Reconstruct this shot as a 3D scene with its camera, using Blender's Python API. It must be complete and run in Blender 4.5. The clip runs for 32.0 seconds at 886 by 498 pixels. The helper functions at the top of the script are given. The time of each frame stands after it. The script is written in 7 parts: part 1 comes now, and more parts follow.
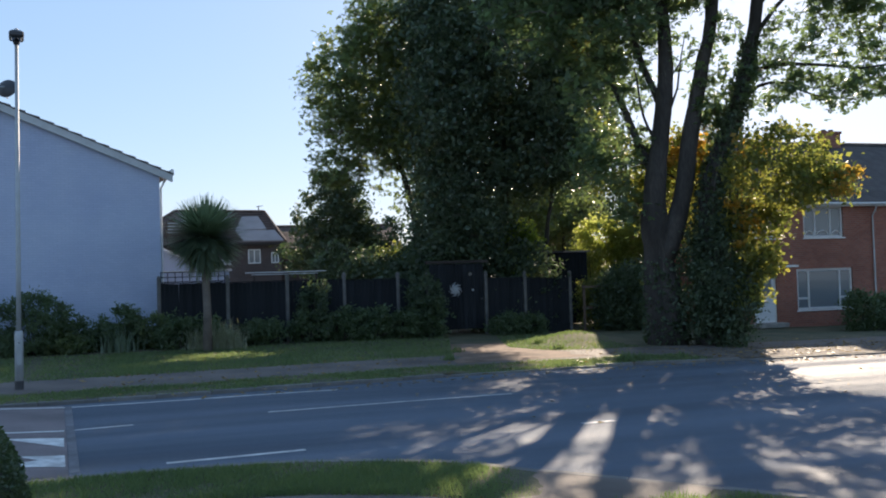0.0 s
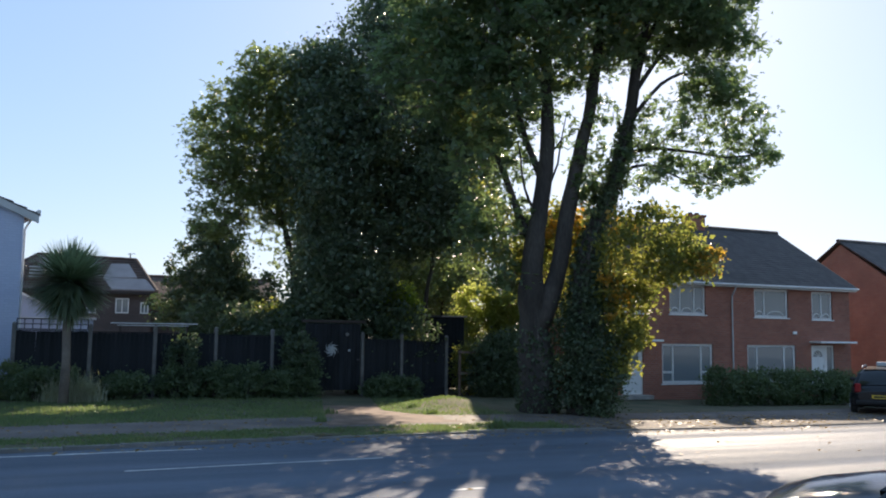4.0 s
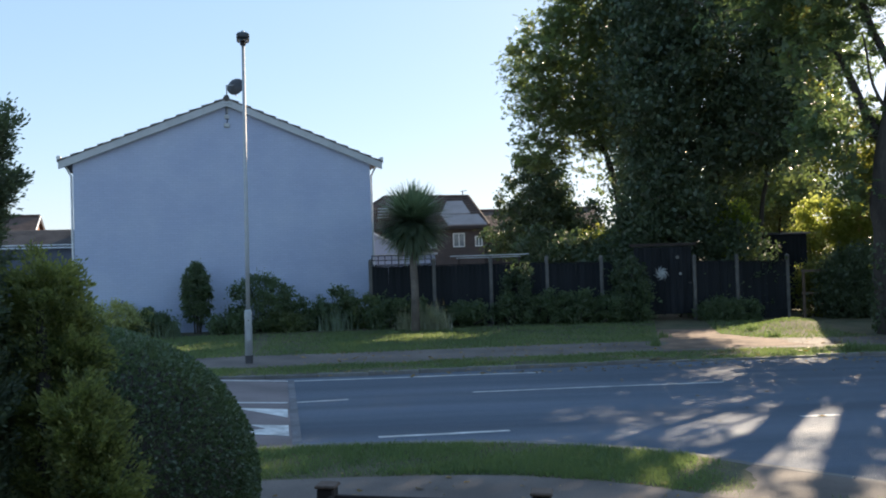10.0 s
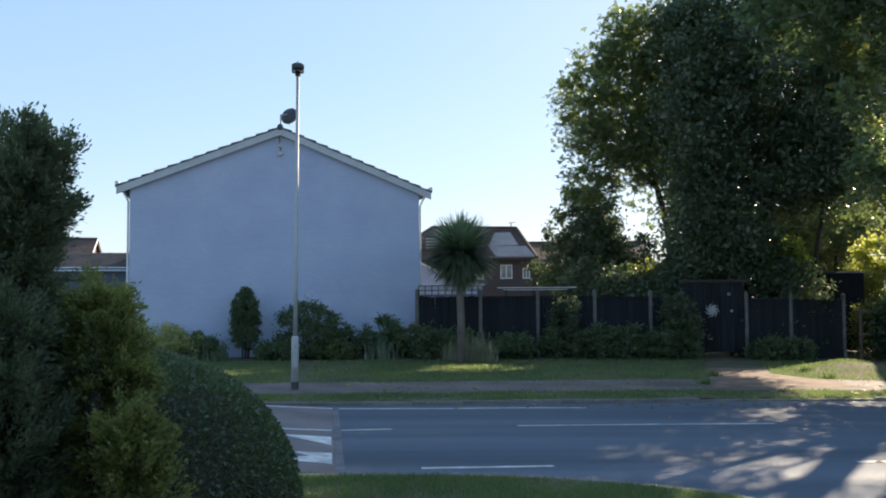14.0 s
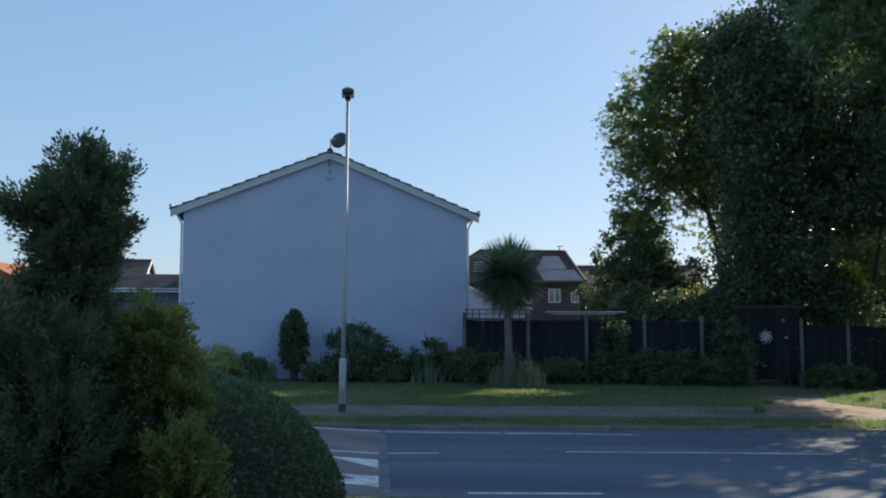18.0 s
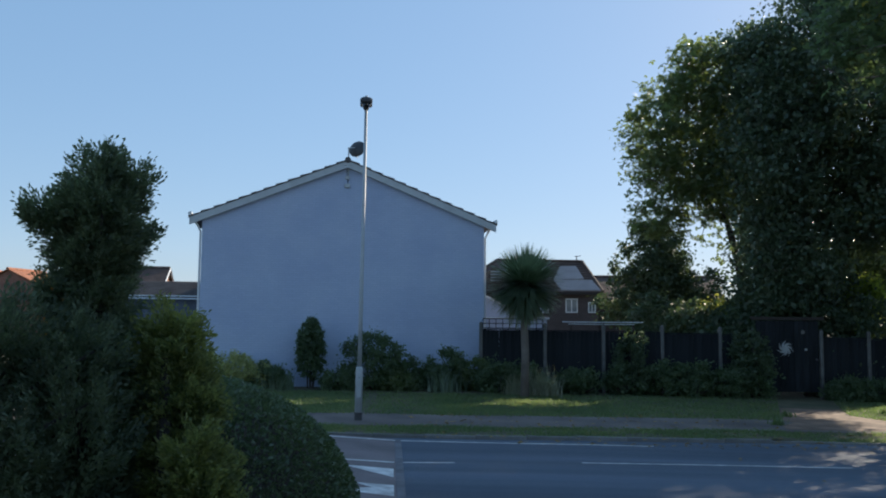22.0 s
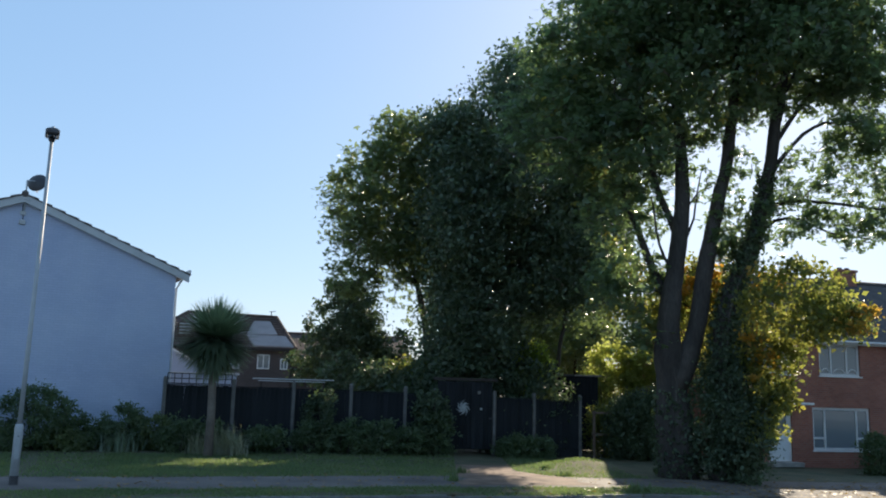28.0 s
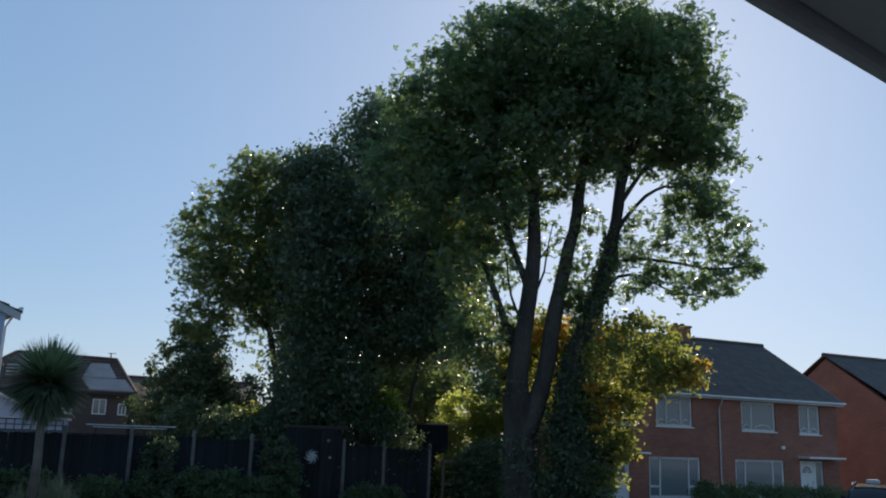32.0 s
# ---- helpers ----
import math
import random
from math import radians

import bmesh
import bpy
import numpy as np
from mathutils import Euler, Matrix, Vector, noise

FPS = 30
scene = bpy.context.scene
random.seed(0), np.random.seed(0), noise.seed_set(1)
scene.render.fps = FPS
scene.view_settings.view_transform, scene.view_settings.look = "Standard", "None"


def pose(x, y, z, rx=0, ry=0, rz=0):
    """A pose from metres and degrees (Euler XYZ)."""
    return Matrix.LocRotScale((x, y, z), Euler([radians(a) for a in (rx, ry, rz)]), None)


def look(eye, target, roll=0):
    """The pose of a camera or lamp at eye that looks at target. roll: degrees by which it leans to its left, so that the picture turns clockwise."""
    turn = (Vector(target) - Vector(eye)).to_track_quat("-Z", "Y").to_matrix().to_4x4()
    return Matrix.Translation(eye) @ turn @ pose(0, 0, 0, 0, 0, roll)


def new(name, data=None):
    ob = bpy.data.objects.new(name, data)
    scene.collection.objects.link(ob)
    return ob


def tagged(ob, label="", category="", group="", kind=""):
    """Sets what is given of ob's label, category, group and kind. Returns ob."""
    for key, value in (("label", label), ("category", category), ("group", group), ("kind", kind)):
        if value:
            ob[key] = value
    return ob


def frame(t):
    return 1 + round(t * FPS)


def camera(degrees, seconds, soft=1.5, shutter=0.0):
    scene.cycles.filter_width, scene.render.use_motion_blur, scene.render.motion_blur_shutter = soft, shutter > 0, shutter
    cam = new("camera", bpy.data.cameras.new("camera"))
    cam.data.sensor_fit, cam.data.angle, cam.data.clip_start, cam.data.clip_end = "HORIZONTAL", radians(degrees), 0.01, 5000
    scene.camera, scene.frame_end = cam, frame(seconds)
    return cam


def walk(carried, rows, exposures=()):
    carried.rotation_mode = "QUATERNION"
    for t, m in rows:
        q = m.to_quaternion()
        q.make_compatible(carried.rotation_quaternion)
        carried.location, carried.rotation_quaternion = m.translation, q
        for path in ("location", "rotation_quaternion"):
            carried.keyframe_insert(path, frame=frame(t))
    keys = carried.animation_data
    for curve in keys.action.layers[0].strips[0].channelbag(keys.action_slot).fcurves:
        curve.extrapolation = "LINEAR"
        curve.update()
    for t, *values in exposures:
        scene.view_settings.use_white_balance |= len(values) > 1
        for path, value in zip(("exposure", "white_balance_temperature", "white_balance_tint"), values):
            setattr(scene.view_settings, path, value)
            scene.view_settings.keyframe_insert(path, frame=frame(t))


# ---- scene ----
cam = camera(54.5, 32.0, soft=1.95)
EYE = (0.0, 0.0, 2.05)
walk(cam, [
    (0, pose(*EYE, 91.68, 1.83, -0.35)),
    (0.5, pose(*EYE, 91.73, 1.83, 0.18)),
    (1, pose(*EYE, 91.75, 1.80, 0.27)),
    (1.5, pose(*EYE, 92.22, 1.54, -0.38)),
    (2, pose(*EYE, 92.93, 0.76, -3.66)),
    (2.5, pose(*EYE, 93.91, 0.00, -5.89)),
    (2.7, pose(*EYE, 94.60, -0.56, -6.24)),
    (3, pose(*EYE, 95.41, -0.82, -8.02)),
    (3.5, pose(*EYE, 95.80, -0.85, -8.44)),
    (5.5, pose(*EYE, 94.69, 0.09, -8.22)),
    (6, pose(*EYE, 94.28, 0.32, -7.91)),
    (6.5, pose(*EYE, 93.89, 0.53, -7.46)),
    (7, pose(*EYE, 93.59, 0.70, -7.04)),
    (7.5, pose(*EYE, 93.34, 0.79, -6.71)),
    (8, pose(*EYE, 92.68, 1.31, -5.56)),
    (8.4, pose(*EYE, 92.22, 1.50, -2.72)),
    (8.5, pose(*EYE, 92.07, 1.85, -1.86)),
    (8.6, pose(*EYE, 92.02, 1.66, -0.76)),
    (8.7, pose(*EYE, 91.94, 1.72, 0.48)),
    (8.8, pose(*EYE, 91.86, 1.78, 1.72)),
    (8.9, pose(*EYE, 91.78, 1.84, 2.96)),
    (9, pose(*EYE, 91.68, 1.87, 4.27)),
    (9.3, pose(*EYE, 91.46, 2.08, 8.04)),
    (9.4, pose(*EYE, 91.38, 2.14, 9.32)),
    (9.5, pose(*EYE, 91.11, 2.15, 10.51)),
    (10, pose(*EYE, 90.99, 1.79, 13.09)),
    (10.5, pose(*EYE, 91.47, 1.19, 13.64)),
    (11, pose(*EYE, 92.19, 0.90, 14.31)),
    (11.5, pose(*EYE, 92.90, 0.67, 15.32)),
    (12, pose(*EYE, 93.05, 0.64, 15.74)),
    (12.5, pose(*EYE, 93.06, 0.57, 16.04)),
    (13, pose(*EYE, 93.07, 0.52, 16.09)),
    (13.5, pose(*EYE, 93.08, 0.49, 16.13)),
    (14, pose(*EYE, 93.10, 0.42, 16.20)),
    (14.5, pose(*EYE, 93.10, 0.41, 16.26)),
    (16.5, pose(*EYE, 93.94, 0.18, 17.82)),
    (17, pose(*EYE, 94.28, 0.04, 18.14)),
    (17.5, pose(*EYE, 94.42, -0.04, 18.42)),
    (18, pose(*EYE, 94.66, -0.09, 19.35)),
    (18.5, pose(*EYE, 94.78, -0.14, 19.96)),
    (19, pose(*EYE, 94.79, -0.21, 20.01)),
    (19.5, pose(*EYE, 94.79, -0.26, 20.08)),
    (20, pose(*EYE, 94.79, -0.30, 20.13)),
    (20.5, pose(*EYE, 94.82, -0.31, 20.19)),
    (21, pose(*EYE, 94.83, -0.35, 20.24)),
    (21.5, pose(*EYE, 94.99, -0.42, 20.34)),
    (22, pose(*EYE, 95.26, -0.53, 20.45)),
    (22.5, pose(*EYE, 95.26, -0.57, 20.49)),
    (23, pose(*EYE, 95.26, -0.55, 20.79)),
    (23.5, pose(*EYE, 95.27, -0.51, 21.08)),
    (24, pose(*EYE, 95.29, -0.60, 21.14)),
    (24.5, pose(*EYE, 95.30, -0.65, 21.19)),
    (26.5, pose(*EYE, 95.26, -0.84, 21.52)),
    (27, pose(*EYE, 94.91, -0.85, 20.59)),
    (27.5, pose(*EYE, 96.43, -1.13, 13.20)),
    (27.6, pose(*EYE, 96.96, -1.40, 10.54)),
    (27.7, pose(*EYE, 97.52, -1.50, 7.98)),
    (27.9, pose(*EYE, 98.64, -1.70, 2.86)),
    (28, pose(*EYE, 99.37, -1.52, 0.22)),
    (28.1, pose(*EYE, 99.72, -1.82, -1.46)),
    (28.3, pose(*EYE, 100.76, -1.86, -4.98)),
    (28.4, pose(*EYE, 101.28, -1.88, -6.74)),
    (28.5, pose(*EYE, 102.07, -1.49, -8.70)),
    (29, pose(*EYE, 103.06, -1.60, -10.58)),
    (29.5, pose(*EYE, 103.17, -1.72, -10.42)),
    (30, pose(*EYE, 103.00, -1.76, -10.15)),
    (30.5, pose(*EYE, 102.91, -1.73, -9.99)),
    (31, pose(*EYE, 102.83, -1.78, -9.83)),
    (31.5, pose(*EYE, 102.83, -1.80, -9.77)),
    (32, pose(*EYE, 102.75, -1.76, -9.56)),
], [(0, 1.5, 5500, 15), (9, 1.5, 5500, 15), (10, 1.72, 5700, 13), (14.5, 1.72, 5700, 13), (17, 1.33, 5400, 10), (20, 1.15, 5250, 10), (27, 1.12, 5250, 10), (28, 1.4, 5350, 10), (29, 0.95, 5250, 10), (32, 0.9, 5250, 10)])
# ------------------------------------------------------------------ world, sun
SUN_AZ, SUN_EL = 21.1, 25.1          # clockwise from +y, above the horizon
world = bpy.data.worlds.new("sky")
scene.world = world
world.use_nodes = True
wn, wl = world.node_tree.nodes, world.node_tree.links
sky = wn.new("ShaderNodeTexSky")
sky.sky_type = "NISHITA"
sky.sun_disc = False
sky.sun_elevation = radians(SUN_EL)
sky.sun_rotation = radians(SUN_AZ)
sky.air_density, sky.dust_density, sky.ozone_density = 1.0, 0.5, 2.0
wn["Background"].inputs[1].default_value = 0.15
haze = wn.new("ShaderNodeGamma")              # hazy air evens out the bright sky round the sun
haze.inputs["Gamma"].default_value = 0.37
air = wn.new("ShaderNodeHueSaturation")       # clear blue overhead
air.inputs["Hue"].default_value, air.inputs["Saturation"].default_value = 0.492, 1.5
wl.new(sky.outputs[0], haze.inputs["Color"])
wl.new(haze.outputs[0], air.inputs["Color"])
wl.new(air.outputs[0], wn["Background"].inputs[0])

sun = new("sun", bpy.data.lights.new("sun", "SUN"))
sun.data.energy, sun.data.angle, sun.data.color = 3.3, radians(0.53), (1.0, 0.76, 0.47)
sa, se = radians(SUN_AZ), radians(SUN_EL)
sun_way = Vector((math.sin(sa) * math.cos(se), math.cos(sa) * math.cos(se), math.sin(se)))
sun.matrix_world = look(sun_way * 100, (0, 0, 0))


# ------------------------------------------------------------------ materials
def material(name, base, rough=0.7, metal=0.0, vary=0.25, scale=6.0, fine=60.0, bump=0.2, spec=0.5, second=None, islands=0.0, objects=0.0, stretch=(1, 1, 1), turn=0.0):
    """Noise at two scales over a base colour, with a fine relief."""
    m = bpy.data.materials.new(name)
    m.use_nodes = True
    n, l = m.node_tree.nodes, m.node_tree.links
    b = n["Principled BSDF"]
    b.inputs["Roughness"].default_value, b.inputs["Metallic"].default_value = rough, metal
    b.inputs["Specular IOR Level"].default_value = spec
    tc = n.new("ShaderNodeTexCoord")
    mp = n.new("ShaderNodeMapping")
    mp.inputs["Scale"].default_value = stretch
    if turn:                                   # grain that runs along a slanting line
        mp.vector_type = "TEXTURE"
        mp.inputs["Rotation"].default_value = (0, 0, radians(turn))
        mp.inputs["Scale"].default_value = tuple(1 / s for s in stretch)
    l.new(tc.outputs["Object"], mp.inputs["Vector"])
    big, small = n.new("ShaderNodeTexNoise"), n.new("ShaderNodeTexNoise")
    for t, s in ((big, scale), (small, fine)):
        t.inputs["Scale"].default_value = s
        t.inputs["Detail"].default_value = 5
        l.new((tc.outputs["Object"] if turn and t is small else mp.outputs["Vector"]), t.inputs["Vector"])
    ramp = n.new("ShaderNodeValToRGB")
    c2 = second or tuple(min(1, c * (1 + vary)) for c in base)
    c1 = base if second else tuple(c * (1 - vary) for c in base)
    ramp.color_ramp.elements[0].color, ramp.color_ramp.elements[1].color = (*c1, 1), (*c2, 1)
    ramp.color_ramp.elements[0].position, ramp.color_ramp.elements[1].position = 0.32, 0.68
    l.new(big.outputs["Fac"], ramp.inputs["Fac"])
    mix = n.new("ShaderNodeMix")
    mix.data_type, mix.blend_type = "RGBA", "OVERLAY"
    mix.inputs["Factor"].default_value = min(1.0, vary * 1.6)
    l.new(ramp.outputs["Color"], mix.inputs["A"])
    l.new(small.outputs["Fac"], mix.inputs["B"])
    out = mix.outputs["Result"]
    if islands or objects:
        src = n.new("ShaderNodeNewGeometry").outputs["Random Per Island"] if islands else n.new("ShaderNodeObjectInfo").outputs["Random"]
        hsv = n.new("ShaderNodeHueSaturation")
        rng = n.new("ShaderNodeMapRange")
        amount = islands or objects
        rng.inputs["To Min"].default_value, rng.inputs["To Max"].default_value = 1 - amount, 1 + amount
        l.new(src, rng.inputs["Value"])
        l.new(rng.outputs["Result"], hsv.inputs["Value"])
        l.new(out, hsv.inputs["Color"])
        out = hsv.outputs["Color"]
    l.new(out, b.inputs["Base Color"])
    if bump:
        bp = n.new("ShaderNodeBump")
        bp.inputs["Strength"].default_value, bp.inputs["Distance"].default_value = bump, 0.02
        l.new(small.outputs["Fac"], bp.inputs["Height"])
        l.new(bp.outputs["Normal"], b.inputs["Normal"])
    return m


def leaf_material(name, dark, light, through_share=0.45, rough=0.5, scale=0.5, third=None):
    """Leaves: each its own shade, larger drifts of colour over the crown, light passing through."""
    m = bpy.data.materials.new(name)
    m.use_nodes = True
    n, l = m.node_tree.nodes, m.node_tree.links
    b = n["Principled BSDF"]
    b.inputs["Roughness"].default_value = rough
    b.inputs["Specular IOR Level"].default_value = 0.5
    ramp = n.new("ShaderNodeValToRGB")
    ramp.color_ramp.elements[0].color, ramp.color_ramp.elements[1].color = (*dark, 1), (*light, 1)
    if third:
        e = ramp.color_ramp.elements.new(0.86)
        e.color = (*light, 1)
        ramp.color_ramp.elements[2].color = (*third, 1)
    geo = n.new("ShaderNodeNewGeometry")
    tc = n.new("ShaderNodeTexCoord")
    drift = n.new("ShaderNodeTexNoise")
    drift.inputs["Scale"].default_value = scale
    l.new(tc.outputs["Object"], drift.inputs["Vector"])
    add = n.new("ShaderNodeMath")
    add.operation = "MULTIPLY_ADD"
    add.inputs[1].default_value = 0.55
    l.new(geo.outputs["Random Per Island"], add.inputs[0])
    sub = n.new("ShaderNodeMapRange")
    sub.inputs["From Min"].default_value, sub.inputs["From Max"].default_value = 0.3, 0.7
    sub.inputs["To Min"].default_value, sub.inputs["To Max"].default_value = 0.0, 0.45
    l.new(drift.outputs["Fac"], sub.inputs["Value"])
    l.new(sub.outputs["Result"], add.inputs[2])
    l.new(add.outputs[0], ramp.inputs["Fac"])
    l.new(ramp.outputs["Color"], b.inputs["Base Color"])
    tr = n.new("ShaderNodeBsdfTranslucent")
    gain = n.new("ShaderNodeMix")
    gain.data_type, gain.blend_type = "RGBA", "MULTIPLY"
    gain.inputs["Factor"].default_value = 1.0
    gain.inputs["B"].default_value = (2.3, 2.4, 1.5, 1)
    l.new(ramp.outputs["Color"], gain.inputs["A"])
    l.new(gain.outputs["Result"], tr.inputs["Color"])
    mx = n.new("ShaderNodeMixShader")
    mx.inputs["Fac"].default_value = through_share
    l.new(b.outputs[0], mx.inputs[1])
    l.new(tr.outputs[0], mx.inputs[2])
    l.new(mx.outputs[0], n["Material Output"].inputs["Surface"])
    return m


def glass_material(name, tint=(0.02, 0.03, 0.035)):
    m = bpy.data.materials.new(name)
    m.use_nodes = True
    b = m.node_tree.nodes["Principled BSDF"]
    b.inputs["Base Color"].default_value = (*tint, 1)
    b.inputs["Roughness"].default_value = 0.04
    b.inputs["Specular IOR Level"].default_value = 0.6
    return m


ASPHALT = material("asphalt", (0.102, 0.128, 0.166), rough=0.7, vary=0.3, scale=0.8, fine=75, bump=0.9, spec=0.35, stretch=(0.07, 1.0, 1), turn=21)
def worn_lanes(m):
    """Tyre-polished bands along the road: smoother and rougher strips of the same stone."""
    n, l = m.node_tree.nodes, m.node_tree.links
    tc, mp, noise, lane = (n.new("ShaderNode" + k) for k in ("TexCoord", "Mapping", "TexNoise", "MapRange"))
    mp.vector_type = "TEXTURE"
    mp.inputs["Rotation"].default_value = (0, 0, radians(21))
    mp.inputs["Scale"].default_value = (40, 1.15, 1)
    noise.inputs["Scale"].default_value, noise.inputs["Detail"].default_value = 1.0, 2.0
    lane.inputs["From Min"].default_value, lane.inputs["From Max"].default_value = 0.38, 0.62
    lane.inputs["To Min"].default_value, lane.inputs["To Max"].default_value = 0.62, 0.86
    l.new(tc.outputs["Object"], mp.inputs["Vector"])
    l.new(mp.outputs["Vector"], noise.inputs["Vector"])
    l.new(noise.outputs["Fac"], lane.inputs["Value"])
    l.new(lane.outputs["Result"], n["Principled BSDF"].inputs["Roughness"])


worn_lanes(ASPHALT)
RED_ASPHALT = material("red_asphalt", (0.165, 0.14, 0.14), rough=0.7, vary=0.25, scale=1.2, fine=90, bump=0.35)
JOINT = material("worn_joint", (0.145, 0.15, 0.165), rough=0.75, vary=0.3, scale=3.0, fine=70, bump=0.4)
PATH = material("path_asphalt", (0.135, 0.115, 0.10), rough=0.8, vary=0.3, scale=1.0, fine=70, bump=0.35)
DRIVE = material("worn_drive", (0.205, 0.145, 0.105), spec=0.3, rough=0.85, vary=0.35, scale=1.6, fine=40, bump=0.5)
PAVING = material("paving", (0.15, 0.13, 0.11), rough=0.85, vary=0.35, scale=5, fine=13, bump=1.0, spec=0.3, objects=0.2)
KERB = material("kerb_concrete", (0.16, 0.155, 0.145), rough=0.8, vary=0.25, scale=3, fine=60, bump=0.3, objects=0.15)
OLD_CONCRETE = material("weathered_concrete", (0.13, 0.127, 0.12), rough=0.9, vary=0.3, scale=3, fine=60, bump=0.3)
CONCRETE = material("concrete", (0.33, 0.32, 0.30), rough=0.85, vary=0.25, scale=3, fine=60, bump=0.3)
PAINT_LINE = material("road_paint", (0.62, 0.62, 0.6), spec=0.2, rough=0.8, vary=0.3, scale=5, fine=70, bump=0.2)
SOIL = material("grass_soil", (0.06, 0.07, 0.036), rough=0.95, second=(0.125, 0.11, 0.062), scale=0.9, fine=25, bump=0.6)
EARTH = material("bare_earth", (0.09, 0.065, 0.045), rough=0.95, vary=0.35, scale=1.5, fine=40, bump=0.6)
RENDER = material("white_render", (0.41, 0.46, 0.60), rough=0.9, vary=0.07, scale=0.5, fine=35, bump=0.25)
WHITE = material("white_paint", (0.75, 0.75, 0.74), rough=0.45, vary=0.06, scale=3, fine=40, bump=0.03)
GREY_PVC = material("grey_board", (0.5, 0.52, 0.53), rough=0.5, vary=0.08, scale=3, fine=40, bump=0.03)
TILE = material("roof_tile", (0.085, 0.075, 0.07), rough=0.8, vary=0.25, scale=2.5, fine=40, bump=0.3, objects=0.15)
TILE_BROWN = material("brown_roof_tile", (0.10, 0.065, 0.05), rough=0.8, vary=0.25, scale=2.5, fine=40, bump=0.3)
TILE_ORANGE = material("orange_roof_tile", (0.36, 0.15, 0.075), rough=0.8, vary=0.25, scale=2.5, fine=40, bump=0.3)
GALV = material("galvanised_steel", (0.40, 0.42, 0.43), rough=0.55, metal=0.15, vary=0.1, scale=4, fine=50, bump=0.05)
DARK_METAL = material("dark_metal", (0.05, 0.05, 0.055), rough=0.5, vary=0.15, scale=5, fine=50, bump=0.05)
FENCE = material("stained_fence", (0.021, 0.024, 0.028), spec=0.15, rough=0.85, vary=0.3, scale=1.5, fine=30, bump=0.4, objects=0.2, stretch=(6, 6, 0.6))
DARK_WOOD = material("old_dark_timber", (0.035, 0.026, 0.022), rough=0.75, vary=0.3, scale=2, fine=25, bump=0.4, stretch=(1, 8, 8))
POSTWOOD = material("weathered_post", (0.14, 0.10, 0.075), rough=0.85, vary=0.25, scale=4, fine=40, bump=0.3)
BARK = material("bark", (0.05, 0.044, 0.037), rough=0.95, vary=0.4, scale=3.0, fine=22, bump=1.0, stretch=(1, 1, 0.25))
TWIG = material("grey_twigs", (0.15, 0.13, 0.11), rough=0.85, vary=0.3, scale=2.0, fine=30, bump=0.3)
# pale base colour stands in for reflected sky and curtains in the panes
GLASS = glass_material("window_glass", (0.19, 0.21, 0.225))
CARGLASS = glass_material("car_glass", (0.015, 0.018, 0.02))
CURTAIN = material("pale_curtain", (0.5, 0.5, 0.5), rough=0.9, vary=0.15, scale=1, fine=30, bump=0.2, stretch=(9, 9, 0.4))
DOORWHITE = material("door_white", (0.68, 0.7, 0.71), rough=0.4, vary=0.05, scale=2, fine=30, bump=0.02)
PANELGREY = material("pale_roof_panel", (0.33, 0.285, 0.27), rough=0.75, vary=0.12, scale=1.5, fine=30, bump=0.05)
RUBBER = material("tyre_rubber", (0.02, 0.02, 0.02), rough=0.8, vary=0.2, scale=9, fine=60, bump=0.2)
ALLOY = material("alloy", (0.45, 0.45, 0.46), rough=0.3, metal=0.9, vary=0.08, scale=9, fine=60, bump=0.02)
GARAGEBLUE = material("blue_grey_painted_wall", (0.14, 0.16, 0.21), rough=0.85, vary=0.15, scale=1.5, fine=40, bump=0.2)
CARBLUE = material("blue_grey_car_paint", (0.07, 0.095, 0.12), rough=0.12, metal=0.0, vary=0.04, scale=2, fine=200, bump=0.0, spec=0.35)
CARBLACK = material("black_car_paint", (0.012, 0.013, 0.016), rough=0.2, vary=0.05, scale=2, fine=200, bump=0.0)
LENS = material("headlight_lens", (0.24, 0.27, 0.31), rough=0.2, metal=0.2, vary=0.05, scale=9, fine=60, bump=0.0)
REDLENS = material("red_lens", (0.25, 0.01, 0.012), rough=0.1, vary=0.05, scale=9, fine=60, bump=0.0)
YELLOW = material("yellow_plate", (0.6, 0.42, 0.03), rough=0.4, vary=0.05, scale=9, fine=60, bump=0.0)
SOFFIT = material("eave_board", (0.72, 0.75, 0.78), rough=0.6, vary=0.12, scale=3, fine=40, bump=0.05)


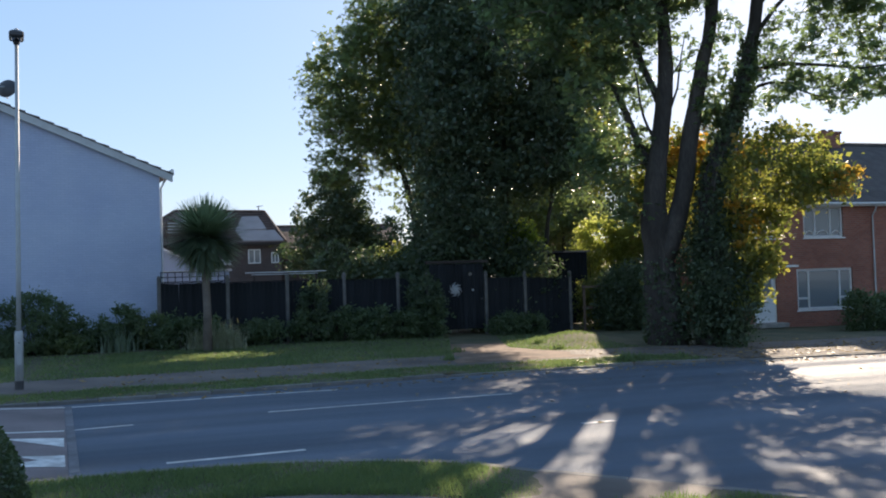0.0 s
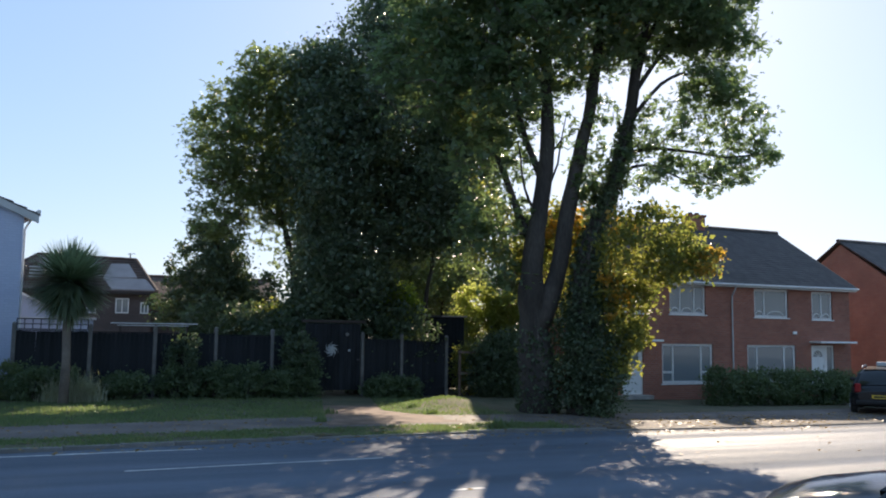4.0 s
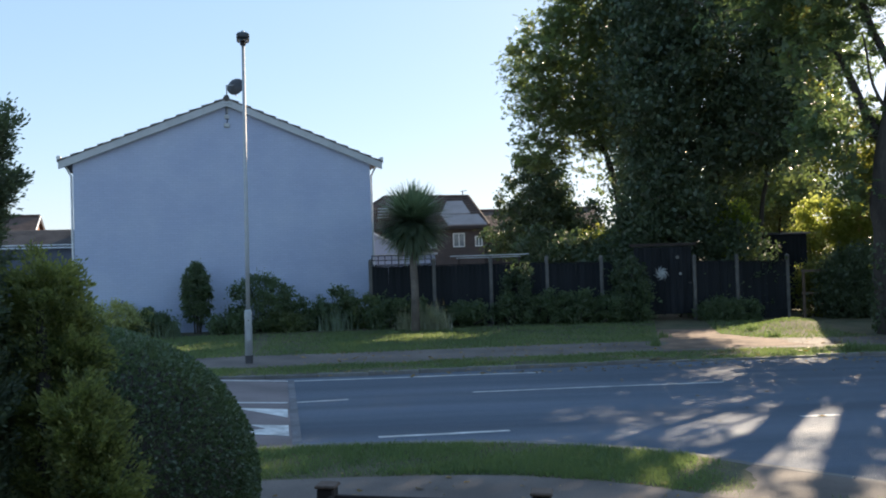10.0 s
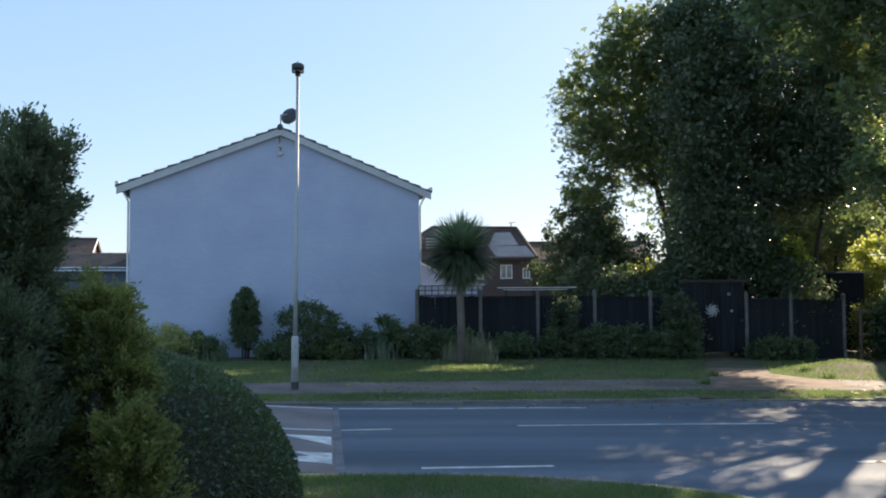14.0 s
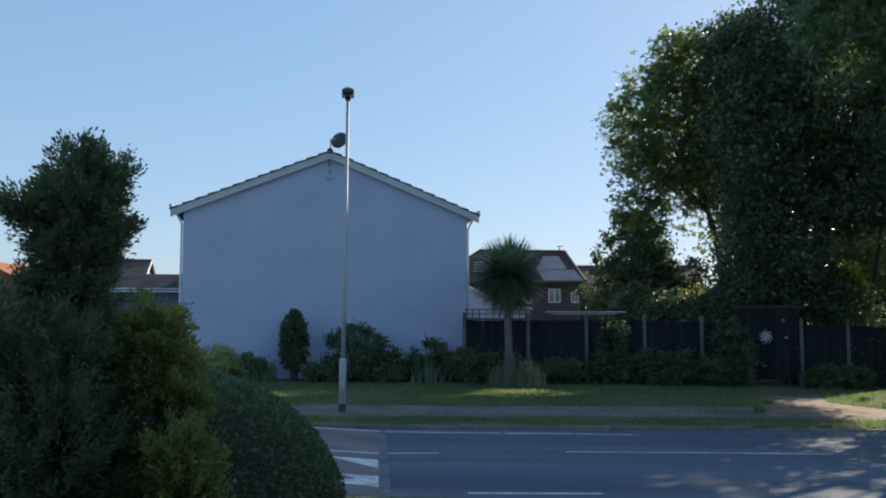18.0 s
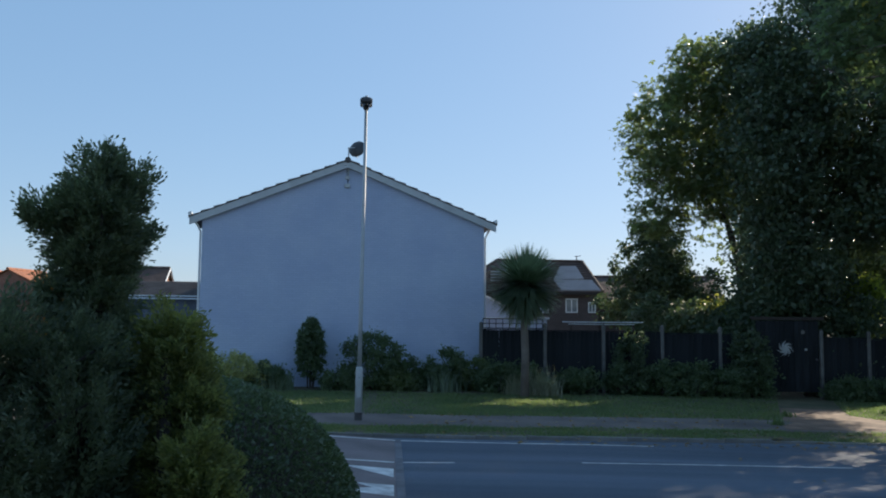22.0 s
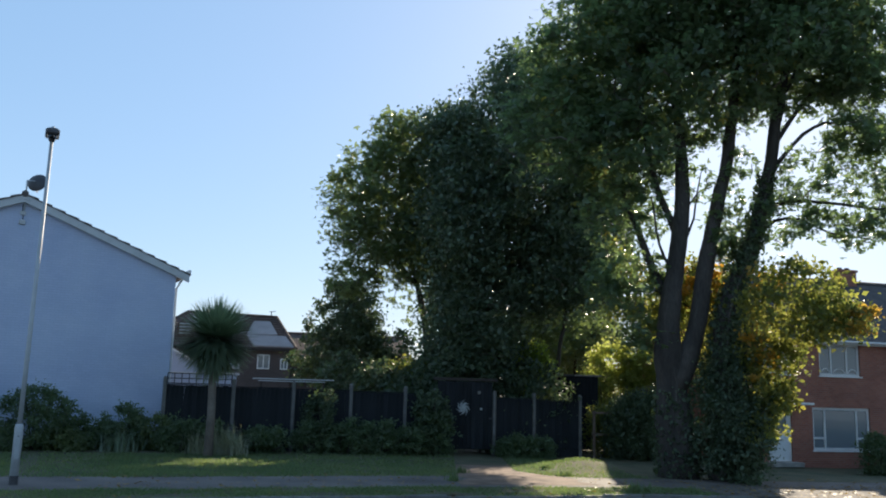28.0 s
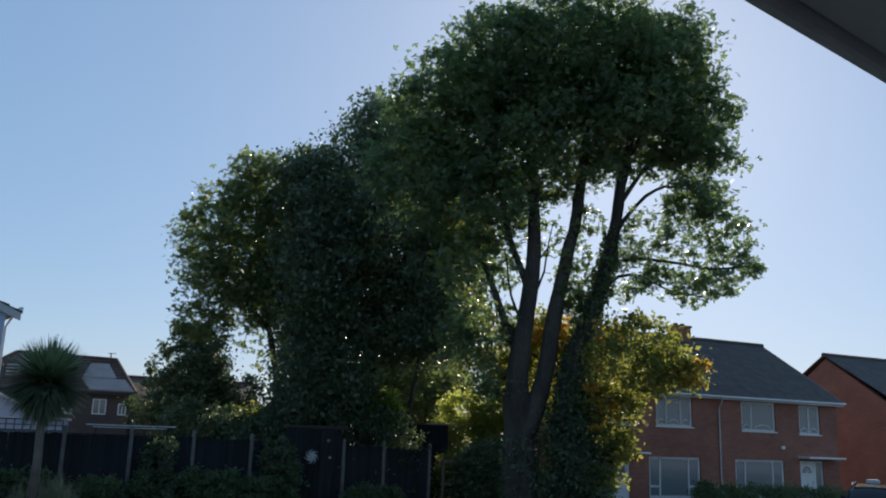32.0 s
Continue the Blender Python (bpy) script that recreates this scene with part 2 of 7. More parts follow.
def brick_material(name, c1, c2, mortar, blotch=0.45):
    m = bpy.data.materials.new(name)
    m.use_nodes = True
    n, l = m.node_tree.nodes, m.node_tree.links
    b = n["Principled BSDF"]
    b.inputs["Roughness"].default_value = 0.88
    tc = n.new("ShaderNodeTexCoord")
    sep = n.new("ShaderNodeSeparateXYZ")
    com = n.new("ShaderNodeCombineXYZ")
    add = n.new("ShaderNodeMath")
    l.new(tc.outputs["Object"], sep.inputs[0])
    l.new(sep.outputs["X"], add.inputs[0])
    l.new(sep.outputs["Y"], add.inputs[1])
    l.new(add.outputs[0], com.inputs["X"])
    l.new(sep.outputs["Z"], com.inputs["Y"])
    br = n.new("ShaderNodeTexBrick")
    br.inputs["Scale"].default_value = 1.0
    br.inputs["Brick Width"].default_value, br.inputs["Row Height"].default_value = 0.225, 0.075
    br.inputs["Mortar Size"].default_value = 0.006
    br.inputs["Color1"].default_value, br.inputs["Color2"].default_value = (*c1, 1), (*c2, 1)
    br.inputs["Mortar"].default_value = (*mortar, 1)
    l.new(com.outputs[0], br.inputs["Vector"])
    nz = n.new("ShaderNodeTexNoise")
    nz.inputs["Scale"].default_value = 0.7
    nz.inputs["Detail"].default_value = 6
    l.new(tc.outputs["Object"], nz.inputs["Vector"])
    mix = n.new("ShaderNodeMix")
    mix.data_type, mix.blend_type = "RGBA", "OVERLAY"
    mix.inputs["Factor"].default_value = blotch
    l.new(br.outputs["Color"], mix.inputs["A"])
    l.new(nz.outputs["Fac"], mix.inputs["B"])
    l.new(mix.outputs["Result"], b.inputs["Base Color"])
    bp = n.new("ShaderNodeBump")
    bp.inputs["Strength"].default_value, bp.inputs["Distance"].default_value = 0.5, 0.01
    bp.invert = True
    l.new(br.outputs["Fac"], bp.inputs["Height"])
    l.new(bp.outputs["Normal"], b.inputs["Normal"])
    return m


BRICK = brick_material("red_brick", (0.24, 0.085, 0.055), (0.31, 0.12, 0.075), (0.26, 0.22, 0.19))
BRICK_ORANGE = brick_material("orange_brick", (0.25, 0.11, 0.075), (0.30, 0.14, 0.09), (0.28, 0.23, 0.19))
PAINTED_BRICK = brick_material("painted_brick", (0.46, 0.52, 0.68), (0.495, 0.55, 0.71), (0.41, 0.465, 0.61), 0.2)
BRICK_DARK = brick_material("brown_brick", (0.075, 0.058, 0.055), (0.095, 0.07, 0.064), (0.12, 0.105, 0.1))

MAPLE = leaf_material("maple_leaves", (0.075, 0.11, 0.07), (0.12, 0.16, 0.085), 0.5, rough=0.4, third=(0.28, 0.21, 0.03))
DENSE = leaf_material("dense_leaves", (0.06, 0.092, 0.062), (0.11, 0.148, 0.085), 0.26, rough=0.38)
OLIVE = leaf_material("olive_leaves", (0.08, 0.11, 0.06), (0.15, 0.18, 0.075), 0.45, rough=0.4)
GOLD = leaf_material("turning_leaves", (0.065, 0.095, 0.035), (0.22, 0.205, 0.055), 0.6, third=(0.42, 0.29, 0.05))
ORANGE = leaf_material("orange_leaves", (0.16, 0.14, 0.035), (0.5, 0.27, 0.035), 0.5)
# these two leaf colours are lightened in place of direct sun
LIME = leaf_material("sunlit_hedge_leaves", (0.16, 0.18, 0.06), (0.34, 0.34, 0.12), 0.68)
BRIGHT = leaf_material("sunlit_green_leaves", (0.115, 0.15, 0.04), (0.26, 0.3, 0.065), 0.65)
IVY = leaf_material("ivy_leaves", (0.045, 0.07, 0.04), (0.09, 0.12, 0.06), 0.25, rough=0.55)
SHRUB = leaf_material("shrub_leaves", (0.055, 0.085, 0.045), (0.12, 0.16, 0.08), 0.35)
PALE_SHRUB = leaf_material("variegated_leaves", (0.2, 0.22, 0.09), (0.44, 0.42, 0.2), 0.4)
CONIFER = leaf_material("conifer_sprays", (0.07, 0.095, 0.065), (0.15, 0.18, 0.10), 0.3, rough=0.65, scale=2.0)
GOLDCON = leaf_material("golden_conifer_sprays", (0.085, 0.105, 0.05), (0.22, 0.24, 0.085), 0.35, rough=0.65, scale=4.0, third=(0.46, 0.43, 0.14))
BOX = leaf_material("clipped_hedge_leaves", (0.055, 0.09, 0.05), (0.12, 0.16, 0.08), 0.25, rough=0.38, scale=2.0)
GRASS = leaf_material("grass_blades", (0.07, 0.11, 0.06), (0.145, 0.18, 0.08), 0.5, scale=0.6, third=(0.24, 0.20, 0.10))
# yellow-green foliage, lightened further in place of sun on its tips
GOLDTIP = leaf_material("yellow_green_sprays", (0.06, 0.085, 0.04), (0.26, 0.27, 0.09), 0.4, rough=0.65, scale=4.0)
CORDY = leaf_material("cordyline_leaves", (0.09, 0.125, 0.09), (0.19, 0.23, 0.155), 0.35, rough=0.4)
PAMPAS = leaf_material("dry_grass_blades", (0.19, 0.20, 0.14), (0.33, 0.33, 0.25), 0.3)
LITTER = leaf_material("fallen_leaves", (0.10, 0.06, 0.02), (0.30, 0.20, 0.06), 0.3)


# ------------------------------------------------------------------ mesh helpers
class Buf:
    """Vertices and faces, gathered and turned into one mesh."""

    def __init__(self):
        self.v, self.f = [], []

    def add(self, verts, faces):
        n = len(self.v)
        self.v.extend(tuple(p) for p in verts)
        self.f.extend(tuple(i + n for i in f) for f in faces)
        return self

    def box(self, lo, hi, chamfer=0.0, turn=None):
        (x0, y0, z0), (x1, y1, z1) = lo, hi
        c = min(chamfer, (x1 - x0) * 0.45, (y1 - y0) * 0.45, (z1 - z0) * 0.45)
        if c <= 0:
            vs = [(x0, y0, z0), (x1, y0, z0), (x1, y1, z0), (x0, y1, z0), (x0, y0, z1), (x1, y0, z1), (x1, y1, z1), (x0, y1, z1)]
            fs = [(0, 3, 2, 1), (4, 5, 6, 7), (0, 1, 5, 4), (1, 2, 6, 5), (2, 3, 7, 6), (3, 0, 4, 7)]
        else:
            vs, idx = [], {}
            xs, ys, zs = (x0, x1), (y0, y1), (z0, z1)
            for i in (0, 1):
                for j in (0, 1):
                    for k in (0, 1):
                        p = [xs[i], ys[j], zs[k]]
                        s = [1 - 2 * i, 1 - 2 * j, 1 - 2 * k]
                        for a in range(3):
                            q = [p[d] + (0 if d == a else s[d] * c) for d in range(3)]
                            idx[(i, j, k, a)] = len(vs)
                            vs.append(tuple(q))
            fs = []
            for a in range(3):
                o = [d for d in range(3) if d != a]
                for e in (0, 1):
                    loop = []
                    for b, d in ((0, 0), (1, 0), (1, 1), (0, 1)):
                        key = [0, 0, 0]
                        key[a], key[o[0]], key[o[1]] = e, b, d
                        loop.append(idx[(*key, a)])
                    flip = (e == 0) != (a == 1)
                    fs.append(tuple(loop[::-1] if flip else loop))
            for a in range(3):
                o = [d for d in range(3) if d != a]
                for b in (0, 1):
                    for d in (0, 1):
                        loop = []
                        for e, w in ((0, o[0]), (1, o[0]), (1, o[1]), (0, o[1])):
                            key = [0, 0, 0]
                            key[a], key[o[0]], key[o[1]] = e, b, d
                            loop.append(idx[(*key, w)])
                        fs.append(tuple(loop))
            for i in (0, 1):
                for j in (0, 1):
                    for k in (0, 1):
                        fs.append(tuple(idx[(i, j, k, a)] for a in range(3)))
        if turn is not None:
            vs = [tuple(turn @ Vector(p)) for p in vs]
        return self.add(vs, fs)

    def tube(self, points, radii, sides=8, cap=True):
        pts = [Vector(p) for p in points]
        rings = []
        side = Vector((1, 0, 0))
        for i, p in enumerate(pts):
            d = (pts[min(i + 1, len(pts) - 1)] - pts[max(i - 1, 0)]).normalized()
            if abs(d.dot(side)) > 0.9:
                side = Vector((0, 1, 0))
            a = (side - d * side.dot(d)).normalized()
            b = d.cross(a)
            side = a
            rings.append([p + (a * math.cos(2 * math.pi * k / sides) + b * math.sin(2 * math.pi * k / sides)) * radii[i] for k in range(sides)])
        vs = [q for r in rings for q in r]
        fs = [(i * sides + k, i * sides + (k + 1) % sides, (i + 1) * sides + (k + 1) % sides, (i + 1) * sides + k) for i in range(len(pts) - 1) for k in range(sides)]
        if cap:
            fs += [tuple(range(sides))[::-1], tuple((len(pts) - 1) * sides + k for k in range(sides))]
        return self.add(vs, fs)

    def grid(self, rows):
        """A sheet through rows of points of equal length."""
        w = len(rows[0])
        return self.add([p for r in rows for p in r], [(i * w + j, i * w + j + 1, (i + 1) * w + j + 1, (i + 1) * w + j) for i in range(len(rows) - 1) for j in range(w - 1)])

    def prism(self, outline, y0, y1):
        """An outline of (x, z), drawn out from y0 to y1."""
        n = len(outline)
        vs = [(x, y0, z) for x, z in outline] + [(x, y1, z) for x, z in outline]
        return self.add(vs, [tuple(range(n)), tuple(range(2 * n - 1, n - 1, -1))] + [(i + n, (i + 1) % n + n, (i + 1) % n, i) for i in range(n)])

    def mesh(self, name, smooth=False):
        me = bpy.data.meshes.new(name)
        me.from_pydata(self.v, [], self.f)
        bm = bmesh.new()
        bm.from_mesh(me)
        bmesh.ops.recalc_face_normals(bm, faces=bm.faces)
        bm.to_mesh(me)
        bm.free()
        if smooth:
            me.polygons.foreach_set("use_smooth", [True] * len(me.polygons))
        return me


def quads(name, verts, material_):
    """A mesh of loose four-cornered leaves from an array of (n, 4, 3)."""
    n = len(verts)
    me = bpy.data.meshes.new(name)
    me.vertices.add(n * 4)
    me.vertices.foreach_set("co", np.ascontiguousarray(verts, dtype=np.float32).ravel())
    me.loops.add(n * 4)
    me.loops.foreach_set("vertex_index", np.arange(n * 4, dtype=np.int32))
    me.polygons.add(n)
    me.polygons.foreach_set("loop_start", np.arange(0, n * 4, 4, dtype=np.int32))
    me.update(calc_edges=True)
    me.materials.append(material_)
    return me


def thing(name, label, category, at=None, group="", kind=""):
    ob = new(name)
    if at is not None:
        ob.matrix_world = at
    return tagged(ob, label, category, group, kind)


def part(name, shape, mat_, parent, label="", smooth=False, at=None, kind=""):
    me = shape.mesh(name, smooth) if isinstance(shape, Buf) else shape
    if not me.materials:
        me.materials.append(mat_)
    ob = new(name, me)
    ob.parent = parent
    if at is not None:
        ob.matrix_basis = at
    return tagged(ob, label, kind=kind)


def solid(name, shape, mat_, label="", category="", kind="", group="", smooth=False, at=None):
    me = shape.mesh(name, smooth) if isinstance(shape, Buf) else shape
    if not me.materials:
        me.materials.append(mat_)
    ob = new(name, me)
    if at is not None:
        ob.matrix_world = at
    return tagged(ob, label, category, group, kind)


def leaves_at(rng, centres, size, aspect=0.62, droop=0.25, fold=0.18, spread=0.35, outward=None):
    """Leaf quads (base, side, tip, side) round the given points."""
    n = len(centres)
    d = rng.normal(size=(n, 3))
    d[:, 2] -= droop
    if outward is not None:
        d = d * 0.7 + outward
    d /= np.linalg.norm(d, axis=1, keepdims=True)
    s = np.cross(d, rng.normal(size=(n, 3)))
    s /= np.linalg.norm(s, axis=1, keepdims=True)
    up = np.cross(s, d)
    L = size * (1 + spread * rng.normal(size=(n, 1))).clip(0.45, 1.9)
    base = centres - d * L * 0.5
    tip = centres + d * L * 0.5
    w = L * aspect * 0.5
    mid = centres - d * L * 0.06
    return np.stack([base, mid + s * w + up * w * fold * 2, tip, mid - s * w + up * w * fold * 2], axis=1)


def crown_points(rng, blobs, clump=0.55, per=55, shell=0.55, flat=0.65, hearts=None):
    """Leaf places in clumps scattered through ellipsoids (cx, cy, cz, rx, ry, rz, clumps)."""
    out = []
    whole, most = clump, per
    for cx, cy, cz, rx, ry, rz, count, *loose in blobs:
        clump, per = (whole * loose[0], int(most * loose[1])) if loose else (whole, most)
        d = rng.normal(size=(count, 3))
        d /= np.linalg.norm(d, axis=1, keepdims=True)
        r = np.where(rng.random((count, 1)) < shell, 0.82 + 0.24 * rng.random((count, 1)), rng.random((count, 1)) ** 0.5 * 0.9)
        c = np.array([cx, cy, cz]) + d * r * np.array([rx, ry, rz])
        size = clump * (0.6 + 0.8 * rng.random((count, 1, 1)))
        k = rng.normal(size=(count, per, 3)) * size * np.array([1, 1, flat]) * 0.55
        out.append((c[:, None, :] + k).reshape(-1, 3))
        if hearts is not None:
            hearts.extend(c)
    return np.concatenate(out)


def lobed_leaves(rng, centres, size, tilt=0.75):
    """Maple leaves: three pointed lobes from one stalk, spread flat with a loose droop. Gives (n, 10, 3)."""
    n = len(centres)
    up = np.array([0, 0, 1.0]) + rng.normal(size=(n, 3)) * tilt
    up /= np.linalg.norm(up, axis=1, keepdims=True)
    d = rng.normal(size=(n, 3)) * np.array([1, 1, 0.5]) - np.array([0, 0, 0.35])
    d -= up * (d * up).sum(1, keepdims=True)
    d /= np.linalg.norm(d, axis=1, keepdims=True)
    e = np.cross(up, d)
    L = size * (1 + 0.25 * rng.normal(size=(n, 1))).clip(0.5, 1.6)
    base = centres - d * L * 0.45
    pts = [base]
    for a, k in ((0.0, 1.0), (0.95, 0.78), (-0.95, 0.78)):
        ax, sx = d * math.cos(a) + e * math.sin(a), e * math.cos(a) - d * math.sin(a)
        sag = up * L * (0.08 if a else 0.02)
        pts += [base + (ax * 0.58 + sx * 0.24) * L * k, base + ax * L * k - sag, base + (ax * 0.58 - sx * 0.24) * L * k]
    return np.stack(pts, axis=1)


def lobed_mesh(name, verts, material_):
    """A mesh of lobed leaves, each three kites that share the stalk's end."""
    n = len(verts)
    kite = np.array([0, 1, 2, 3, 0, 4, 5, 6, 0, 7, 8, 9])
    me = bpy.data.meshes.new(name)
    me.vertices.add(n * 10)
    me.vertices.foreach_set("co", np.ascontiguousarray(verts, dtype=np.float32).ravel())
    me.loops.add(n * 12)
    me.loops.foreach_set("vertex_index", (np.arange(n)[:, None] * 10 + kite).astype(np.int32).ravel())
    me.polygons.add(n * 3)
    me.polygons.foreach_set("loop_start", np.arange(0, n * 12, 4, dtype=np.int32))
    me.update(calc_edges=True)
    me.materials.append(material_)
    return me


def ground_z(x):
    """The road's fall from one side to the other, gentler past the pale house."""
    return -0.022 * np.maximum(x, -3.0) - 0.012 * np.minimum(x + 3.0, 0.0)


def smooth_line(points, step=0.4):
    """A Catmull-Rom line through the points, sampled at about even steps."""
    p = [np.array(points[0]) * 2 - np.array(points[1])] + [np.array(q, float) for q in points] + [np.array(points[-1]) * 2 - np.array(points[-2])]
    out = []
    for i in range(1, len(p) - 2):
        n = max(2, int(np.linalg.norm(p[i + 1] - p[i]) / step))
        for k in range(n):
            t = k / n
            out.append(0.5 * (2 * p[i] + (p[i + 1] - p[i - 1]) * t + (2 * p[i - 1] - 5 * p[i] + 4 * p[i + 1] - p[i + 2]) * t * t + (3 * p[i] - p[i - 1] - 3 * p[i + 1] + p[i + 2]) * t ** 3))
    out.append(p[-2])
    return np.array(out)


def normals_of(line):
    d = np.gradient(line, axis=0)
    d /= np.linalg.norm(d, axis=1, keepdims=True)
    return np.stack([-d[:, 1], d[:, 0]], axis=1)


def strip(line, offsets, lift):
    """A sheet along a line on the ground, at the offsets to its left."""
    nn = normals_of(line)
    rows = []
    for o in offsets:
        q = line + nn * o
        rows.append([(x, y, ground_z(x) + (lift(x, o) if callable(lift) else lift)) for x, y in q])
    return Buf().grid(rows)


# ------------------------------------------------------------------ ground, road, pavements
UP = 0.065                                           # height of the kerbs
far_kerb = smooth_line([(-60, -12), (-30, 3.2), (-15, 10.2), (-7.2, 13.8), (-4.7, 14.8), (-1.9, 16.1), (0.8, 17.5), (4, 18.9), (8, 20.1), (12, 21.5), (16.3, 23.3), (30, 29.5), (60, 42)])
near_kerb = smooth_line([(-60, -17), (-30, -2.2), (-15, 3.9), (-8, 7.0), (-4.3, 8.55), (-1.8, 9.3), (-0.2, 9.3), (1, 8.95), (2.6, 8.2), (3.4, 7.5), (3.8, 6.6), (3.95, 4.5), (4, -5), (4, -30)])
corner_kerb = smooth_line([(15, -30), (15, 4), (16, 10), (20, 16.5), (35, 25), (60, 36)])


LAWN = 0.10                                          # how far the far lawns lie below the pavement


def far_lift(x, o):
    """Height of the far side: level to the pavement, dipping at dropped kerbs, then falling a little, with a low mound by the drive."""
    low = np.clip((x - 0.2) / 0.5, 0, 1) * np.clip((3.8 - x) / 0.5, 0, 1) + np.clip((x - 6.2) / 0.5, 0, 1)
    mound = 0.3 * np.exp(-((x - 4.1) / 1.15) ** 2 - ((o - 6.4) / 1.6) ** 2)
    return UP - LAWN * np.clip((o - 3.4) / 4.0, 0, 1) - 0.036 * low * np.clip((1.3 - o) / 0.9, 0, 1) + mound


def near_lift(x, o):
    """Height of the near verge: it dips to the road at the dropped crossing."""
    w = min(max((x - 0.35) / 0.7, 0), 1) * min(max((3.3 - x) / 0.5, 0), 1)
    return UP - (UP - 0.015) * w * min(max((1.55 - abs(o)) / 0.8, 0), 1)


def crossing_width(x):
    return float(np.interp(x, [0.7, 0.8, 1.8, 2.95], [0.6, 1.62, 1.5, 0.16]))


def far_y(x):
    return float(np.interp(x, far_kerb[:, 0], far_kerb[:, 1]))


xs = [-2000, -60, -3, 60, 2000]
solid("ground", Buf().grid([[(x, y, ground_z(x) - 0.18) for x in xs] for y in (-2000, -300, 60, 300, 2000)]), SOIL, "rough grass ground reaching to the horizon", "ground", "structure")
solid("road", Buf().grid([[(x, -30 + (far_y(x) + 0.1 + 30) * k / 6, ground_z(x)) for x in [-60 + 1.5 * i for i in range(81)]] for k in range(7)]), ASPHALT, "grey asphalt road with worn white lines and leaf shade", "road", "structure")
solid("verge_far", strip(far_kerb, (0.12, 0.4, 0.9, 1.3, 3.0, 3.4, 3.9, 4.4, 4.9, 5.4, 5.9, 6.4, 6.9, 7.4, 8, 9, 10, 12, 40, 120), far_lift), SOIL, "mown grass verge and lawn across the road", "grass", "structure")
solid("verge_near", strip(near_kerb, (-0.12, -0.45, -0.8, -1.2, -1.6, -2.4, -3.2), near_lift), SOIL, "mown grass verge beside the near pavement", "grass", "structure")
solid("plot_near", Buf().grid([[(x, y, ground_z(x) + UP - 0.012) for x in (-14, -6, 0, 2.5)] for y in (-12, -4, 2, 5.6)]), SOIL, "front garden lawn on the near side", "grass", "structure")
solid("verge_corner", strip(corner_kerb, (-0.12, -2, -8, -25), UP), SOIL, "grass corner across the side road", "grass", "structure")
i0 = [i for i in range(len(near_kerb)) if -22 < near_kerb[i, 0] < 3.3 and near_kerb[i, 1] > 1]
solid("pavement_near", strip(near_kerb[i0], (-1.55, -2.2, -3.1), UP + 0.006), PATH, "grey asphalt pavement on the near side", "pavement", "structure")
j0 = [i for i in range(len(far_kerb)) if -40 < far_kerb[i, 0] < 40]
solid("pavement_far", strip(far_kerb[j0], (1.3, 2.2, 3.4), UP + 0.006), PATH, "worn grey pavement along the far verge", "pavement", "structure")

cross, cn = [], normals_of(near_kerb)
for i in range(len(near_kerb)):
    if 0.7 < near_kerb[i, 0] < 3.0 and near_kerb[i, 1] > 1:
        row = [-0.125 - (crossing_width(near_kerb[i, 0]) - 0.125) * u for u in (0, 0.2, 0.4, 0.6, 0.8, 1)]
        cross.append([(q[0], q[1], ground_z(q[0]) + near_lift(near_kerb[i, 0], o) + 0.009) for o in row for q in [near_kerb[i] + cn[i] * o]])
solid("crossing_near", Buf().grid(cross), PATH, "asphalt crossing between verge and drive", "pavement", "structure")

# the worn drive up to the garden gate, widest at the pavement
def drive_right(y):
    return 1.9 + 1.9 * np.clip(1 - (y - 18.9) / 4.2, 0, 1)


drv = np.random.default_rng(2)
drive = []
for k in range(10):
    t = k / 14
    y = 18.9 + t * 10.3
    lo, hi = 0.35 - 0.15 * t, drive_right(y)
    drive.append([(lo + (hi - lo) * u + (drv.normal() * 0.12 if u in (0, 1) else 0), y + 0.45 * (lo + (hi - lo) * u) * (1 - t)) for u in (0, 0.33, 0.66, 1)])
solid("driveway", Buf().grid([[(x, y, ground_z(x) + far_lift(x, (y - far_y(x)) * 0.92) + 0.012) for x, y in r] for r in drive]), DRIVE, "worn brown gravel drive up to a garden gate", "driveway", "structure")
# hard standing in front of the brick houses
hard = [[(6.2 + 1.6 * i, far_y(6.2 + 1.6 * i) + o, ground_z(6.2 + 1.6 * i) + far_lift(6.2 + 1.6 * i, o) + 0.01) for i in range(13)] for o in (0.14, 0.5, 1.3, 2.2)]
paved = solid("paved_frontage", Buf().grid(hard), PAVING, "worn paved frontage beside the far road edge", "pavement", "structure")


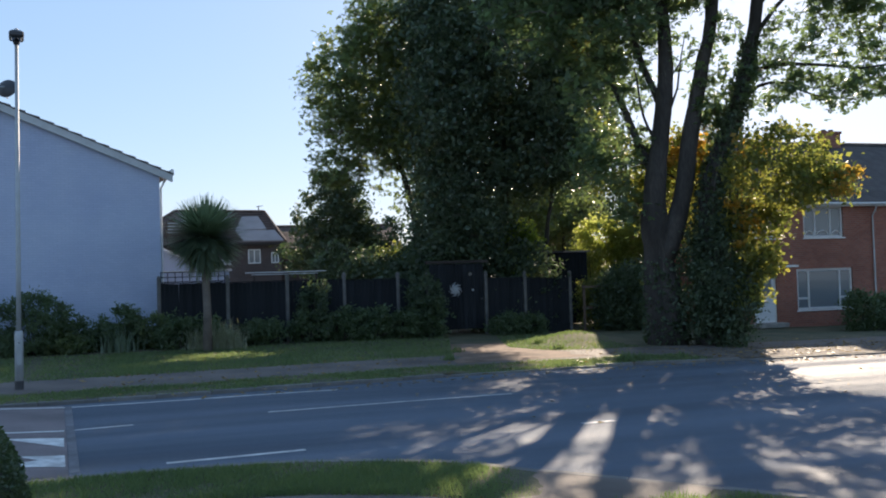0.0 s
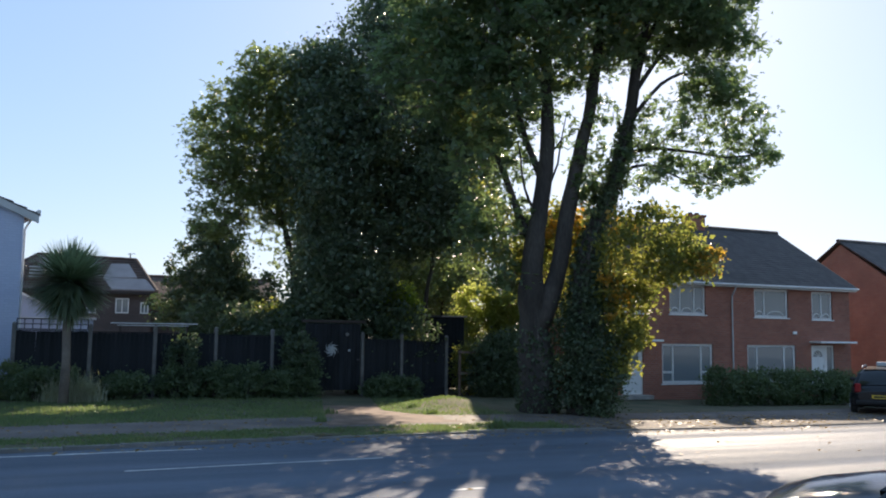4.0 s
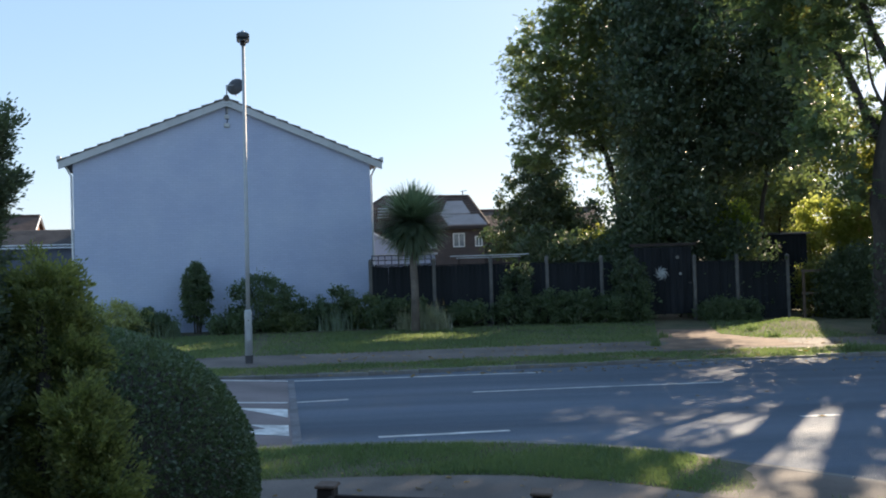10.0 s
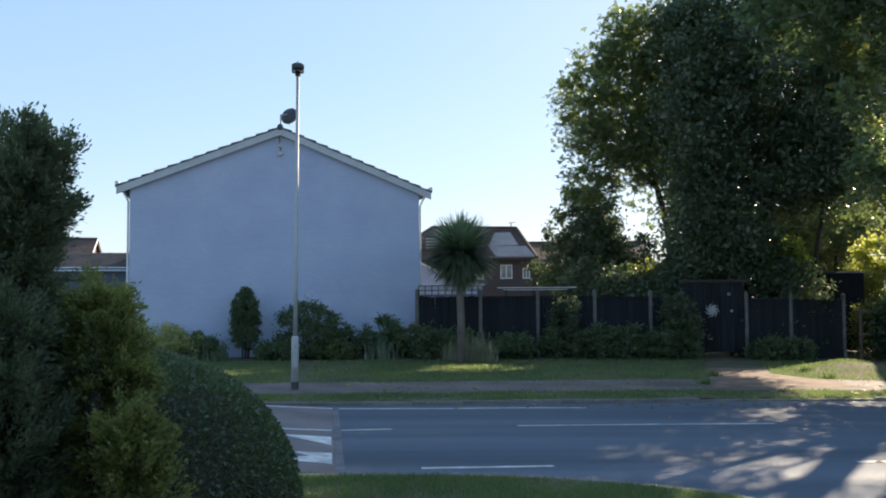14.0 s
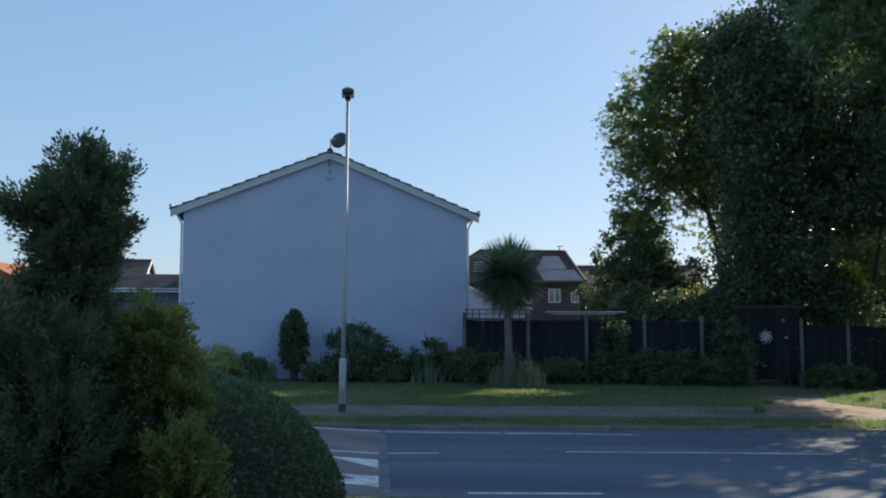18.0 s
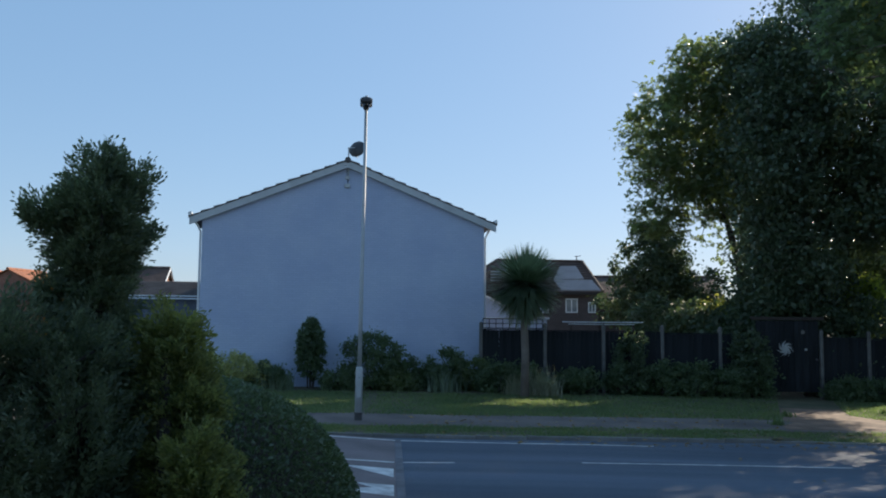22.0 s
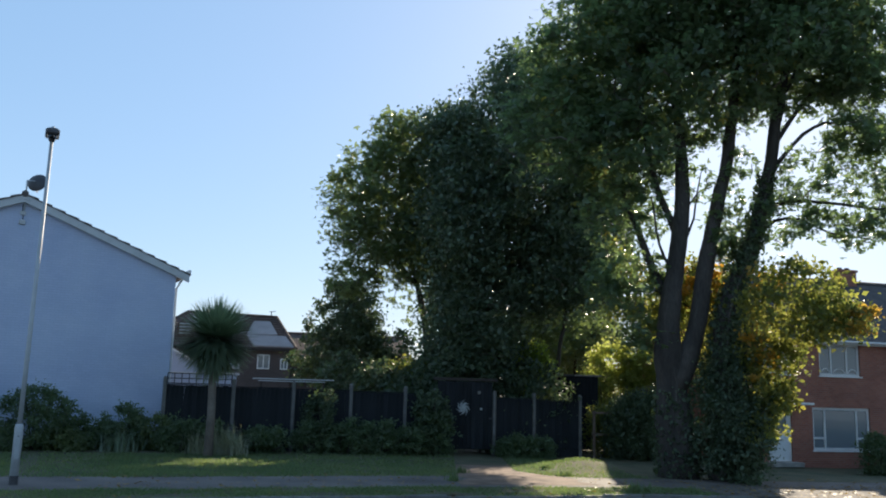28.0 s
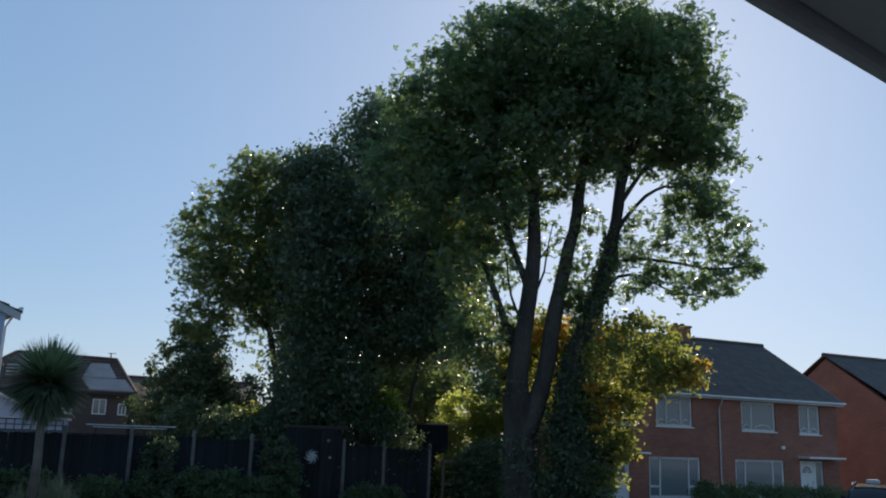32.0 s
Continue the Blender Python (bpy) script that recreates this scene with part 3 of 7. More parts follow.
def kerb_run(name, line, side, x0, x1, dropped=(), drop=UP - 0.03):
    """Kerb stones laid end to end along a line; the nearest as pieces of their own."""
    ob = thing(name, "concrete kerb stones along the road edge", "kerb", kind="structure")
    nn = normals_of(line)
    length = np.concatenate([[0], np.cumsum(np.linalg.norm(np.diff(line, axis=0), axis=1))])
    stone = Buf().box((-0.4555, -0.062, -0.2), (0.4555, 0.062, 0.0), 0.01).mesh("kerb_stone")
    stone.materials.append(KERB)
    rng = np.random.default_rng(5)
    for s in np.arange(0.45, length[-1], 0.915):
        x, y = np.interp(s, length, line[:, 0]), np.interp(s, length, line[:, 1])
        if not (x0 < x < x1) or y < -2:
            continue
        nx, ny = np.interp(s, length, nn[:, 0]) * side, np.interp(s, length, nn[:, 1]) * side
        low = any(a < x < b for a, b in dropped)
        tilt = 0.0
        if callable(drop):                       # the stones lead down to a crossing
            za, zb = drop(x - 0.45, 0.12), drop(x + 0.45, 0.12)
            tilt = math.degrees(math.atan2(zb - za, 0.9))
            top = (za + zb) / 2 + 0.004
        else:
            top = drop if low else UP + 0.004
        o = new("kerb_stone", stone)
        o.parent = ob
        o.matrix_basis = pose(x + nx * 0.06, y + ny * 0.06, ground_z(x) + top + rng.normal() * 0.003, 0, 1.26 - tilt, math.degrees(math.atan2(nn[0, 0] * 0 - nx * side, ny * side)) + rng.normal() * 0.4)
    return ob


# ------------------------------------------------------------------ road markings
def road_mark(name, pts, width, label):
    line = smooth_line(pts, 0.5)
    solid(name, strip(line, (-width / 2, width / 2), 0.004), PAINT_LINE, label, "road marking", "structure")


road_mark("edge_line", [(-6.08, 13.88), (-5.3, 14.15), (-4.3, 14.5), (-1.86, 15.48)], 0.085, "worn white line along the far road edge")
road_mark("centre_line", [(-5.07, 11.75), (-4.7, 11.93), (-4.32, 12.12)], 0.065, "worn white dash at the road's centre")
road_mark("centre_line", [(-2.62, 13.03), (-0.8, 13.88), (1.2, 14.75)], 0.065, "long thin white line at the road's centre")
road_mark("lane_line", [(-3.05, 9.55), (-2.5, 9.79), (-1.62, 10.2)], 0.085, "worn white dash near the road's edge")
road_mark("lane_line", [(1.9, 11.76), (2.15, 11.86), (2.4, 11.96)], 0.10, "worn white dash near the road's edge")

# a raised table across the road: a short ramp up, then level
RAMP_FAR, RAMP_NEAR = np.array((-6.1, 14.0)), np.array((-3.95, 9.15))
TABLE_WAY = np.array((-0.915, -0.404))


def on_table(d, u, lift=0.0):
    """A point d metres up the table from its foot, a share u of the way across the road."""
    q = RAMP_FAR + (RAMP_NEAR - RAMP_FAR) * u + TABLE_WAY * d
    return q[0], q[1], ground_z(q[0]) + 0.003 + 0.065 * min(max(d / 1.2, 0), 1) + lift


solid("road_table", Buf().grid([[on_table(d, u) for u in np.linspace(-0.015, 1.03, 11)] for d in (0, 0.3, 0.6, 0.9, 1.2, 2.5, 5, 9, 14)]), RED_ASPHALT, "faded red-brown surfacing on the raised road table", "road", "structure")
solid("ramp_joint", Buf().grid([[(x, y, z + 0.002) for x, y, z in (on_table(d, u) for u in np.linspace(0.0, 1.0, 9))] for d in (-0.11, -0.005)]), JOINT, "pale worn joint at the foot of the raised table", "road", "structure")
for u, w in ((0.022, 0.10), (0.47, 0.09)):
    solid("table_line", Buf().grid([[on_table(d, u + k * w / 10.6, 0.004) for d in (0.02, 0.4, 0.8, 1.2, 2.5, 4.5)] for k in (-1, 1)]), PAINT_LINE, "worn white line carried over the raised table", "road marking", "structure")
for points in ([(0.03, 0.578), (0.75, 0.56), (0.03, 0.705)], [(0.03, 0.807), (0.52, 0.80), (0.3, 0.85), (0.78, 0.90), (0.03, 0.938)]):
    solid("ramp_marking", Buf().add([on_table(d, u, 0.005) for d, u in points], [tuple(range(len(points)))]), PAINT_LINE, "worn white ramp arrow painted on the road hump", "road marking", "structure")


# ------------------------------------------------------------------ the white house across the road
def white_house():
    m = pose(-12.69, 24.96, 0, 0, 0, 29)
    h = thing("white_house", "pale blue-white painted house with a plain windowless gable end", "house", m)
    eave, top, half, deep = 5.50, 7.34, 4.56, 9.0
    wall = Buf().prism([(-half, 0.1), (half, 0.1), (half, eave), (0, top), (-half, eave)], 0, 0.3)
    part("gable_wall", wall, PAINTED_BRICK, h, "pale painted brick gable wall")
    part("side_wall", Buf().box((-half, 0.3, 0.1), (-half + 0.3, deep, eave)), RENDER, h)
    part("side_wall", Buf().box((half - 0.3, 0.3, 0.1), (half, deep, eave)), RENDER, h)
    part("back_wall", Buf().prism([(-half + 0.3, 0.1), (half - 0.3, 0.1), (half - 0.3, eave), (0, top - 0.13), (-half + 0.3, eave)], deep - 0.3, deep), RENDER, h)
    slope = math.atan2(top - eave, half)
    run = 4.98 / math.cos(slope)
    for side in (-1, 1):
        # tile courses step down from the ridge
        roof = Buf()
        courses = 13
        line = []
        for i in range(courses):
            for d, lift in ((i * run / courses, 0.0), ((i + 1) * run / courses, 0.045)):
                line.append((side * d * math.cos(slope), top + 0.16 - d * math.sin(slope) + lift))
        line += [(side * run * math.cos(slope), top + 0.13 - run * math.sin(slope)), (0, top + 0.12)]
        roof.prism(line, -0.16, deep + 0.16)
        part("roof_slope", roof, TILE, h, "dark grey concrete roof tiles")
        board = Buf()
        L = run - 0.04
        vs = []
        for d in (0, L):
            for y in (-0.15, -0.125):
                for th in (0.125, -0.10):
                    vs.append((side * d * math.cos(slope), y, top + th - d * math.sin(slope)))
        board.add(vs, [(0, 4, 6, 2), (1, 3, 7, 5), (0, 1, 5, 4), (2, 6, 7, 3), (0, 2, 3, 1), (4, 5, 7, 6)])
        part("barge_board", board, GREY_PVC, h, "pale grey barge board under the tiles")
        soffit = Buf()
        vs = [(side * d * math.cos(slope), y, top - 0.09 - d * math.sin(slope) + th) for d in (0, L) for y in (-0.125, 0.0) for th in (0, 0.02)]
        soffit.add(vs, [(0, 4, 6, 2), (1, 3, 7, 5), (0, 1, 5, 4), (2, 6, 7, 3), (4, 5, 7, 6)])
        part("soffit", soffit, WHITE, h)
        gut = Buf().tube([(side * 4.93, -0.18, eave + 0.09), (side * 4.93, deep + 0.15, eave + 0.09)], [0.06, 0.06], 8)
        part("gutter", gut, WHITE, h)
        pipe = Buf().tube([(side * 4.9, 0.12, eave + 0.05), (side * 4.72, 0.12, eave - 0.25), (side * 4.62, 0.12, eave - 0.45), (side * 4.62, 0.12, 0.3)], [0.034] * 4, 8)
        part("downpipe", pipe, WHITE, h)
    part("ridge_cap", Buf().tube([(0, -0.17, top + 0.15), (0, deep + 0.17, top + 0.15)], [0.10, 0.10], 10), TILE, h)
    # wall lamp and little alarm box near the apex
    lamp = Buf().box((half, 0.3, 3.98), (half + 0.16, 0.4, 4.05), 0.01).box((half + 0.08, 0.26, 3.86), (half + 0.2, 0.44, 3.98), 0.02)
    part("wall_lamp", lamp, DARK_METAL, h, "small dark security lamp")
    part("junction_box", Buf().box((-0.075, -0.05, 6.86), (0.075, 0.0, 6.98), 0.012), GREY_PVC, h, "small grey cable box")
    part("vent_cowl", Buf().box((-0.09, -0.07, 6.58), (0.09, 0.0, 6.72), 0.02), GREY_PVC, h, "small grey vent cowl")
    part("cable", Buf().tube([(-0.02, -0.02, 7.2), (-0.02, -0.02, 6.98), (0.01, -0.02, 6.86), (0.01, -0.02, 6.72)], [0.012] * 4, 6), DARK_METAL, h)
    return m


wm = white_house()


def dish_mast():
    d = thing("satellite_dish", "grey satellite dish on a short mast at the gable's apex", "satellite dish", wm @ pose(0.02, -0.05, 7.3))
    part("mast", Buf().tube([(0, 0, -0.3), (0, 0, 0.62)], [0.022, 0.022], 8), GALV, d)
    bowl = Buf()
    rows = []
    for i in range(6):
        r = 0.29 * i / 5
        rows.append([(r * math.cos(a), -0.10 * (r / 0.29) ** 2, r * math.sin(a)) for a in np.linspace(0, 2 * math.pi, 25)])
    bowl.grid(rows)
    rows2 = [[(x, y - 0.012, z) for x, y, z in r] for r in rows]
    bowl.grid(rows2).grid([rows[-1], rows2[-1]])
    part("dish", bowl, DARK_METAL, d, "round grey dish seen from behind", True, pose(0.235, 0.05, 0.64, 18, 0, 150))
    part("bracket", Buf().tube([(0, 0, 0.6), (0.12, 0.02, 0.62), (0.21, 0.04, 0.63)], [0.018] * 3, 6), GALV, d)
    part("arm", Buf().tube([(0.235, 0.1, 0.36), (0.31, 0.3, 0.34), (0.33, 0.42, 0.5)], [0.012] * 3, 6), GALV, d)
    part("ridge_clamp", Buf().box((-0.2, -0.1, -0.02), (0.16, 0.1, 0.03), 0.01), DARK_METAL, d)


dish_mast()


# ------------------------------------------------------------------ brick semi-detached houses
def sheet_wall(x0, x1, z0, z1, y0, y1, holes):
    """One wall with its openings (x0, x1, z0, z1) cut right through, reveals included."""
    b = Buf()
    xs_ = sorted({x0, x1, *[h[0] for h in holes], *[h[1] for h in holes]})
    zs_ = sorted({z0, z1, *[h[2] for h in holes], *[h[3] for h in holes]})
    nx, nz = len(xs_), len(zs_)
    vs = [(x, y, z) for y in (y0, y1) for z in zs_ for x in xs_]

    def full(i, k):
        if not (0 <= i < nx - 1 and 0 <= k < nz - 1):
            return False
        cx, cz = (xs_[i] + xs_[i + 1]) / 2, (zs_[k] + zs_[k + 1]) / 2
        return not any(h[0] < cx < h[1] and h[2] < cz < h[3] for h in holes)

    def at_(y, i, k):
        return y * nx * nz + k * nx + i
    fs = []
    for i in range(nx - 1):
        for k in range(nz - 1):
            if full(i, k):
                fs.append((at_(0, i, k), at_(0, i + 1, k), at_(0, i + 1, k + 1), at_(0, i, k + 1)))
                fs.append((at_(1, i, k + 1), at_(1, i + 1, k + 1), at_(1, i + 1, k), at_(1, i, k)))
                for di, dk, p, q in ((-1, 0, (i, k), (i, k + 1)), (1, 0, (i + 1, k + 1), (i + 1, k)), (0, -1, (i + 1, k), (i, k)), (0, 1, (i, k + 1), (i + 1, k + 1))):
                    if not full(i + di, k + dk):
                        fs.append((at_(0, *p), at_(0, *q), at_(1, *q), at_(1, *p)))
    used = sorted({i for f in fs for i in f})
    ren = {o: n for n, o in enumerate(used)}
    return b.add([vs[i] for i in used], [tuple(ren[i] for i in f) for f in fs])


def bar_frame(x0, x1, z0, z1, w, y0, y1):
    return Buf().box((x0, y0, z0), (x1, y1, z0 + w), 0.008).box((x0, y0, z1 - w), (x1, y1, z1), 0.008).box((x0, y0, z0 + w), (x0 + w, y1, z1 - w), 0.008).box((x1 - w, y0, z0 + w), (x1, y1, z1 - w), 0.008)


def window(parent, x0, x1, z0, z1, splits, low=(), curtain=True, y=0.0):
    """A white casement window in an opening: frame, one pane and sash to each light, sill."""
    w = part("window", bar_frame(x0, x1, z0, z1, 0.055, y + 0.06, y + 0.14), WHITE, parent, "white casement window")
    part("window_sill", Buf().box((x0 - 0.05, y - 0.05, z0 - 0.05), (x1 + 0.05, y + 0.1, z0 - 0.002), 0.01), WHITE, w)
    edges = [x0 + 0.055, *splits, x1 - 0.055]
    for i, (a, b) in enumerate(zip(edges, edges[1:])):
        zz = [z0 + 0.055, z1 - 0.055]
        if i in low:
            zz = [z0 + 0.055, z0 + 0.28 * (z1 - z0), z1 - 0.055]
        for lo, hi in zip(zz, zz[1:]):
            part("sash", bar_frame(a + 0.004, b - 0.004, lo + 0.004, hi - 0.004, 0.032, y + 0.05, y + 0.12), WHITE, w)
            part("pane", Buf().box((a + 0.05, y + 0.08, lo + 0.05), (b - 0.05, y + 0.092, hi - 0.05)), GLASS, w)
    if curtain:
        for a, b in zip(edges, edges[1:]):
            cx, r = (a + b) / 2, 0.36 * (b - a)
            arc = Buf().tube([(cx + r * math.cos(t), y + 0.06, z0 + 0.1 + 0.16 * math.sin(t)) for t in np.linspace(0.1, math.pi - 0.1, 13)], [0.018] * 13, 6)
            part("leading", arc, WHITE, w, "white curved glazing ornament")
    return w


def door(parent, x0, x1, z0, z1, glazed, y=0.0):
    d = part("door", bar_frame(x0, x1, z0, z1, 0.06, y + 0.05, y + 0.13), WHITE, parent, "white front door")
    fan = glazed > 0.8                         # a plain leaf with a half-round fanlight
    hole = [] if fan else [(x0 + 0.18, x1 - 0.18, z0 + glazed * (z1 - z0), z1 - 0.18)]
    part("door_leaf", sheet_wall(x0 + 0.06, x1 - 0.06, z0 + 0.06, z1 - 0.06, y + 0.07, y + 0.11, hole), DOORWHITE, d)
    if fan:
        cx, cz, r = (x0 + x1) / 2, z1 - 0.48, 0.27
        rim = [(cx + r * math.cos(t), cz + r * math.sin(t)) for t in np.linspace(0, math.pi, 13)]
        part("pane", Buf().prism(rim, y + 0.06, y + 0.066), GLASS, d, "half-round fanlight")
        for k in (2, 4, 6, 8, 10):
            part("glazing_bar", Buf().tube([(cx, y + 0.056, cz), (rim[k][0], y + 0.056, rim[k][1])], [0.012, 0.012], 6), DOORWHITE, d)
    else:
        part("pane", Buf().box((x0 + 0.18, y + 0.085, z0 + glazed * (z1 - z0)), (x1 - 0.18, y + 0.095, z1 - 0.18)), GLASS, d)
    part("handle", Buf().box((x1 - 0.16, y + 0.03, z0 + 0.96), (x1 - 0.13, y + 0.07, z0 + 1.1), 0.006), ALLOY, d)
    part("letter_box", Buf().box(((x0 + x1) / 2 - 0.12, y + 0.06, z0 + 0.72), ((x0 + x1) / 2 + 0.12, y + 0.07, z0 + 0.77), 0.003), ALLOY, d)
    part("doorstep", Buf().box((x0 - 0.15, y - 0.45, z0 - 0.16), (x1 + 0.15, y + 0.05, z0), 0.015), CONCRETE, d)
    return d


def roof_slab(parent, name, x0, x1, ridge_z, eave_z, y_ridge, y_eave, mat_, courses=26):
    """A tiled slope in stepped courses."""
    line = []
    for i in range(courses):
        for k, lift in ((i / courses, 0.0), ((i + 1) / courses, 0.012)):
            line.append((y_ridge + (y_eave - y_ridge) * k, ridge_z + (eave_z - ridge_z) * k + lift))
    line += [(y_eave, eave_z - 0.05), (y_ridge, ridge_z - 0.06)]
    n = len(line)
    b = Buf().add([(x0, y, z) for y, z in line] + [(x1, y, z) for y, z in line], [tuple(range(n)), tuple(range(2 * n - 1, n - 1, -1))] + [(i, (i + 1) % n, (i + 1) % n + n, i + n) for i in range(n)])
    return part(name, b, mat_, parent, "dark plain roof tiles")


def brick_house(m, brick, label, stack=True):
    h = thing("brick_house", label, "house", m, "brick houses")
    L, R, base, eave, ridge, deep = -1.5, 11.3, -0.35, 4.28, 7.12, 8.4
    ups = [(-1.2, 0.16, 2.98, 4.16, [-0.5]), (1.45, 3.26, 2.98, 4.16, [2.0, 2.7]), (5.82, 7.7, 2.94, 4.12, [6.4]), (9.05, 10.28, 2.9, 4.1, [9.65])]
    lows = [(1.06, 3.59, 0.28, 1.82, [1.62, 3.02]), (5.39, 8.06, 0.28, 1.8, [5.95, 7.45])]
    doors = [(-0.82, 0.16, -0.12, 1.86), (8.96, 10.3, -0.12, 1.8)]
    holes = [(a, b, c, d) for a, b, c, d, *_ in ups + lows] + doors
    part("front_wall", sheet_wall(L, R, base, eave, 0, 0.28, holes), brick, h, "red brick front wall")
    gable = [(0.28, base), (deep - 0.28, base), (deep - 0.28, eave), (deep / 2, ridge - 0.12), (0.28, eave)]
    for x in (L, R - 0.28):
        g = Buf()
        vs = [(x + d, y, z) for d in (0, 0.28) for y, z in gable]
        g.add(vs, [(0, 1, 2, 3, 4), (9, 8, 7, 6, 5)] + [(i, i + 5, (i + 1) % 5 + 5, (i + 1) % 5) for i in range(5)])
        part("gable_wall", g, brick, h)
    part("back_wall", Buf().box((L, deep - 0.28, base), (R, deep, eave)), brick, h)
    part("floor_slab", Buf().box((L + 0.28, 0.28, base), (R - 0.28, deep - 0.28, -0.13)), CONCRETE, h)
    part("upper_floor", Buf().box((L + 0.28, 0.29, 2.3), (R - 0.28, deep - 0.28, 2.5)), CONCRETE, h)
    part("partition", Buf().box((L + 0.3, 3.6, -0.12), (R - 0.3, 3.75, eave)), RENDER, h, "pale inner wall")
    roof_slab(h, "roof_front", L - 0.15, R + 0.15, ridge + 0.06, eave + 0.02, deep / 2, -0.36, TILE)
    roof_slab(h, "roof_back", L - 0.15, R + 0.15, ridge + 0.06, eave + 0.02, deep / 2, deep + 0.36, TILE)
    part("ridge_tiles", Buf().tube([(L - 0.16, deep / 2, ridge + 0.05), (R + 0.16, deep / 2, ridge + 0.05)], [0.12, 0.12], 8), TILE, h)
    part("fascia", Buf().box((L - 0.12, -0.34, eave - 0.12), (R + 0.12, -0.31, eave - 0.02), 0.004), GREY_PVC, h, "pale fascia board")
    part("soffit", Buf().box((L - 0.12, -0.31, eave - 0.14), (R + 0.12, 0.0, eave - 0.12)), WHITE, h)
    gut = Buf().tube([(L - 0.15, -0.4, eave - 0.03), (4.5, -0.4, eave - 0.05)], [0.038, 0.038], 8).tube([(4.5, -0.4, eave - 0.05), (R + 0.15, -0.4, eave - 0.03)], [0.038, 0.038], 8)
    part("gutter", gut, WHITE, h, "white plastic gutter")
    part("downpipe", Buf().tube([(4.5, -0.4, eave - 0.08), (4.5, -0.3, eave - 0.3), (4.58, -0.06, eave - 0.5), (4.58, -0.06, base)], [0.03] * 4, 8), GREY_PVC, h, "pale downpipe")
    if stack:
        ch = part("chimney", Buf().box((5.9, deep / 2 - 0.3, ridge - 0.6), (6.75, deep / 2 + 0.3, ridge + 0.5)).box((5.85, deep / 2 - 0.35, ridge + 0.5), (6.8, deep / 2 + 0.35, ridge + 0.6)), brick, h, "brick chimney stack")
        for cx in (6.13, 6.52):
            part("chimney_pot", Buf().tube([(cx, deep / 2, ridge + 0.6), (cx, deep / 2, ridge + 0.72)], [0.12, 0.1], 10), TILE_BROWN, ch)
    for a, b, c, d, s in ups:
        window(h, a, b, c, d, s)
    for a, b, c, d, s in lows:
        window(h, a, b, c, d, s, low=(0, 2), curtain=False)
    door(h, *doors[0], 0.5)
    a, b, c, d = doors[1]
    door(h, a, 9.85, c, d, 0.9)
    part("side_light", bar_frame(9.85, b, c, d, 0.06, 0.05, 0.13), WHITE, h)
    part("side_pane", Buf().box((9.91, 0.08, c + 0.06), (b - 0.06, 0.092, d - 0.06)), GLASS, h)
    for a, b in ((-1.3, 0.68), (8.85, 11.0)):
        part("door_canopy", Buf().box((a, -0.62, 1.9), (b, 0.0, 1.98), 0.012), WHITE, h, "thin white canopy slab over the door")
    part("alarm_box", Buf().box((7.9, -0.06, 2.25), (8.12, 0.0, 2.38), 0.02), WHITE, h)
    for i, x in enumerate((1.62, 3.02, 5.95, 7.45)):
        part("curtain", Buf().grid([[(x + (0.03 if i % 2 else -0.45) + 0.04 * k, 0.34 + 0.03 * (k % 2), z) for k in range(11)] for z in (0.3, 1.8)]), CURTAIN, h, "pale hanging curtain")
    for x in (1.5, 2.75, 5.9, 7.2, 9.15, 9.9):
        part("curtain", Buf().grid([[(x + 0.04 * k, 0.34 + 0.03 * (k % 2), z) for k in range(11)] for z in (3.0, 4.15)]), CURTAIN, h, "pale hanging curtain")
    return h


brick_house(pose(12.35, 31.7, 0, 0, 0, 16), BRICK, "red brick semi-detached houses with dark tiled roof")
brick_house(pose(29.1, 36.7, -0.1, 0, 0, 16), BRICK_ORANGE, "orange-red brick house behind its neighbour's roof", False)


# ------------------------------------------------------------------ street lamp
def street_lamp():
    s = thing("street_lamp", "slim grey steel street lamp with a wide base section", "street lamp", pose(-7.72, 15.86, ground_z(-7.72) + UP, 0, 0.5, 0) @ pose(0, 0, 0, 0, 0, 26))
    part("base_section", Buf().tube([(0, 0, -0.1), (0, 0, 1.02), (0, 0, 1.07)], [0.074, 0.074, 0.058], 16), GALV, s, "wider painted base section", True)
    part("base_collar", Buf().tube([(0, 0, -0.1), (0, 0, 0.16)], [0.078, 0.077], 16), DARK_METAL, s, "dark worn foot")
    part("access_door", Buf().box((-0.042, -0.08, 0.45), (0.042, -0.066, 0.95), 0.006), GALV, s)
    part("door_lock", Buf().tube([(0, -0.086, 0.86), (0, -0.078, 0.86)], [0.012, 0.012], 8), DARK_METAL, s)
    part("pole", Buf().tube([(0, 0, 1.05), (0, 0, 2.3), (0, 0, 6.4)], [0.043, 0.041, 0.031], 14), GALV, s, "tapered pole", True)
    for z in (2.2, 2.36):
        part("sign_clip", Buf().tube([(0, 0, z), (0, 0, z + 0.04)], [0.047, 0.047], 12), GALV, s)
    hd = part("lantern", Buf().box((-0.125, -0.34, 6.44), (0.125, 0.12, 6.54), 0.025).box((-0.085, -0.26, 6.54), (0.085, 0.06, 6.575), 0.015), DARK_METAL, s, "flat dark lantern head")
    part("spigot", Buf().tube([(0, 0, 6.36), (0, 0, 6.40), (0, 0, 6.45)], [0.045, 0.062, 0.062], 12), DARK_METAL, hd)
    part("diffuser", Buf().box((-0.085, -0.3, 6.41), (0.085, -0.07, 6.438), 0.01), CARGLASS, hd)
    part("photocell", Buf().tube([(0, -0.02, 6.575), (0, -0.02, 6.62), (0, -0.02, 6.66)], [0.055, 0.05, 0.025], 12), GREY_PVC, hd)


street_lamp()


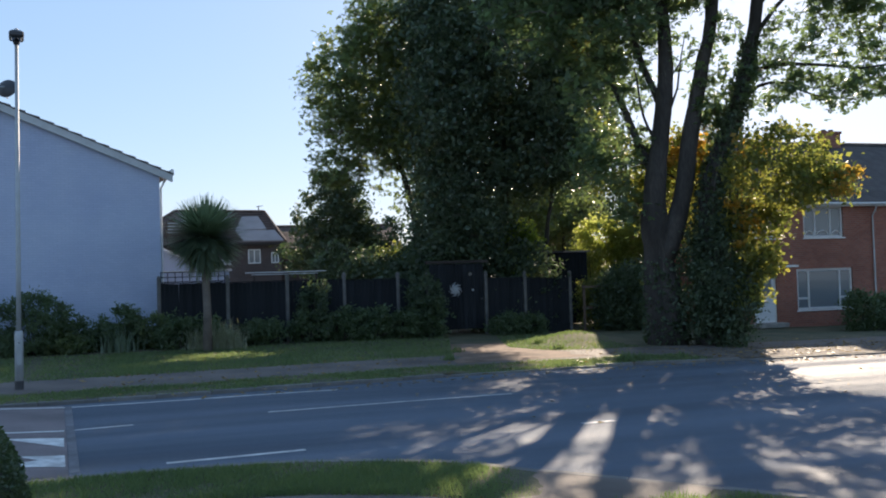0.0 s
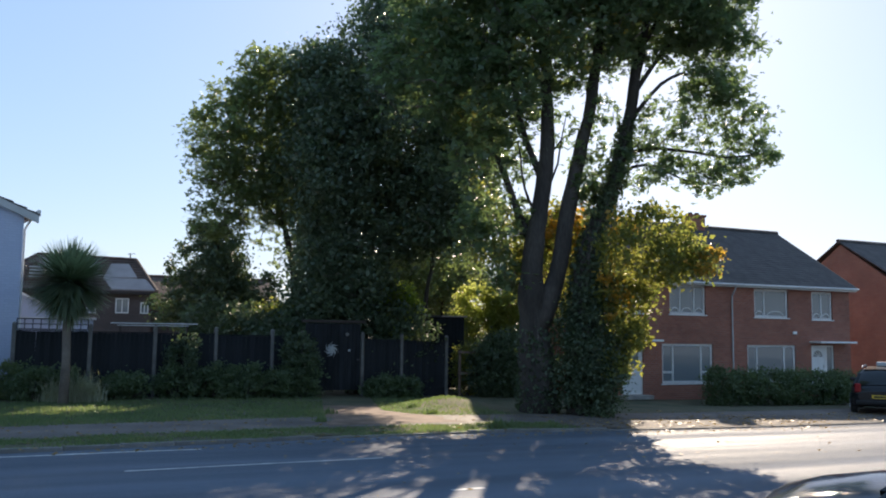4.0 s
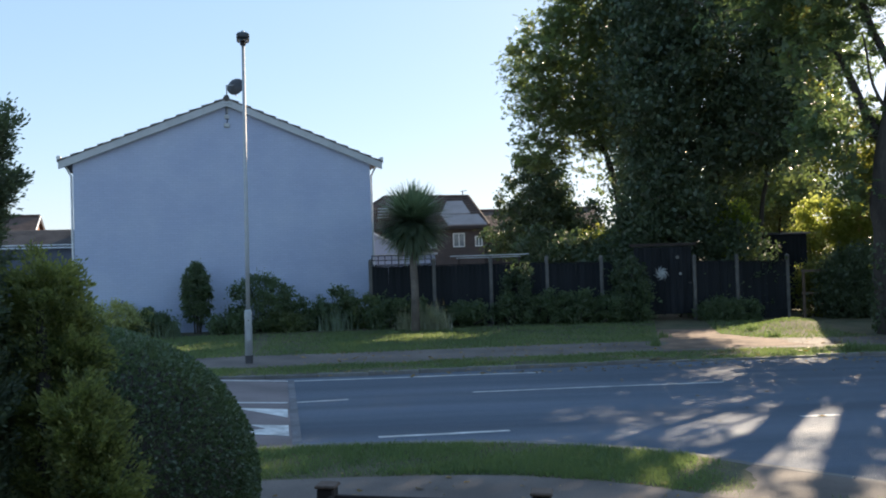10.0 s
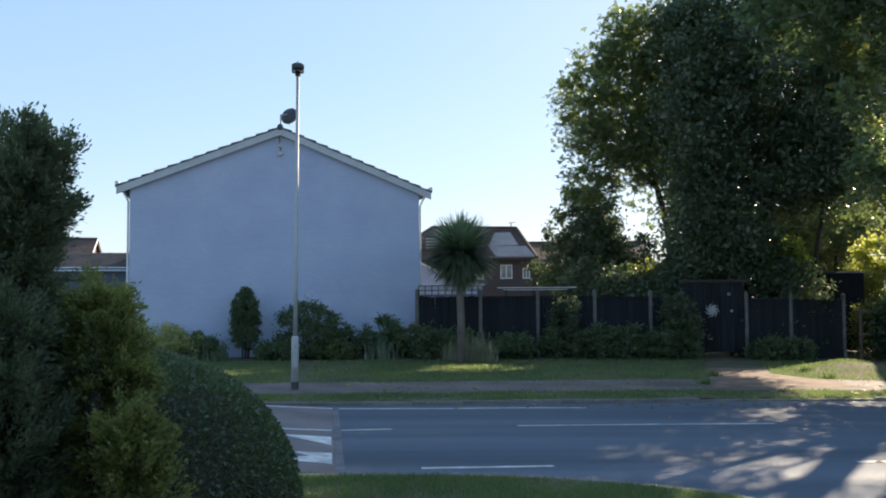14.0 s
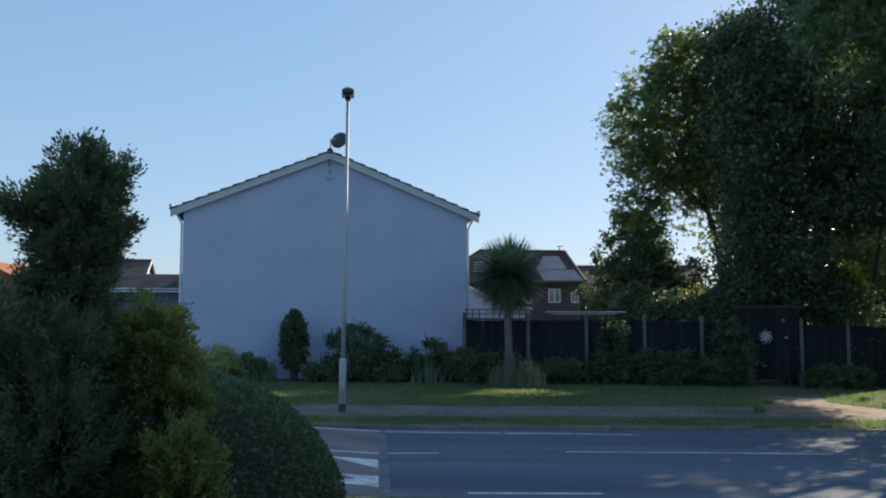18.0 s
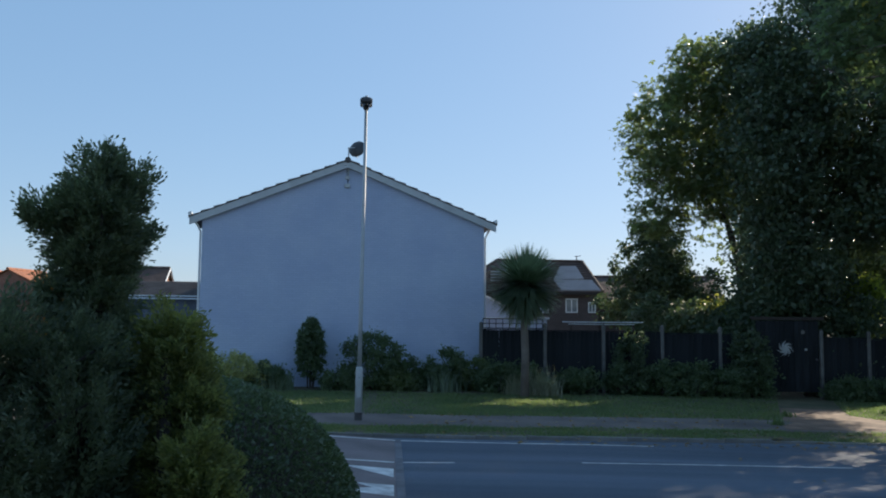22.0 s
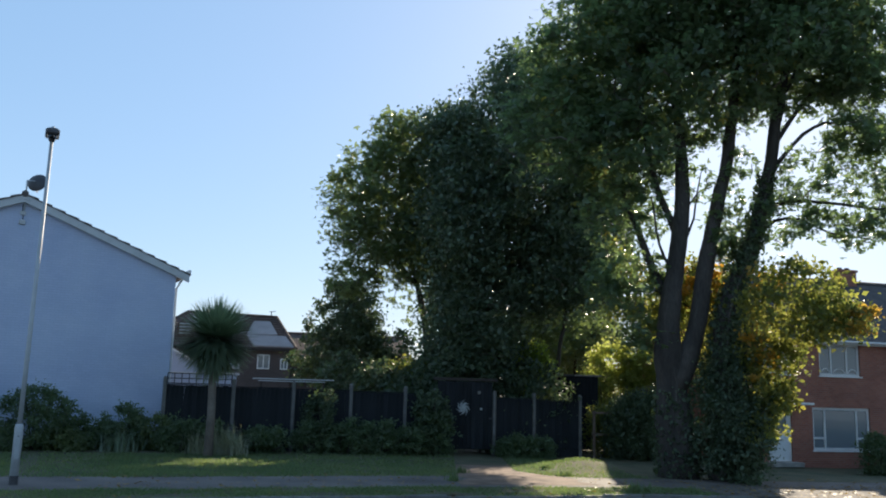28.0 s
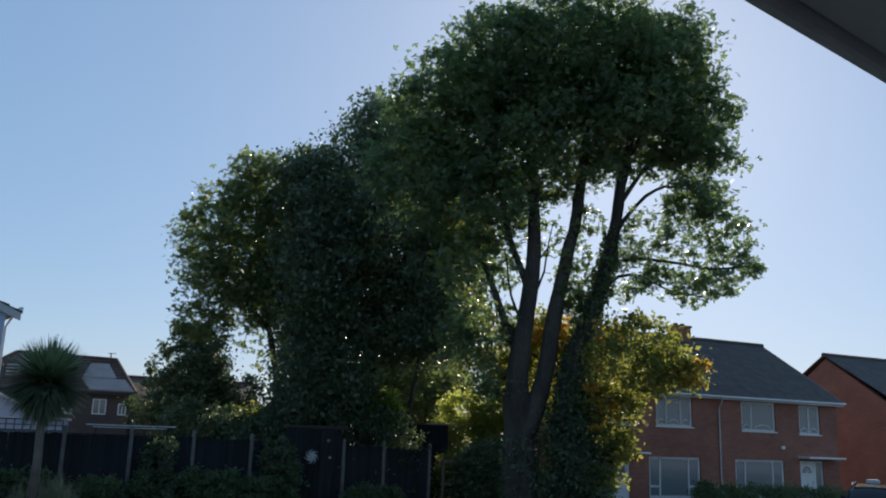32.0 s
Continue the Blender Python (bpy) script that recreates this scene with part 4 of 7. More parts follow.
# ------------------------------------------------------------------ trees
def tree(name, label, at_base, limbs, blobs, mat_, seed, leaf=0.16, per=55, clump=0.55, twigs=1.0, bark=BARK, shell=0.55, flat=0.65, lobed=False):
    """A trunk with tapering limbs; branches that fork from wood already grown to every leaf clump; a crown of loose leaves."""
    rng = np.random.default_rng(seed)
    t = thing(name, label, "tree", Matrix.Translation(at_base))
    o = np.array(at_base)
    wood, nodes = Buf(), []
    for pts, r0, r1 in limbs:
        p = smooth_line([tuple(np.array(q) - o) for q in pts], 0.35)
        k = np.linspace(0, 1, len(p))
        p = p + rng.normal(size=p.shape) * 0.02 * k[:, None]
        r = np.interp(k * (len(pts) - 1), range(len(pts)), r0) if r1 is None else r0 * (1 - k ** 0.7) + r1 * k ** 0.7
        r = r * (1 + 0.05 * rng.normal(size=len(p)))
        wood.tube(p, list(r), 12)
        nodes.extend(p[len(p) // 4:])
    part("trunk", wood, bark, t, "tapering trunk and limbs", True)
    hearts = []
    pts = crown_points(rng, blobs, clump, per, shell, flat, hearts) - o
    hearts = np.array(hearts) - o
    first = np.array(nodes)
    order = np.argsort([np.linalg.norm(first - h, axis=1).min() for h in hearts])
    grown = np.zeros((len(first) + 3 * len(hearts), 3))
    grown[:len(first)] = first
    n, tw = len(first), Buf()
    for i in order:
        if rng.random() > twigs:
            continue
        e = hearts[i]
        gap = np.linalg.norm(grown[:n] - e, axis=1) + 0.7 * np.maximum(grown[:n, 2] - e[2], 0)
        s = grown[gap.argmin()]
        far = np.linalg.norm(e - s)
        line = np.array([s, s + (e - s) * 0.35 + rng.normal(size=3) * 0.07 * far + (0, 0, 0.06 * far), s + (e - s) * 0.7 + rng.normal(size=3) * 0.06 * far + (0, 0, 0.05 * far), e])
        thick = min(0.012 + 0.012 * far, 0.045)
        tw.tube(line, [thick, thick * 0.75, thick * 0.5, 0.005], 5, False)
        grown[n:n + 3] = line[1:]
        n += 3
    part("branching", tw, TWIG, t, "thin grey branches inside the crown", kind="stuff")
    me = lobed_mesh("crown", lobed_leaves(rng, pts, leaf), mat_) if lobed else quads("crown", leaves_at(rng, pts, leaf), mat_)
    part("crown", me, mat_, t, "loose crown of leaves in uneven clumps")
    return t


def ivy(label, runs, seed, thick=0.22, leaf=0.1, per=520):
    """Ivy wrapped round stems: leaves over each run (points, radii), thinning towards its top."""
    rng = np.random.default_rng(seed)
    at_ = Vector(runs[0][0][0])
    t = thing("climbing_ivy", label, "ivy", Matrix.Translation(at_))
    vine, out = Buf(), []
    for pts, r0, r1 in runs:
        p = smooth_line([tuple(np.array(q) - np.array(at_)) for q in pts], 0.2)
        k = np.linspace(0, 1, len(p))
        vine.tube(p + np.array([0.0, -1.0, 0.0]) * (r0 * (1 - k) + r1 * k)[:, None], list(0.035 * (1 - k) + 0.01 * k), 6, False)
        m_ = int(per * len(p) * 0.2)
        u = rng.random(m_) ** 1.15
        c = np.stack([np.interp(u, k, p[:, a]) for a in range(3)], axis=1)
        bulge = np.array([1 + 0.9 * noise.noise(Vector((q[0] * 2, q[1] * 2, q[2] * 1.3 + seed))) for q in c])
        ang = rng.random(m_) * 2 * math.pi
        rad = (r0 * (1 - u) + r1 * u) + thick * bulge * (1 - 0.6 * u) * rng.random(m_) ** 0.7
        out.append(c + np.stack([np.cos(ang) * rad, np.sin(ang) * rad, rng.normal(size=m_) * 0.12], axis=1))
    out = np.concatenate(out)
    out = out[out[:, 2] > -float(at_.z) - 0.05]
    part("vine", vine, TWIG, t, kind="stuff")
    part("foliage", quads("foliage", leaves_at(rng, out, leaf, aspect=0.8, droop=0.5), IVY), IVY, t, "overlapping dark ivy leaves")
    return t


mz = ground_z(7.5) + UP - 0.1
STEM_A = [(6.32, 23.88, -0.20), (6.13, 23.75, 2.2), (6.03, 23.65, 3.3), (6.06, 23.61, 4.3), (6.28, 23.61, 5.76), (6.41, 23.61, 6.76), (6.49, 23.61, 8.13), (6.41, 23.70, 10.24), (6.13, 23.79, 13.44)]
STEM_B = [(6.2, 23.7, 2.3), (6.5, 23.6, 3.0), (6.70, 23.6, 3.6), (6.86, 23.6, 4.2), (7.06, 23.61, 5.5), (7.33, 23.61, 6.81), (7.56, 23.61, 7.86), (7.80, 23.61, 8.87), (8.05, 23.52, 11.15), (8.23, 23.42, 13.90)]
STEM_C = [(7.5, 23.52, -0.20), (7.51, 23.52, 2.64), (7.56, 23.52, 4.1), (7.9, 23.61, 5.15), (8.36, 23.61, 6.21), (8.64, 23.61, 7.22), (8.91, 23.61, 8.32), (9.15, 23.52, 9.69), (9.52, 23.42, 12.07), (9.70, 23.33, 14.36)]
tree("maple_tree", "tall maple with several stems and dense backlit crown", (6.85, 23.9, mz),
     [(STEM_A, [0.6, 0.47, 0.36, 0.27, 0.22, 0.19, 0.16, 0.11, 0.05], None), (STEM_B, [0.34, 0.28, 0.25, 0.22, 0.19, 0.17, 0.15, 0.12, 0.08, 0.04], None), (STEM_C, [0.5, 0.4, 0.34, 0.27, 0.23, 0.2, 0.16, 0.12, 0.08, 0.04], None),
      ([(8.74, 23.61, 7.68), (9.18, 23.52, 8.65), (9.82, 23.33, 9.42), (10.37, 23.15, 9.69), (11.09, 22.97, 9.60)], 0.1, 0.03),
      ([(8.64, 23.61, 7.22), (9.33, 23.33, 7.49), (10.25, 23.06, 7.40), (11.53, 22.78, 7.22), (12.72, 22.51, 7.31)], 0.075, 0.018),
      ([(8.42, 23.61, 6.40), (8.97, 23.42, 6.95), (9.61, 23.24, 6.95), (10.34, 23.06, 6.58), (11.35, 22.88, 6.40)], 0.065, 0.018),
      ([(9.06, 23.52, 9.14), (10.07, 23.33, 10.61), (11.35, 23.15, 11.70)], 0.09, 0.03), ([(9.15, 23.52, 10.24), (10.25, 23.24, 12.25), (11.16, 23.06, 13.72)], 0.09, 0.03),
      ([(6.1, 23.7, 4.5), (5.40, 23.97, 6.40), (4.58, 24.16, 8.87), (3.84, 24.34, 11.61)], 0.13, 0.04), ([(6.31, 23.70, 6.58), (5.67, 23.79, 8.41), (5.31, 23.97, 11.15), (4.58, 24.16, 13.90)], 0.12, 0.04),
      ([(6.42, 23.61, 6.03), (6.73, 23.42, 6.95), (6.95, 23.33, 8.32)], 0.045, 0.015), ([(6.41, 23.61, 6.95), (6.86, 23.42, 7.68), (7.27, 23.42, 7.86)], 0.035, 0.012), ([(6.27, 23.61, 5.30), (5.76, 23.42, 6.21), (5.58, 23.33, 7.49)], 0.06, 0.02)],
     [(7.87, 23.61, 13.53, 2.84, 2.65, 2.01, 330), (10.1, 23.33, 13.45, 1.9, 2.10, 1.8, 190), (5.49, 23.79, 13.08, 1.92, 2.10, 1.92, 190), (11.1, 23.15, 11.61, 1.25, 1.56, 1.37, 90), (9.33, 23.42, 11.70, 2.38, 2.29, 1.56, 165),
      (6.77, 23.79, 11.15, 2.29, 2.10, 1.83, 165), (4.21, 24.16, 11.61, 2.01, 1.92, 2.10, 190), (3.39, 24.34, 9.87, 1.74, 1.74, 1.65, 130), (4.94, 24.06, 9.14, 1.65, 1.65, 1.65, 110), (7.23, 23.70, 9.85, 1.46, 1.19, 0.7, 30, 0.9, 0.7),
      (11.25, 23.06, 9.32, 0.92, 0.92, 0.55, 40, 0.8, 0.8), (12.08, 22.88, 8.13, 0.73, 0.73, 0.92, 40, 0.55, 0.4), (11.25, 22.88, 6.76, 1.10, 0.82, 0.55, 48, 0.55, 0.4), (10.07, 23.06, 7.95, 1.10, 0.82, 1.10, 52, 0.5, 0.33), (9.24, 23.15, 6.95, 0.82, 0.64, 0.82, 36, 0.5, 0.33), (12.54, 22.51, 7.31, 0.37, 0.37, 0.27, 9, 0.5, 0.5), (12.08, 22.88, 10.51, 0.55, 0.55, 0.55, 8, 0.8, 0.7),
      (4.6, 23.97, 7.13, 0.9, 0.9, 1.46, 46, 0.7, 0.55), (5.5, 23.7, 7.4, 0.4, 0.45, 1.3, 20, 0.55, 0.45), (5.6, 23.8, 5.4, 0.4, 0.4, 0.6, 12, 0.6, 0.5), (4.65, 23.79, 5.12, 1.0, 0.82, 0.82, 46, 0.7, 0.6), (6.91, 23.42, 7.7, 0.5, 0.37, 0.8, 9, 0.5, 0.3), (5.49, 24.06, 3.74, 0.46, 0.37, 0.55, 12), (8.0, 23.42, 8.1, 0.5, 0.46, 1.0, 18, 0.5, 0.33), (7.62, 23.52, 6.5, 0.42, 0.4, 1.0, 34, 0.5, 0.45)],
     MAPLE, 11, leaf=0.165, per=34, clump=0.5, shell=0.62, lobed=True)
ivy("dark ivy climbing the maple's stems", [(STEM_C[:7], 0.4, 0.18), (STEM_A[:2], 0.5, 0.44)], 18, thick=0.2)
tree("evergreen_tree", "dark dense broadleaf tree rising from behind the garden fence", (2.4, 33.0, ground_z(2)),
     [([(2.4, 33.0, -0.2), (2.5, 32.8, 3.0), (2.8, 32.2, 8.0), (3.1, 31.8, 13.0)], 0.32, 0.06), ([(2.45, 32.9, 2.0), (1.4, 32.4, 5.5), (0.8, 32.0, 9.0)], 0.18, 0.04), ([(3.9, 33.2, -0.1), (4.1, 33.0, 2.5), (4.5, 32.0, 6.0)], 0.16, 0.05)],
     [(1.8, 31.68, 10.63, 2.64, 2.76, 2.76, 217), (3.6, 31.56, 7.99, 3.0, 3.12, 3.12, 271), (0.48, 31.92, 8.35, 1.68, 2.28, 3.36, 198), (1.1, 32.2, 4.9, 1.95, 2.0, 2.4, 190), (4.4, 31.7, 6.7, 2.1, 2.1, 1.7, 150), (0.0, 31.68, 11.83, 1.2, 1.44, 1.08, 50), (3.12, 31.56, 13.15, 2.04, 2.4, 2.04, 145), (5.3, 31.0, 9.6, 1.5, 1.7, 1.6, 110), (0.72, 33.12, 3.43, 1.68, 1.68, 1.56, 137)],
     DENSE, 12, leaf=0.145, per=98, clump=0.62, twigs=0.25, shell=0.45)
tree("olive_tree", "lighter olive-green tree behind the dark one", (-0.7, 33.6, ground_z(-0.7)),
     [([(-0.7, 33.6, -0.1), (-0.8, 33.4, 4.0), (-1.6, 33.0, 7.6), (-2.2, 33, 11.6)], 0.22, 0.04), ([(-1.2, 33.2, 6.0), (-2.4, 33.0, 7.4), (-3.6, 32.8, 9.4)], 0.1, 0.03)],
     [(-2.95, 32.9, 9.3, 1.85, 1.8, 2.3, 190), (-2.1, 32.9, 11.5, 1.3, 1.4, 1.35, 100), (-3.3, 32.8, 7.5, 1.45, 1.5, 1.3, 84), (-1.6, 32.9, 7.0, 1.2, 1.3, 0.9, 34), (-3.7, 32.8, 6.2, 1.1, 0.9, 0.7, 40, 0.8, 0.7), (-1.5, 32.8, 5.3, 0.7, 0.6, 1.1, 9, 0.6, 0.5), (-0.8, 33, 9.0, 1.5, 1.5, 3.1, 190)],
     OLIVE, 13, leaf=0.17, per=26, clump=0.42, twigs=0.8, lobed=True)
# unseen tree, added to keep the sun off the far lawn
tree("evergreen_tree", "added evergreen, hidden behind the tall trees to shade the far lawn", (0.0, 44, ground_z(0)),
     [([(0, 44, -0.1), (0.1, 44, 6.0), (0, 44, 13.0)], 0.2, 0.04)],
     [(0.0, 44, 11.0, 1.25, 1.2, 2.6, 90), (-0.1, 44, 7.6, 1.4, 1.3, 2.2, 80), (-1.7, 44, 10.4, 0.9, 1.1, 2.0, 60)],
     DENSE, 17, leaf=0.26, per=40, clump=0.5, twigs=0.3)
tree("garden_tree", "small dark garden tree with feathery edges", (-4.4, 40, ground_z(-4)),
     [([(-4.4, 40, -0.1), (-4.4, 39.9, 3.0), (-4.4, 39.8, 6.0)], 0.16, 0.03)],
     [(-4.35, 39.8, 4.9, 1.05, 1.2, 1.9, 130), (-4.7, 39.8, 3.2, 1.7, 1.4, 1.3, 80), (-5.7, 39.7, 5.0, 0.8, 0.9, 1.1, 46, 0.5, 0.4), (-5.0, 39.7, 6.5, 0.7, 0.8, 0.8, 40, 0.5, 0.4), (-3.2, 39.8, 2.6, 1.4, 1.3, 1.1, 60), (-3.5, 39.8, 4.4, 0.5, 0.6, 0.8, 20, 0.6, 0.5), (-6.1, 39.7, 3.3, 1.1, 0.9, 1.2, 60, 0.7, 0.6), (-2.5, 39.8, 3.4, 1.1, 0.9, 1.5, 60, 0.7, 0.6)],
     IVY, 14, leaf=0.14, per=80, clump=0.45, twigs=0.5)
tree("garden_tree", "green garden tree far behind the shed", (6.2, 42.0, ground_z(6)),
     [([(6.2, 42.0, -0.1), (6.2, 41.9, 2.5), (6.1, 41.8, 5.0)], 0.16, 0.04)],
     [(6.3, 41.8, 4.6, 1.9, 1.6, 2.0, 90), (4.6, 42.0, 4.2, 1.6, 1.5, 1.8, 70), (5.4, 41.8, 6.6, 1.5, 1.4, 1.4, 50)],
     OLIVE, 16, leaf=0.16, per=60, clump=0.45, twigs=0.5)
tree("garden_tree", "leafy green garden tree behind the shed roof", (4.2, 38.5, ground_z(4.2)),
     [([(4.2, 38.5, -0.1), (4.1, 38.5, 2.6), (4.3, 38.4, 5.4)], 0.15, 0.04)],
     [(4.2, 38.4, 5.4, 1.6, 1.2, 1.6, 80), (3.1, 38.4, 4.4, 1.3, 1.0, 1.3, 50), (5.5, 38.6, 6.8, 1.4, 1.0, 1.3, 60)],
     OLIVE, 19, leaf=0.14, per=65, clump=0.42, twigs=0.5)
tree("garden_tree", "dark leafy tree far behind the gardens", (6.4, 46.0, ground_z(6.4)),
     [([(6.4, 46.0, -0.2), (6.3, 46.0, 3.0), (6.5, 46.0, 6.0)], 0.2, 0.05)],
     [(4.9, 46.0, 4.6, 1.8, 0.8, 1.9, 110), (7.4, 46.0, 5.3, 1.8, 0.8, 2.3, 130), (6.2, 46.0, 3.2, 2.4, 0.8, 1.6, 110)],
     DENSE, 20, leaf=0.2, per=60, clump=0.5, twigs=0.5)
turning = tree("turning_tree", "low sapling with leaves turning yellow and orange", (8.4, 24.6, ground_z(8.4) + UP),
     [([(8.4, 24.6, -0.3), (8.45, 24.4, 2.5), (8.6, 23.2, 3.7), (8.8, 21.8, 4.3)], 0.08, 0.025), ([(8.4, 24.6, 1.4), (8.0, 24.4, 3.4), (7.0, 24.6, 5.0)], 0.06, 0.02), ([(7.6, 24.5, 4.2), (6.2, 24.8, 5.0), (5.4, 25.0, 5.2)], 0.03, 0.015), ([(7.2, 25.6, 4.0), (6.4, 26.3, 4.6), (5.6, 26.7, 4.6)], 0.03, 0.012)],
     [(8.85, 21.7, 4.5, 1.4, 0.8, 1.05, 155, 0.7, 0.4), (6.7, 25.3, 4.9, 0.8, 0.6, 0.75, 30), (7.0, 25.0, 5.6, 0.55, 0.45, 0.5, 16, 0.6, 0.4), (5.9, 25.4, 4.6, 0.7, 0.5, 0.8, 26, 0.6, 0.4), (7.9, 24.3, 4.3, 0.7, 0.6, 0.8, 30), (7.95, 24.4, 5.3, 0.5, 0.4, 0.5, 14, 0.6, 0.4), (8.5, 22.6, 3.2, 0.75, 0.5, 0.6, 60, 0.6, 0.4), (8.45, 22.6, 2.2, 0.5, 0.4, 0.6, 46, 0.6, 0.4), (8.1, 22.6, 1.3, 0.35, 0.3, 0.5, 20, 0.6, 0.4), (8.75, 24.0, 1.7, 0.4, 0.35, 0.8, 36, 0.7, 0.5), (5.1, 25.6, 6.0, 0.7, 0.6, 0.7, 9), (8.0, 24.3, 3.3, 0.5, 0.5, 0.7, 16), (9.65, 21.3, 4.1, 0.6, 0.5, 0.55, 14), (7.7, 26.6, 3.6, 1.0, 0.6, 1.3, 40), (5.7, 26.7, 4.6, 0.9, 0.5, 0.55, 14)],
     GOLD, 15, leaf=0.125, per=75, clump=0.42, twigs=0.6)
orng = np.random.default_rng(17)
opts = crown_points(orng, [(6.95, 24.3, 5.1, 0.6, 0.4, 0.65, 12), (7.6, 24.1, 5.4, 0.4, 0.3, 0.4, 6), (8.3, 22.4, 5.1, 0.5, 0.4, 0.4, 6), (8.0, 22.4, 3.1, 0.4, 0.3, 0.7, 7), (10.0, 21.1, 4.1, 0.4, 0.4, 0.35, 7)], 0.25, 40) - np.array(turning.location)
part("orange_spray", quads("orange_spray", leaves_at(orng, opts, 0.13), ORANGE), ORANGE, turning, "bright orange leaves among the yellow ones")


# ------------------------------------------------------------------ garden fence, gate and what stands along it
FA = radians(20)
fu = Vector((math.cos(FA), math.sin(FA)))
FENCE_AT = pose(-4.83, 27.58, 0, 0, 0, 20)


def fence_z(s):
    return ground_z(-4.83 + s * fu.x) + UP + 0.04


def fence():
    f = thing("garden_fence", "dark-stained board fence between grey concrete posts", "fence", FENCE_AT)
    posts = [-3.9, -1.86, 0.0, 1.86, 3.7, 4.75, 6.9, 8.4, 10.2]
    pm = Buf().box((-0.055, -0.055, -0.3), (0.055, 0.055, 1.98), 0.015).add([(-0.055, -0.055, 1.98), (0.055, -0.055, 1.98), (0.055, 0.055, 1.98), (-0.055, 0.055, 1.98), (0, 0, 2.03)], [(0, 1, 4), (1, 2, 4), (2, 3, 4), (3, 0, 4)]).mesh("post")
    pm.materials.append(OLD_CONCRETE)
    board = Buf().box((-0.07, -0.012, 0.0), (0.07, 0.010, 1.62), 0.004).mesh("board")
    board.materials.append(FENCE)
    rng = np.random.default_rng(3)
    for s in posts:
        o = new("post", pm)
        o.parent = f
        o.matrix_basis = pose(s, 0, fence_z(s) + 0.02, 0, 0, 0)
    for a, b in zip(posts, posts[1:]):
        if abs(a - 4.75) < 0.01:
            continue
        z = fence_z((a + b) / 2)
        part("gravel_board", Buf().box((a + 0.05, -0.025, z - 0.25), (b - 0.05, 0.025, z + 0.16), 0.006), FENCE, f)
        n = int((b - a - 0.1) / 0.128)
        step = (b - a - 0.12) / n
        for k in range(n):
            o = new("board", board)
            o.parent = f
            o.matrix_basis = pose(a + 0.06 + step * (k + 0.5), 0.004 * (k % 2), z + 0.165 + rng.normal() * 0.004, 0, rng.normal() * 0.2, 3.5)
        part("rail", Buf().box((a + 0.05, 0.016, z + 0.45), (b - 0.05, 0.05, z + 0.52), 0.005).box((a + 0.05, 0.016, z + 1.45), (b - 0.05, 0.05, z + 1.52), 0.005), FENCE, f)
        part("capping", Buf().box((a + 0.05, -0.03, z + 1.79), (b - 0.05, 0.035, z + 1.82), 0.006), FENCE, f)
    # open trellis beside the house
    z = fence_z(-2.9)
    tr = part("trellis", bar_frame(-3.85, -1.92, z + 1.83, z + 2.16, 0.03, -0.015, 0.015), FENCE, f, "open square trellis on the fence")
    for k in range(1, 9):
        x = -3.85 + 1.93 * k / 9
        part("lath", Buf().box((x - 0.012, -0.01, z + 1.86), (x + 0.012, 0.01, z + 2.13)), FENCE, tr)
    part("lath", Buf().box((-3.82, -0.012, z + 1.98), (-1.95, 0.008, z + 2.005)), FENCE, tr)


fence()


def gate():
    g = thing("garden_gate", "tall dark closed garden gate of upright boards", "gate", FENCE_AT)
    z = fence_z(6)
    part("top_beam", Buf().box((4.7, -0.05, z + 2.32), (7.0, 0.05, z + 2.42), 0.008), DARK_WOOD, g, "dark beam over the gate")
    for k in range(13):
        x = 4.83 + 0.153 * k
        part("board", Buf().box((x, -0.015, z + 0.06), (x + 0.147, 0.015, z + 2.3), 0.004), FENCE, g)
    for zz in (0.3, 1.05, 1.95):
        part("brace", Buf().box((4.83, 0.016, z + zz), (6.82, 0.05, z + zz + 0.1), 0.005), FENCE, g)
    part("latch", Buf().box((6.7, -0.045, z + 1.05), (6.8, -0.015, z + 1.11), 0.006), DARK_METAL, g)


gate()


def sun_ornament():
    o = thing("wall_ornament", "pale metal sun-shaped ornament hung on the dark gate", "ornament", FENCE_AT @ pose(5.74, -0.05, 1.5))
    disc = Buf().tube([(0, -0.035, 0), (0, -0.02, 0), (0, 0, 0)], [0.04, 0.075, 0.085], 20)
    part("disc", disc, GALV, o, "", True)
    for k in range(14):
        a = 2 * math.pi * k / 14
        reach = 0.27 if k % 2 else 0.23
        flame = [(q * reach, a - 0.75 * q * q + 0.12 * math.sin(6 * q)) for q in (0.28, 0.45, 0.62, 0.8, 1.0)]
        part("ray", Buf().tube([(r * math.cos(t), -0.012, r * math.sin(t)) for r, t in flame], [0.02, 0.023, 0.018, 0.011, 0.003], 6), GALV, o)
    q = thing("gate_plaque", "small round dull grey plaque on the dark gate", "plaque", FENCE_AT @ pose(6.32, -0.03, 2.03), "plaques")
    part("face", Buf().tube([(0, -0.015, 0), (0, -0.008, 0), (0, 0, 0)], [0.05, 0.062, 0.062], 16), KERB, q)
    q = thing("gate_plaque", "small square pale plaque on the dark gate", "plaque", FENCE_AT @ pose(6.4, -0.03, 1.48), "plaques")
    part("face", Buf().box((-0.04, -0.015, -0.035), (0.04, 0.0, 0.035), 0.006), GALV, q)


sun_ornament()


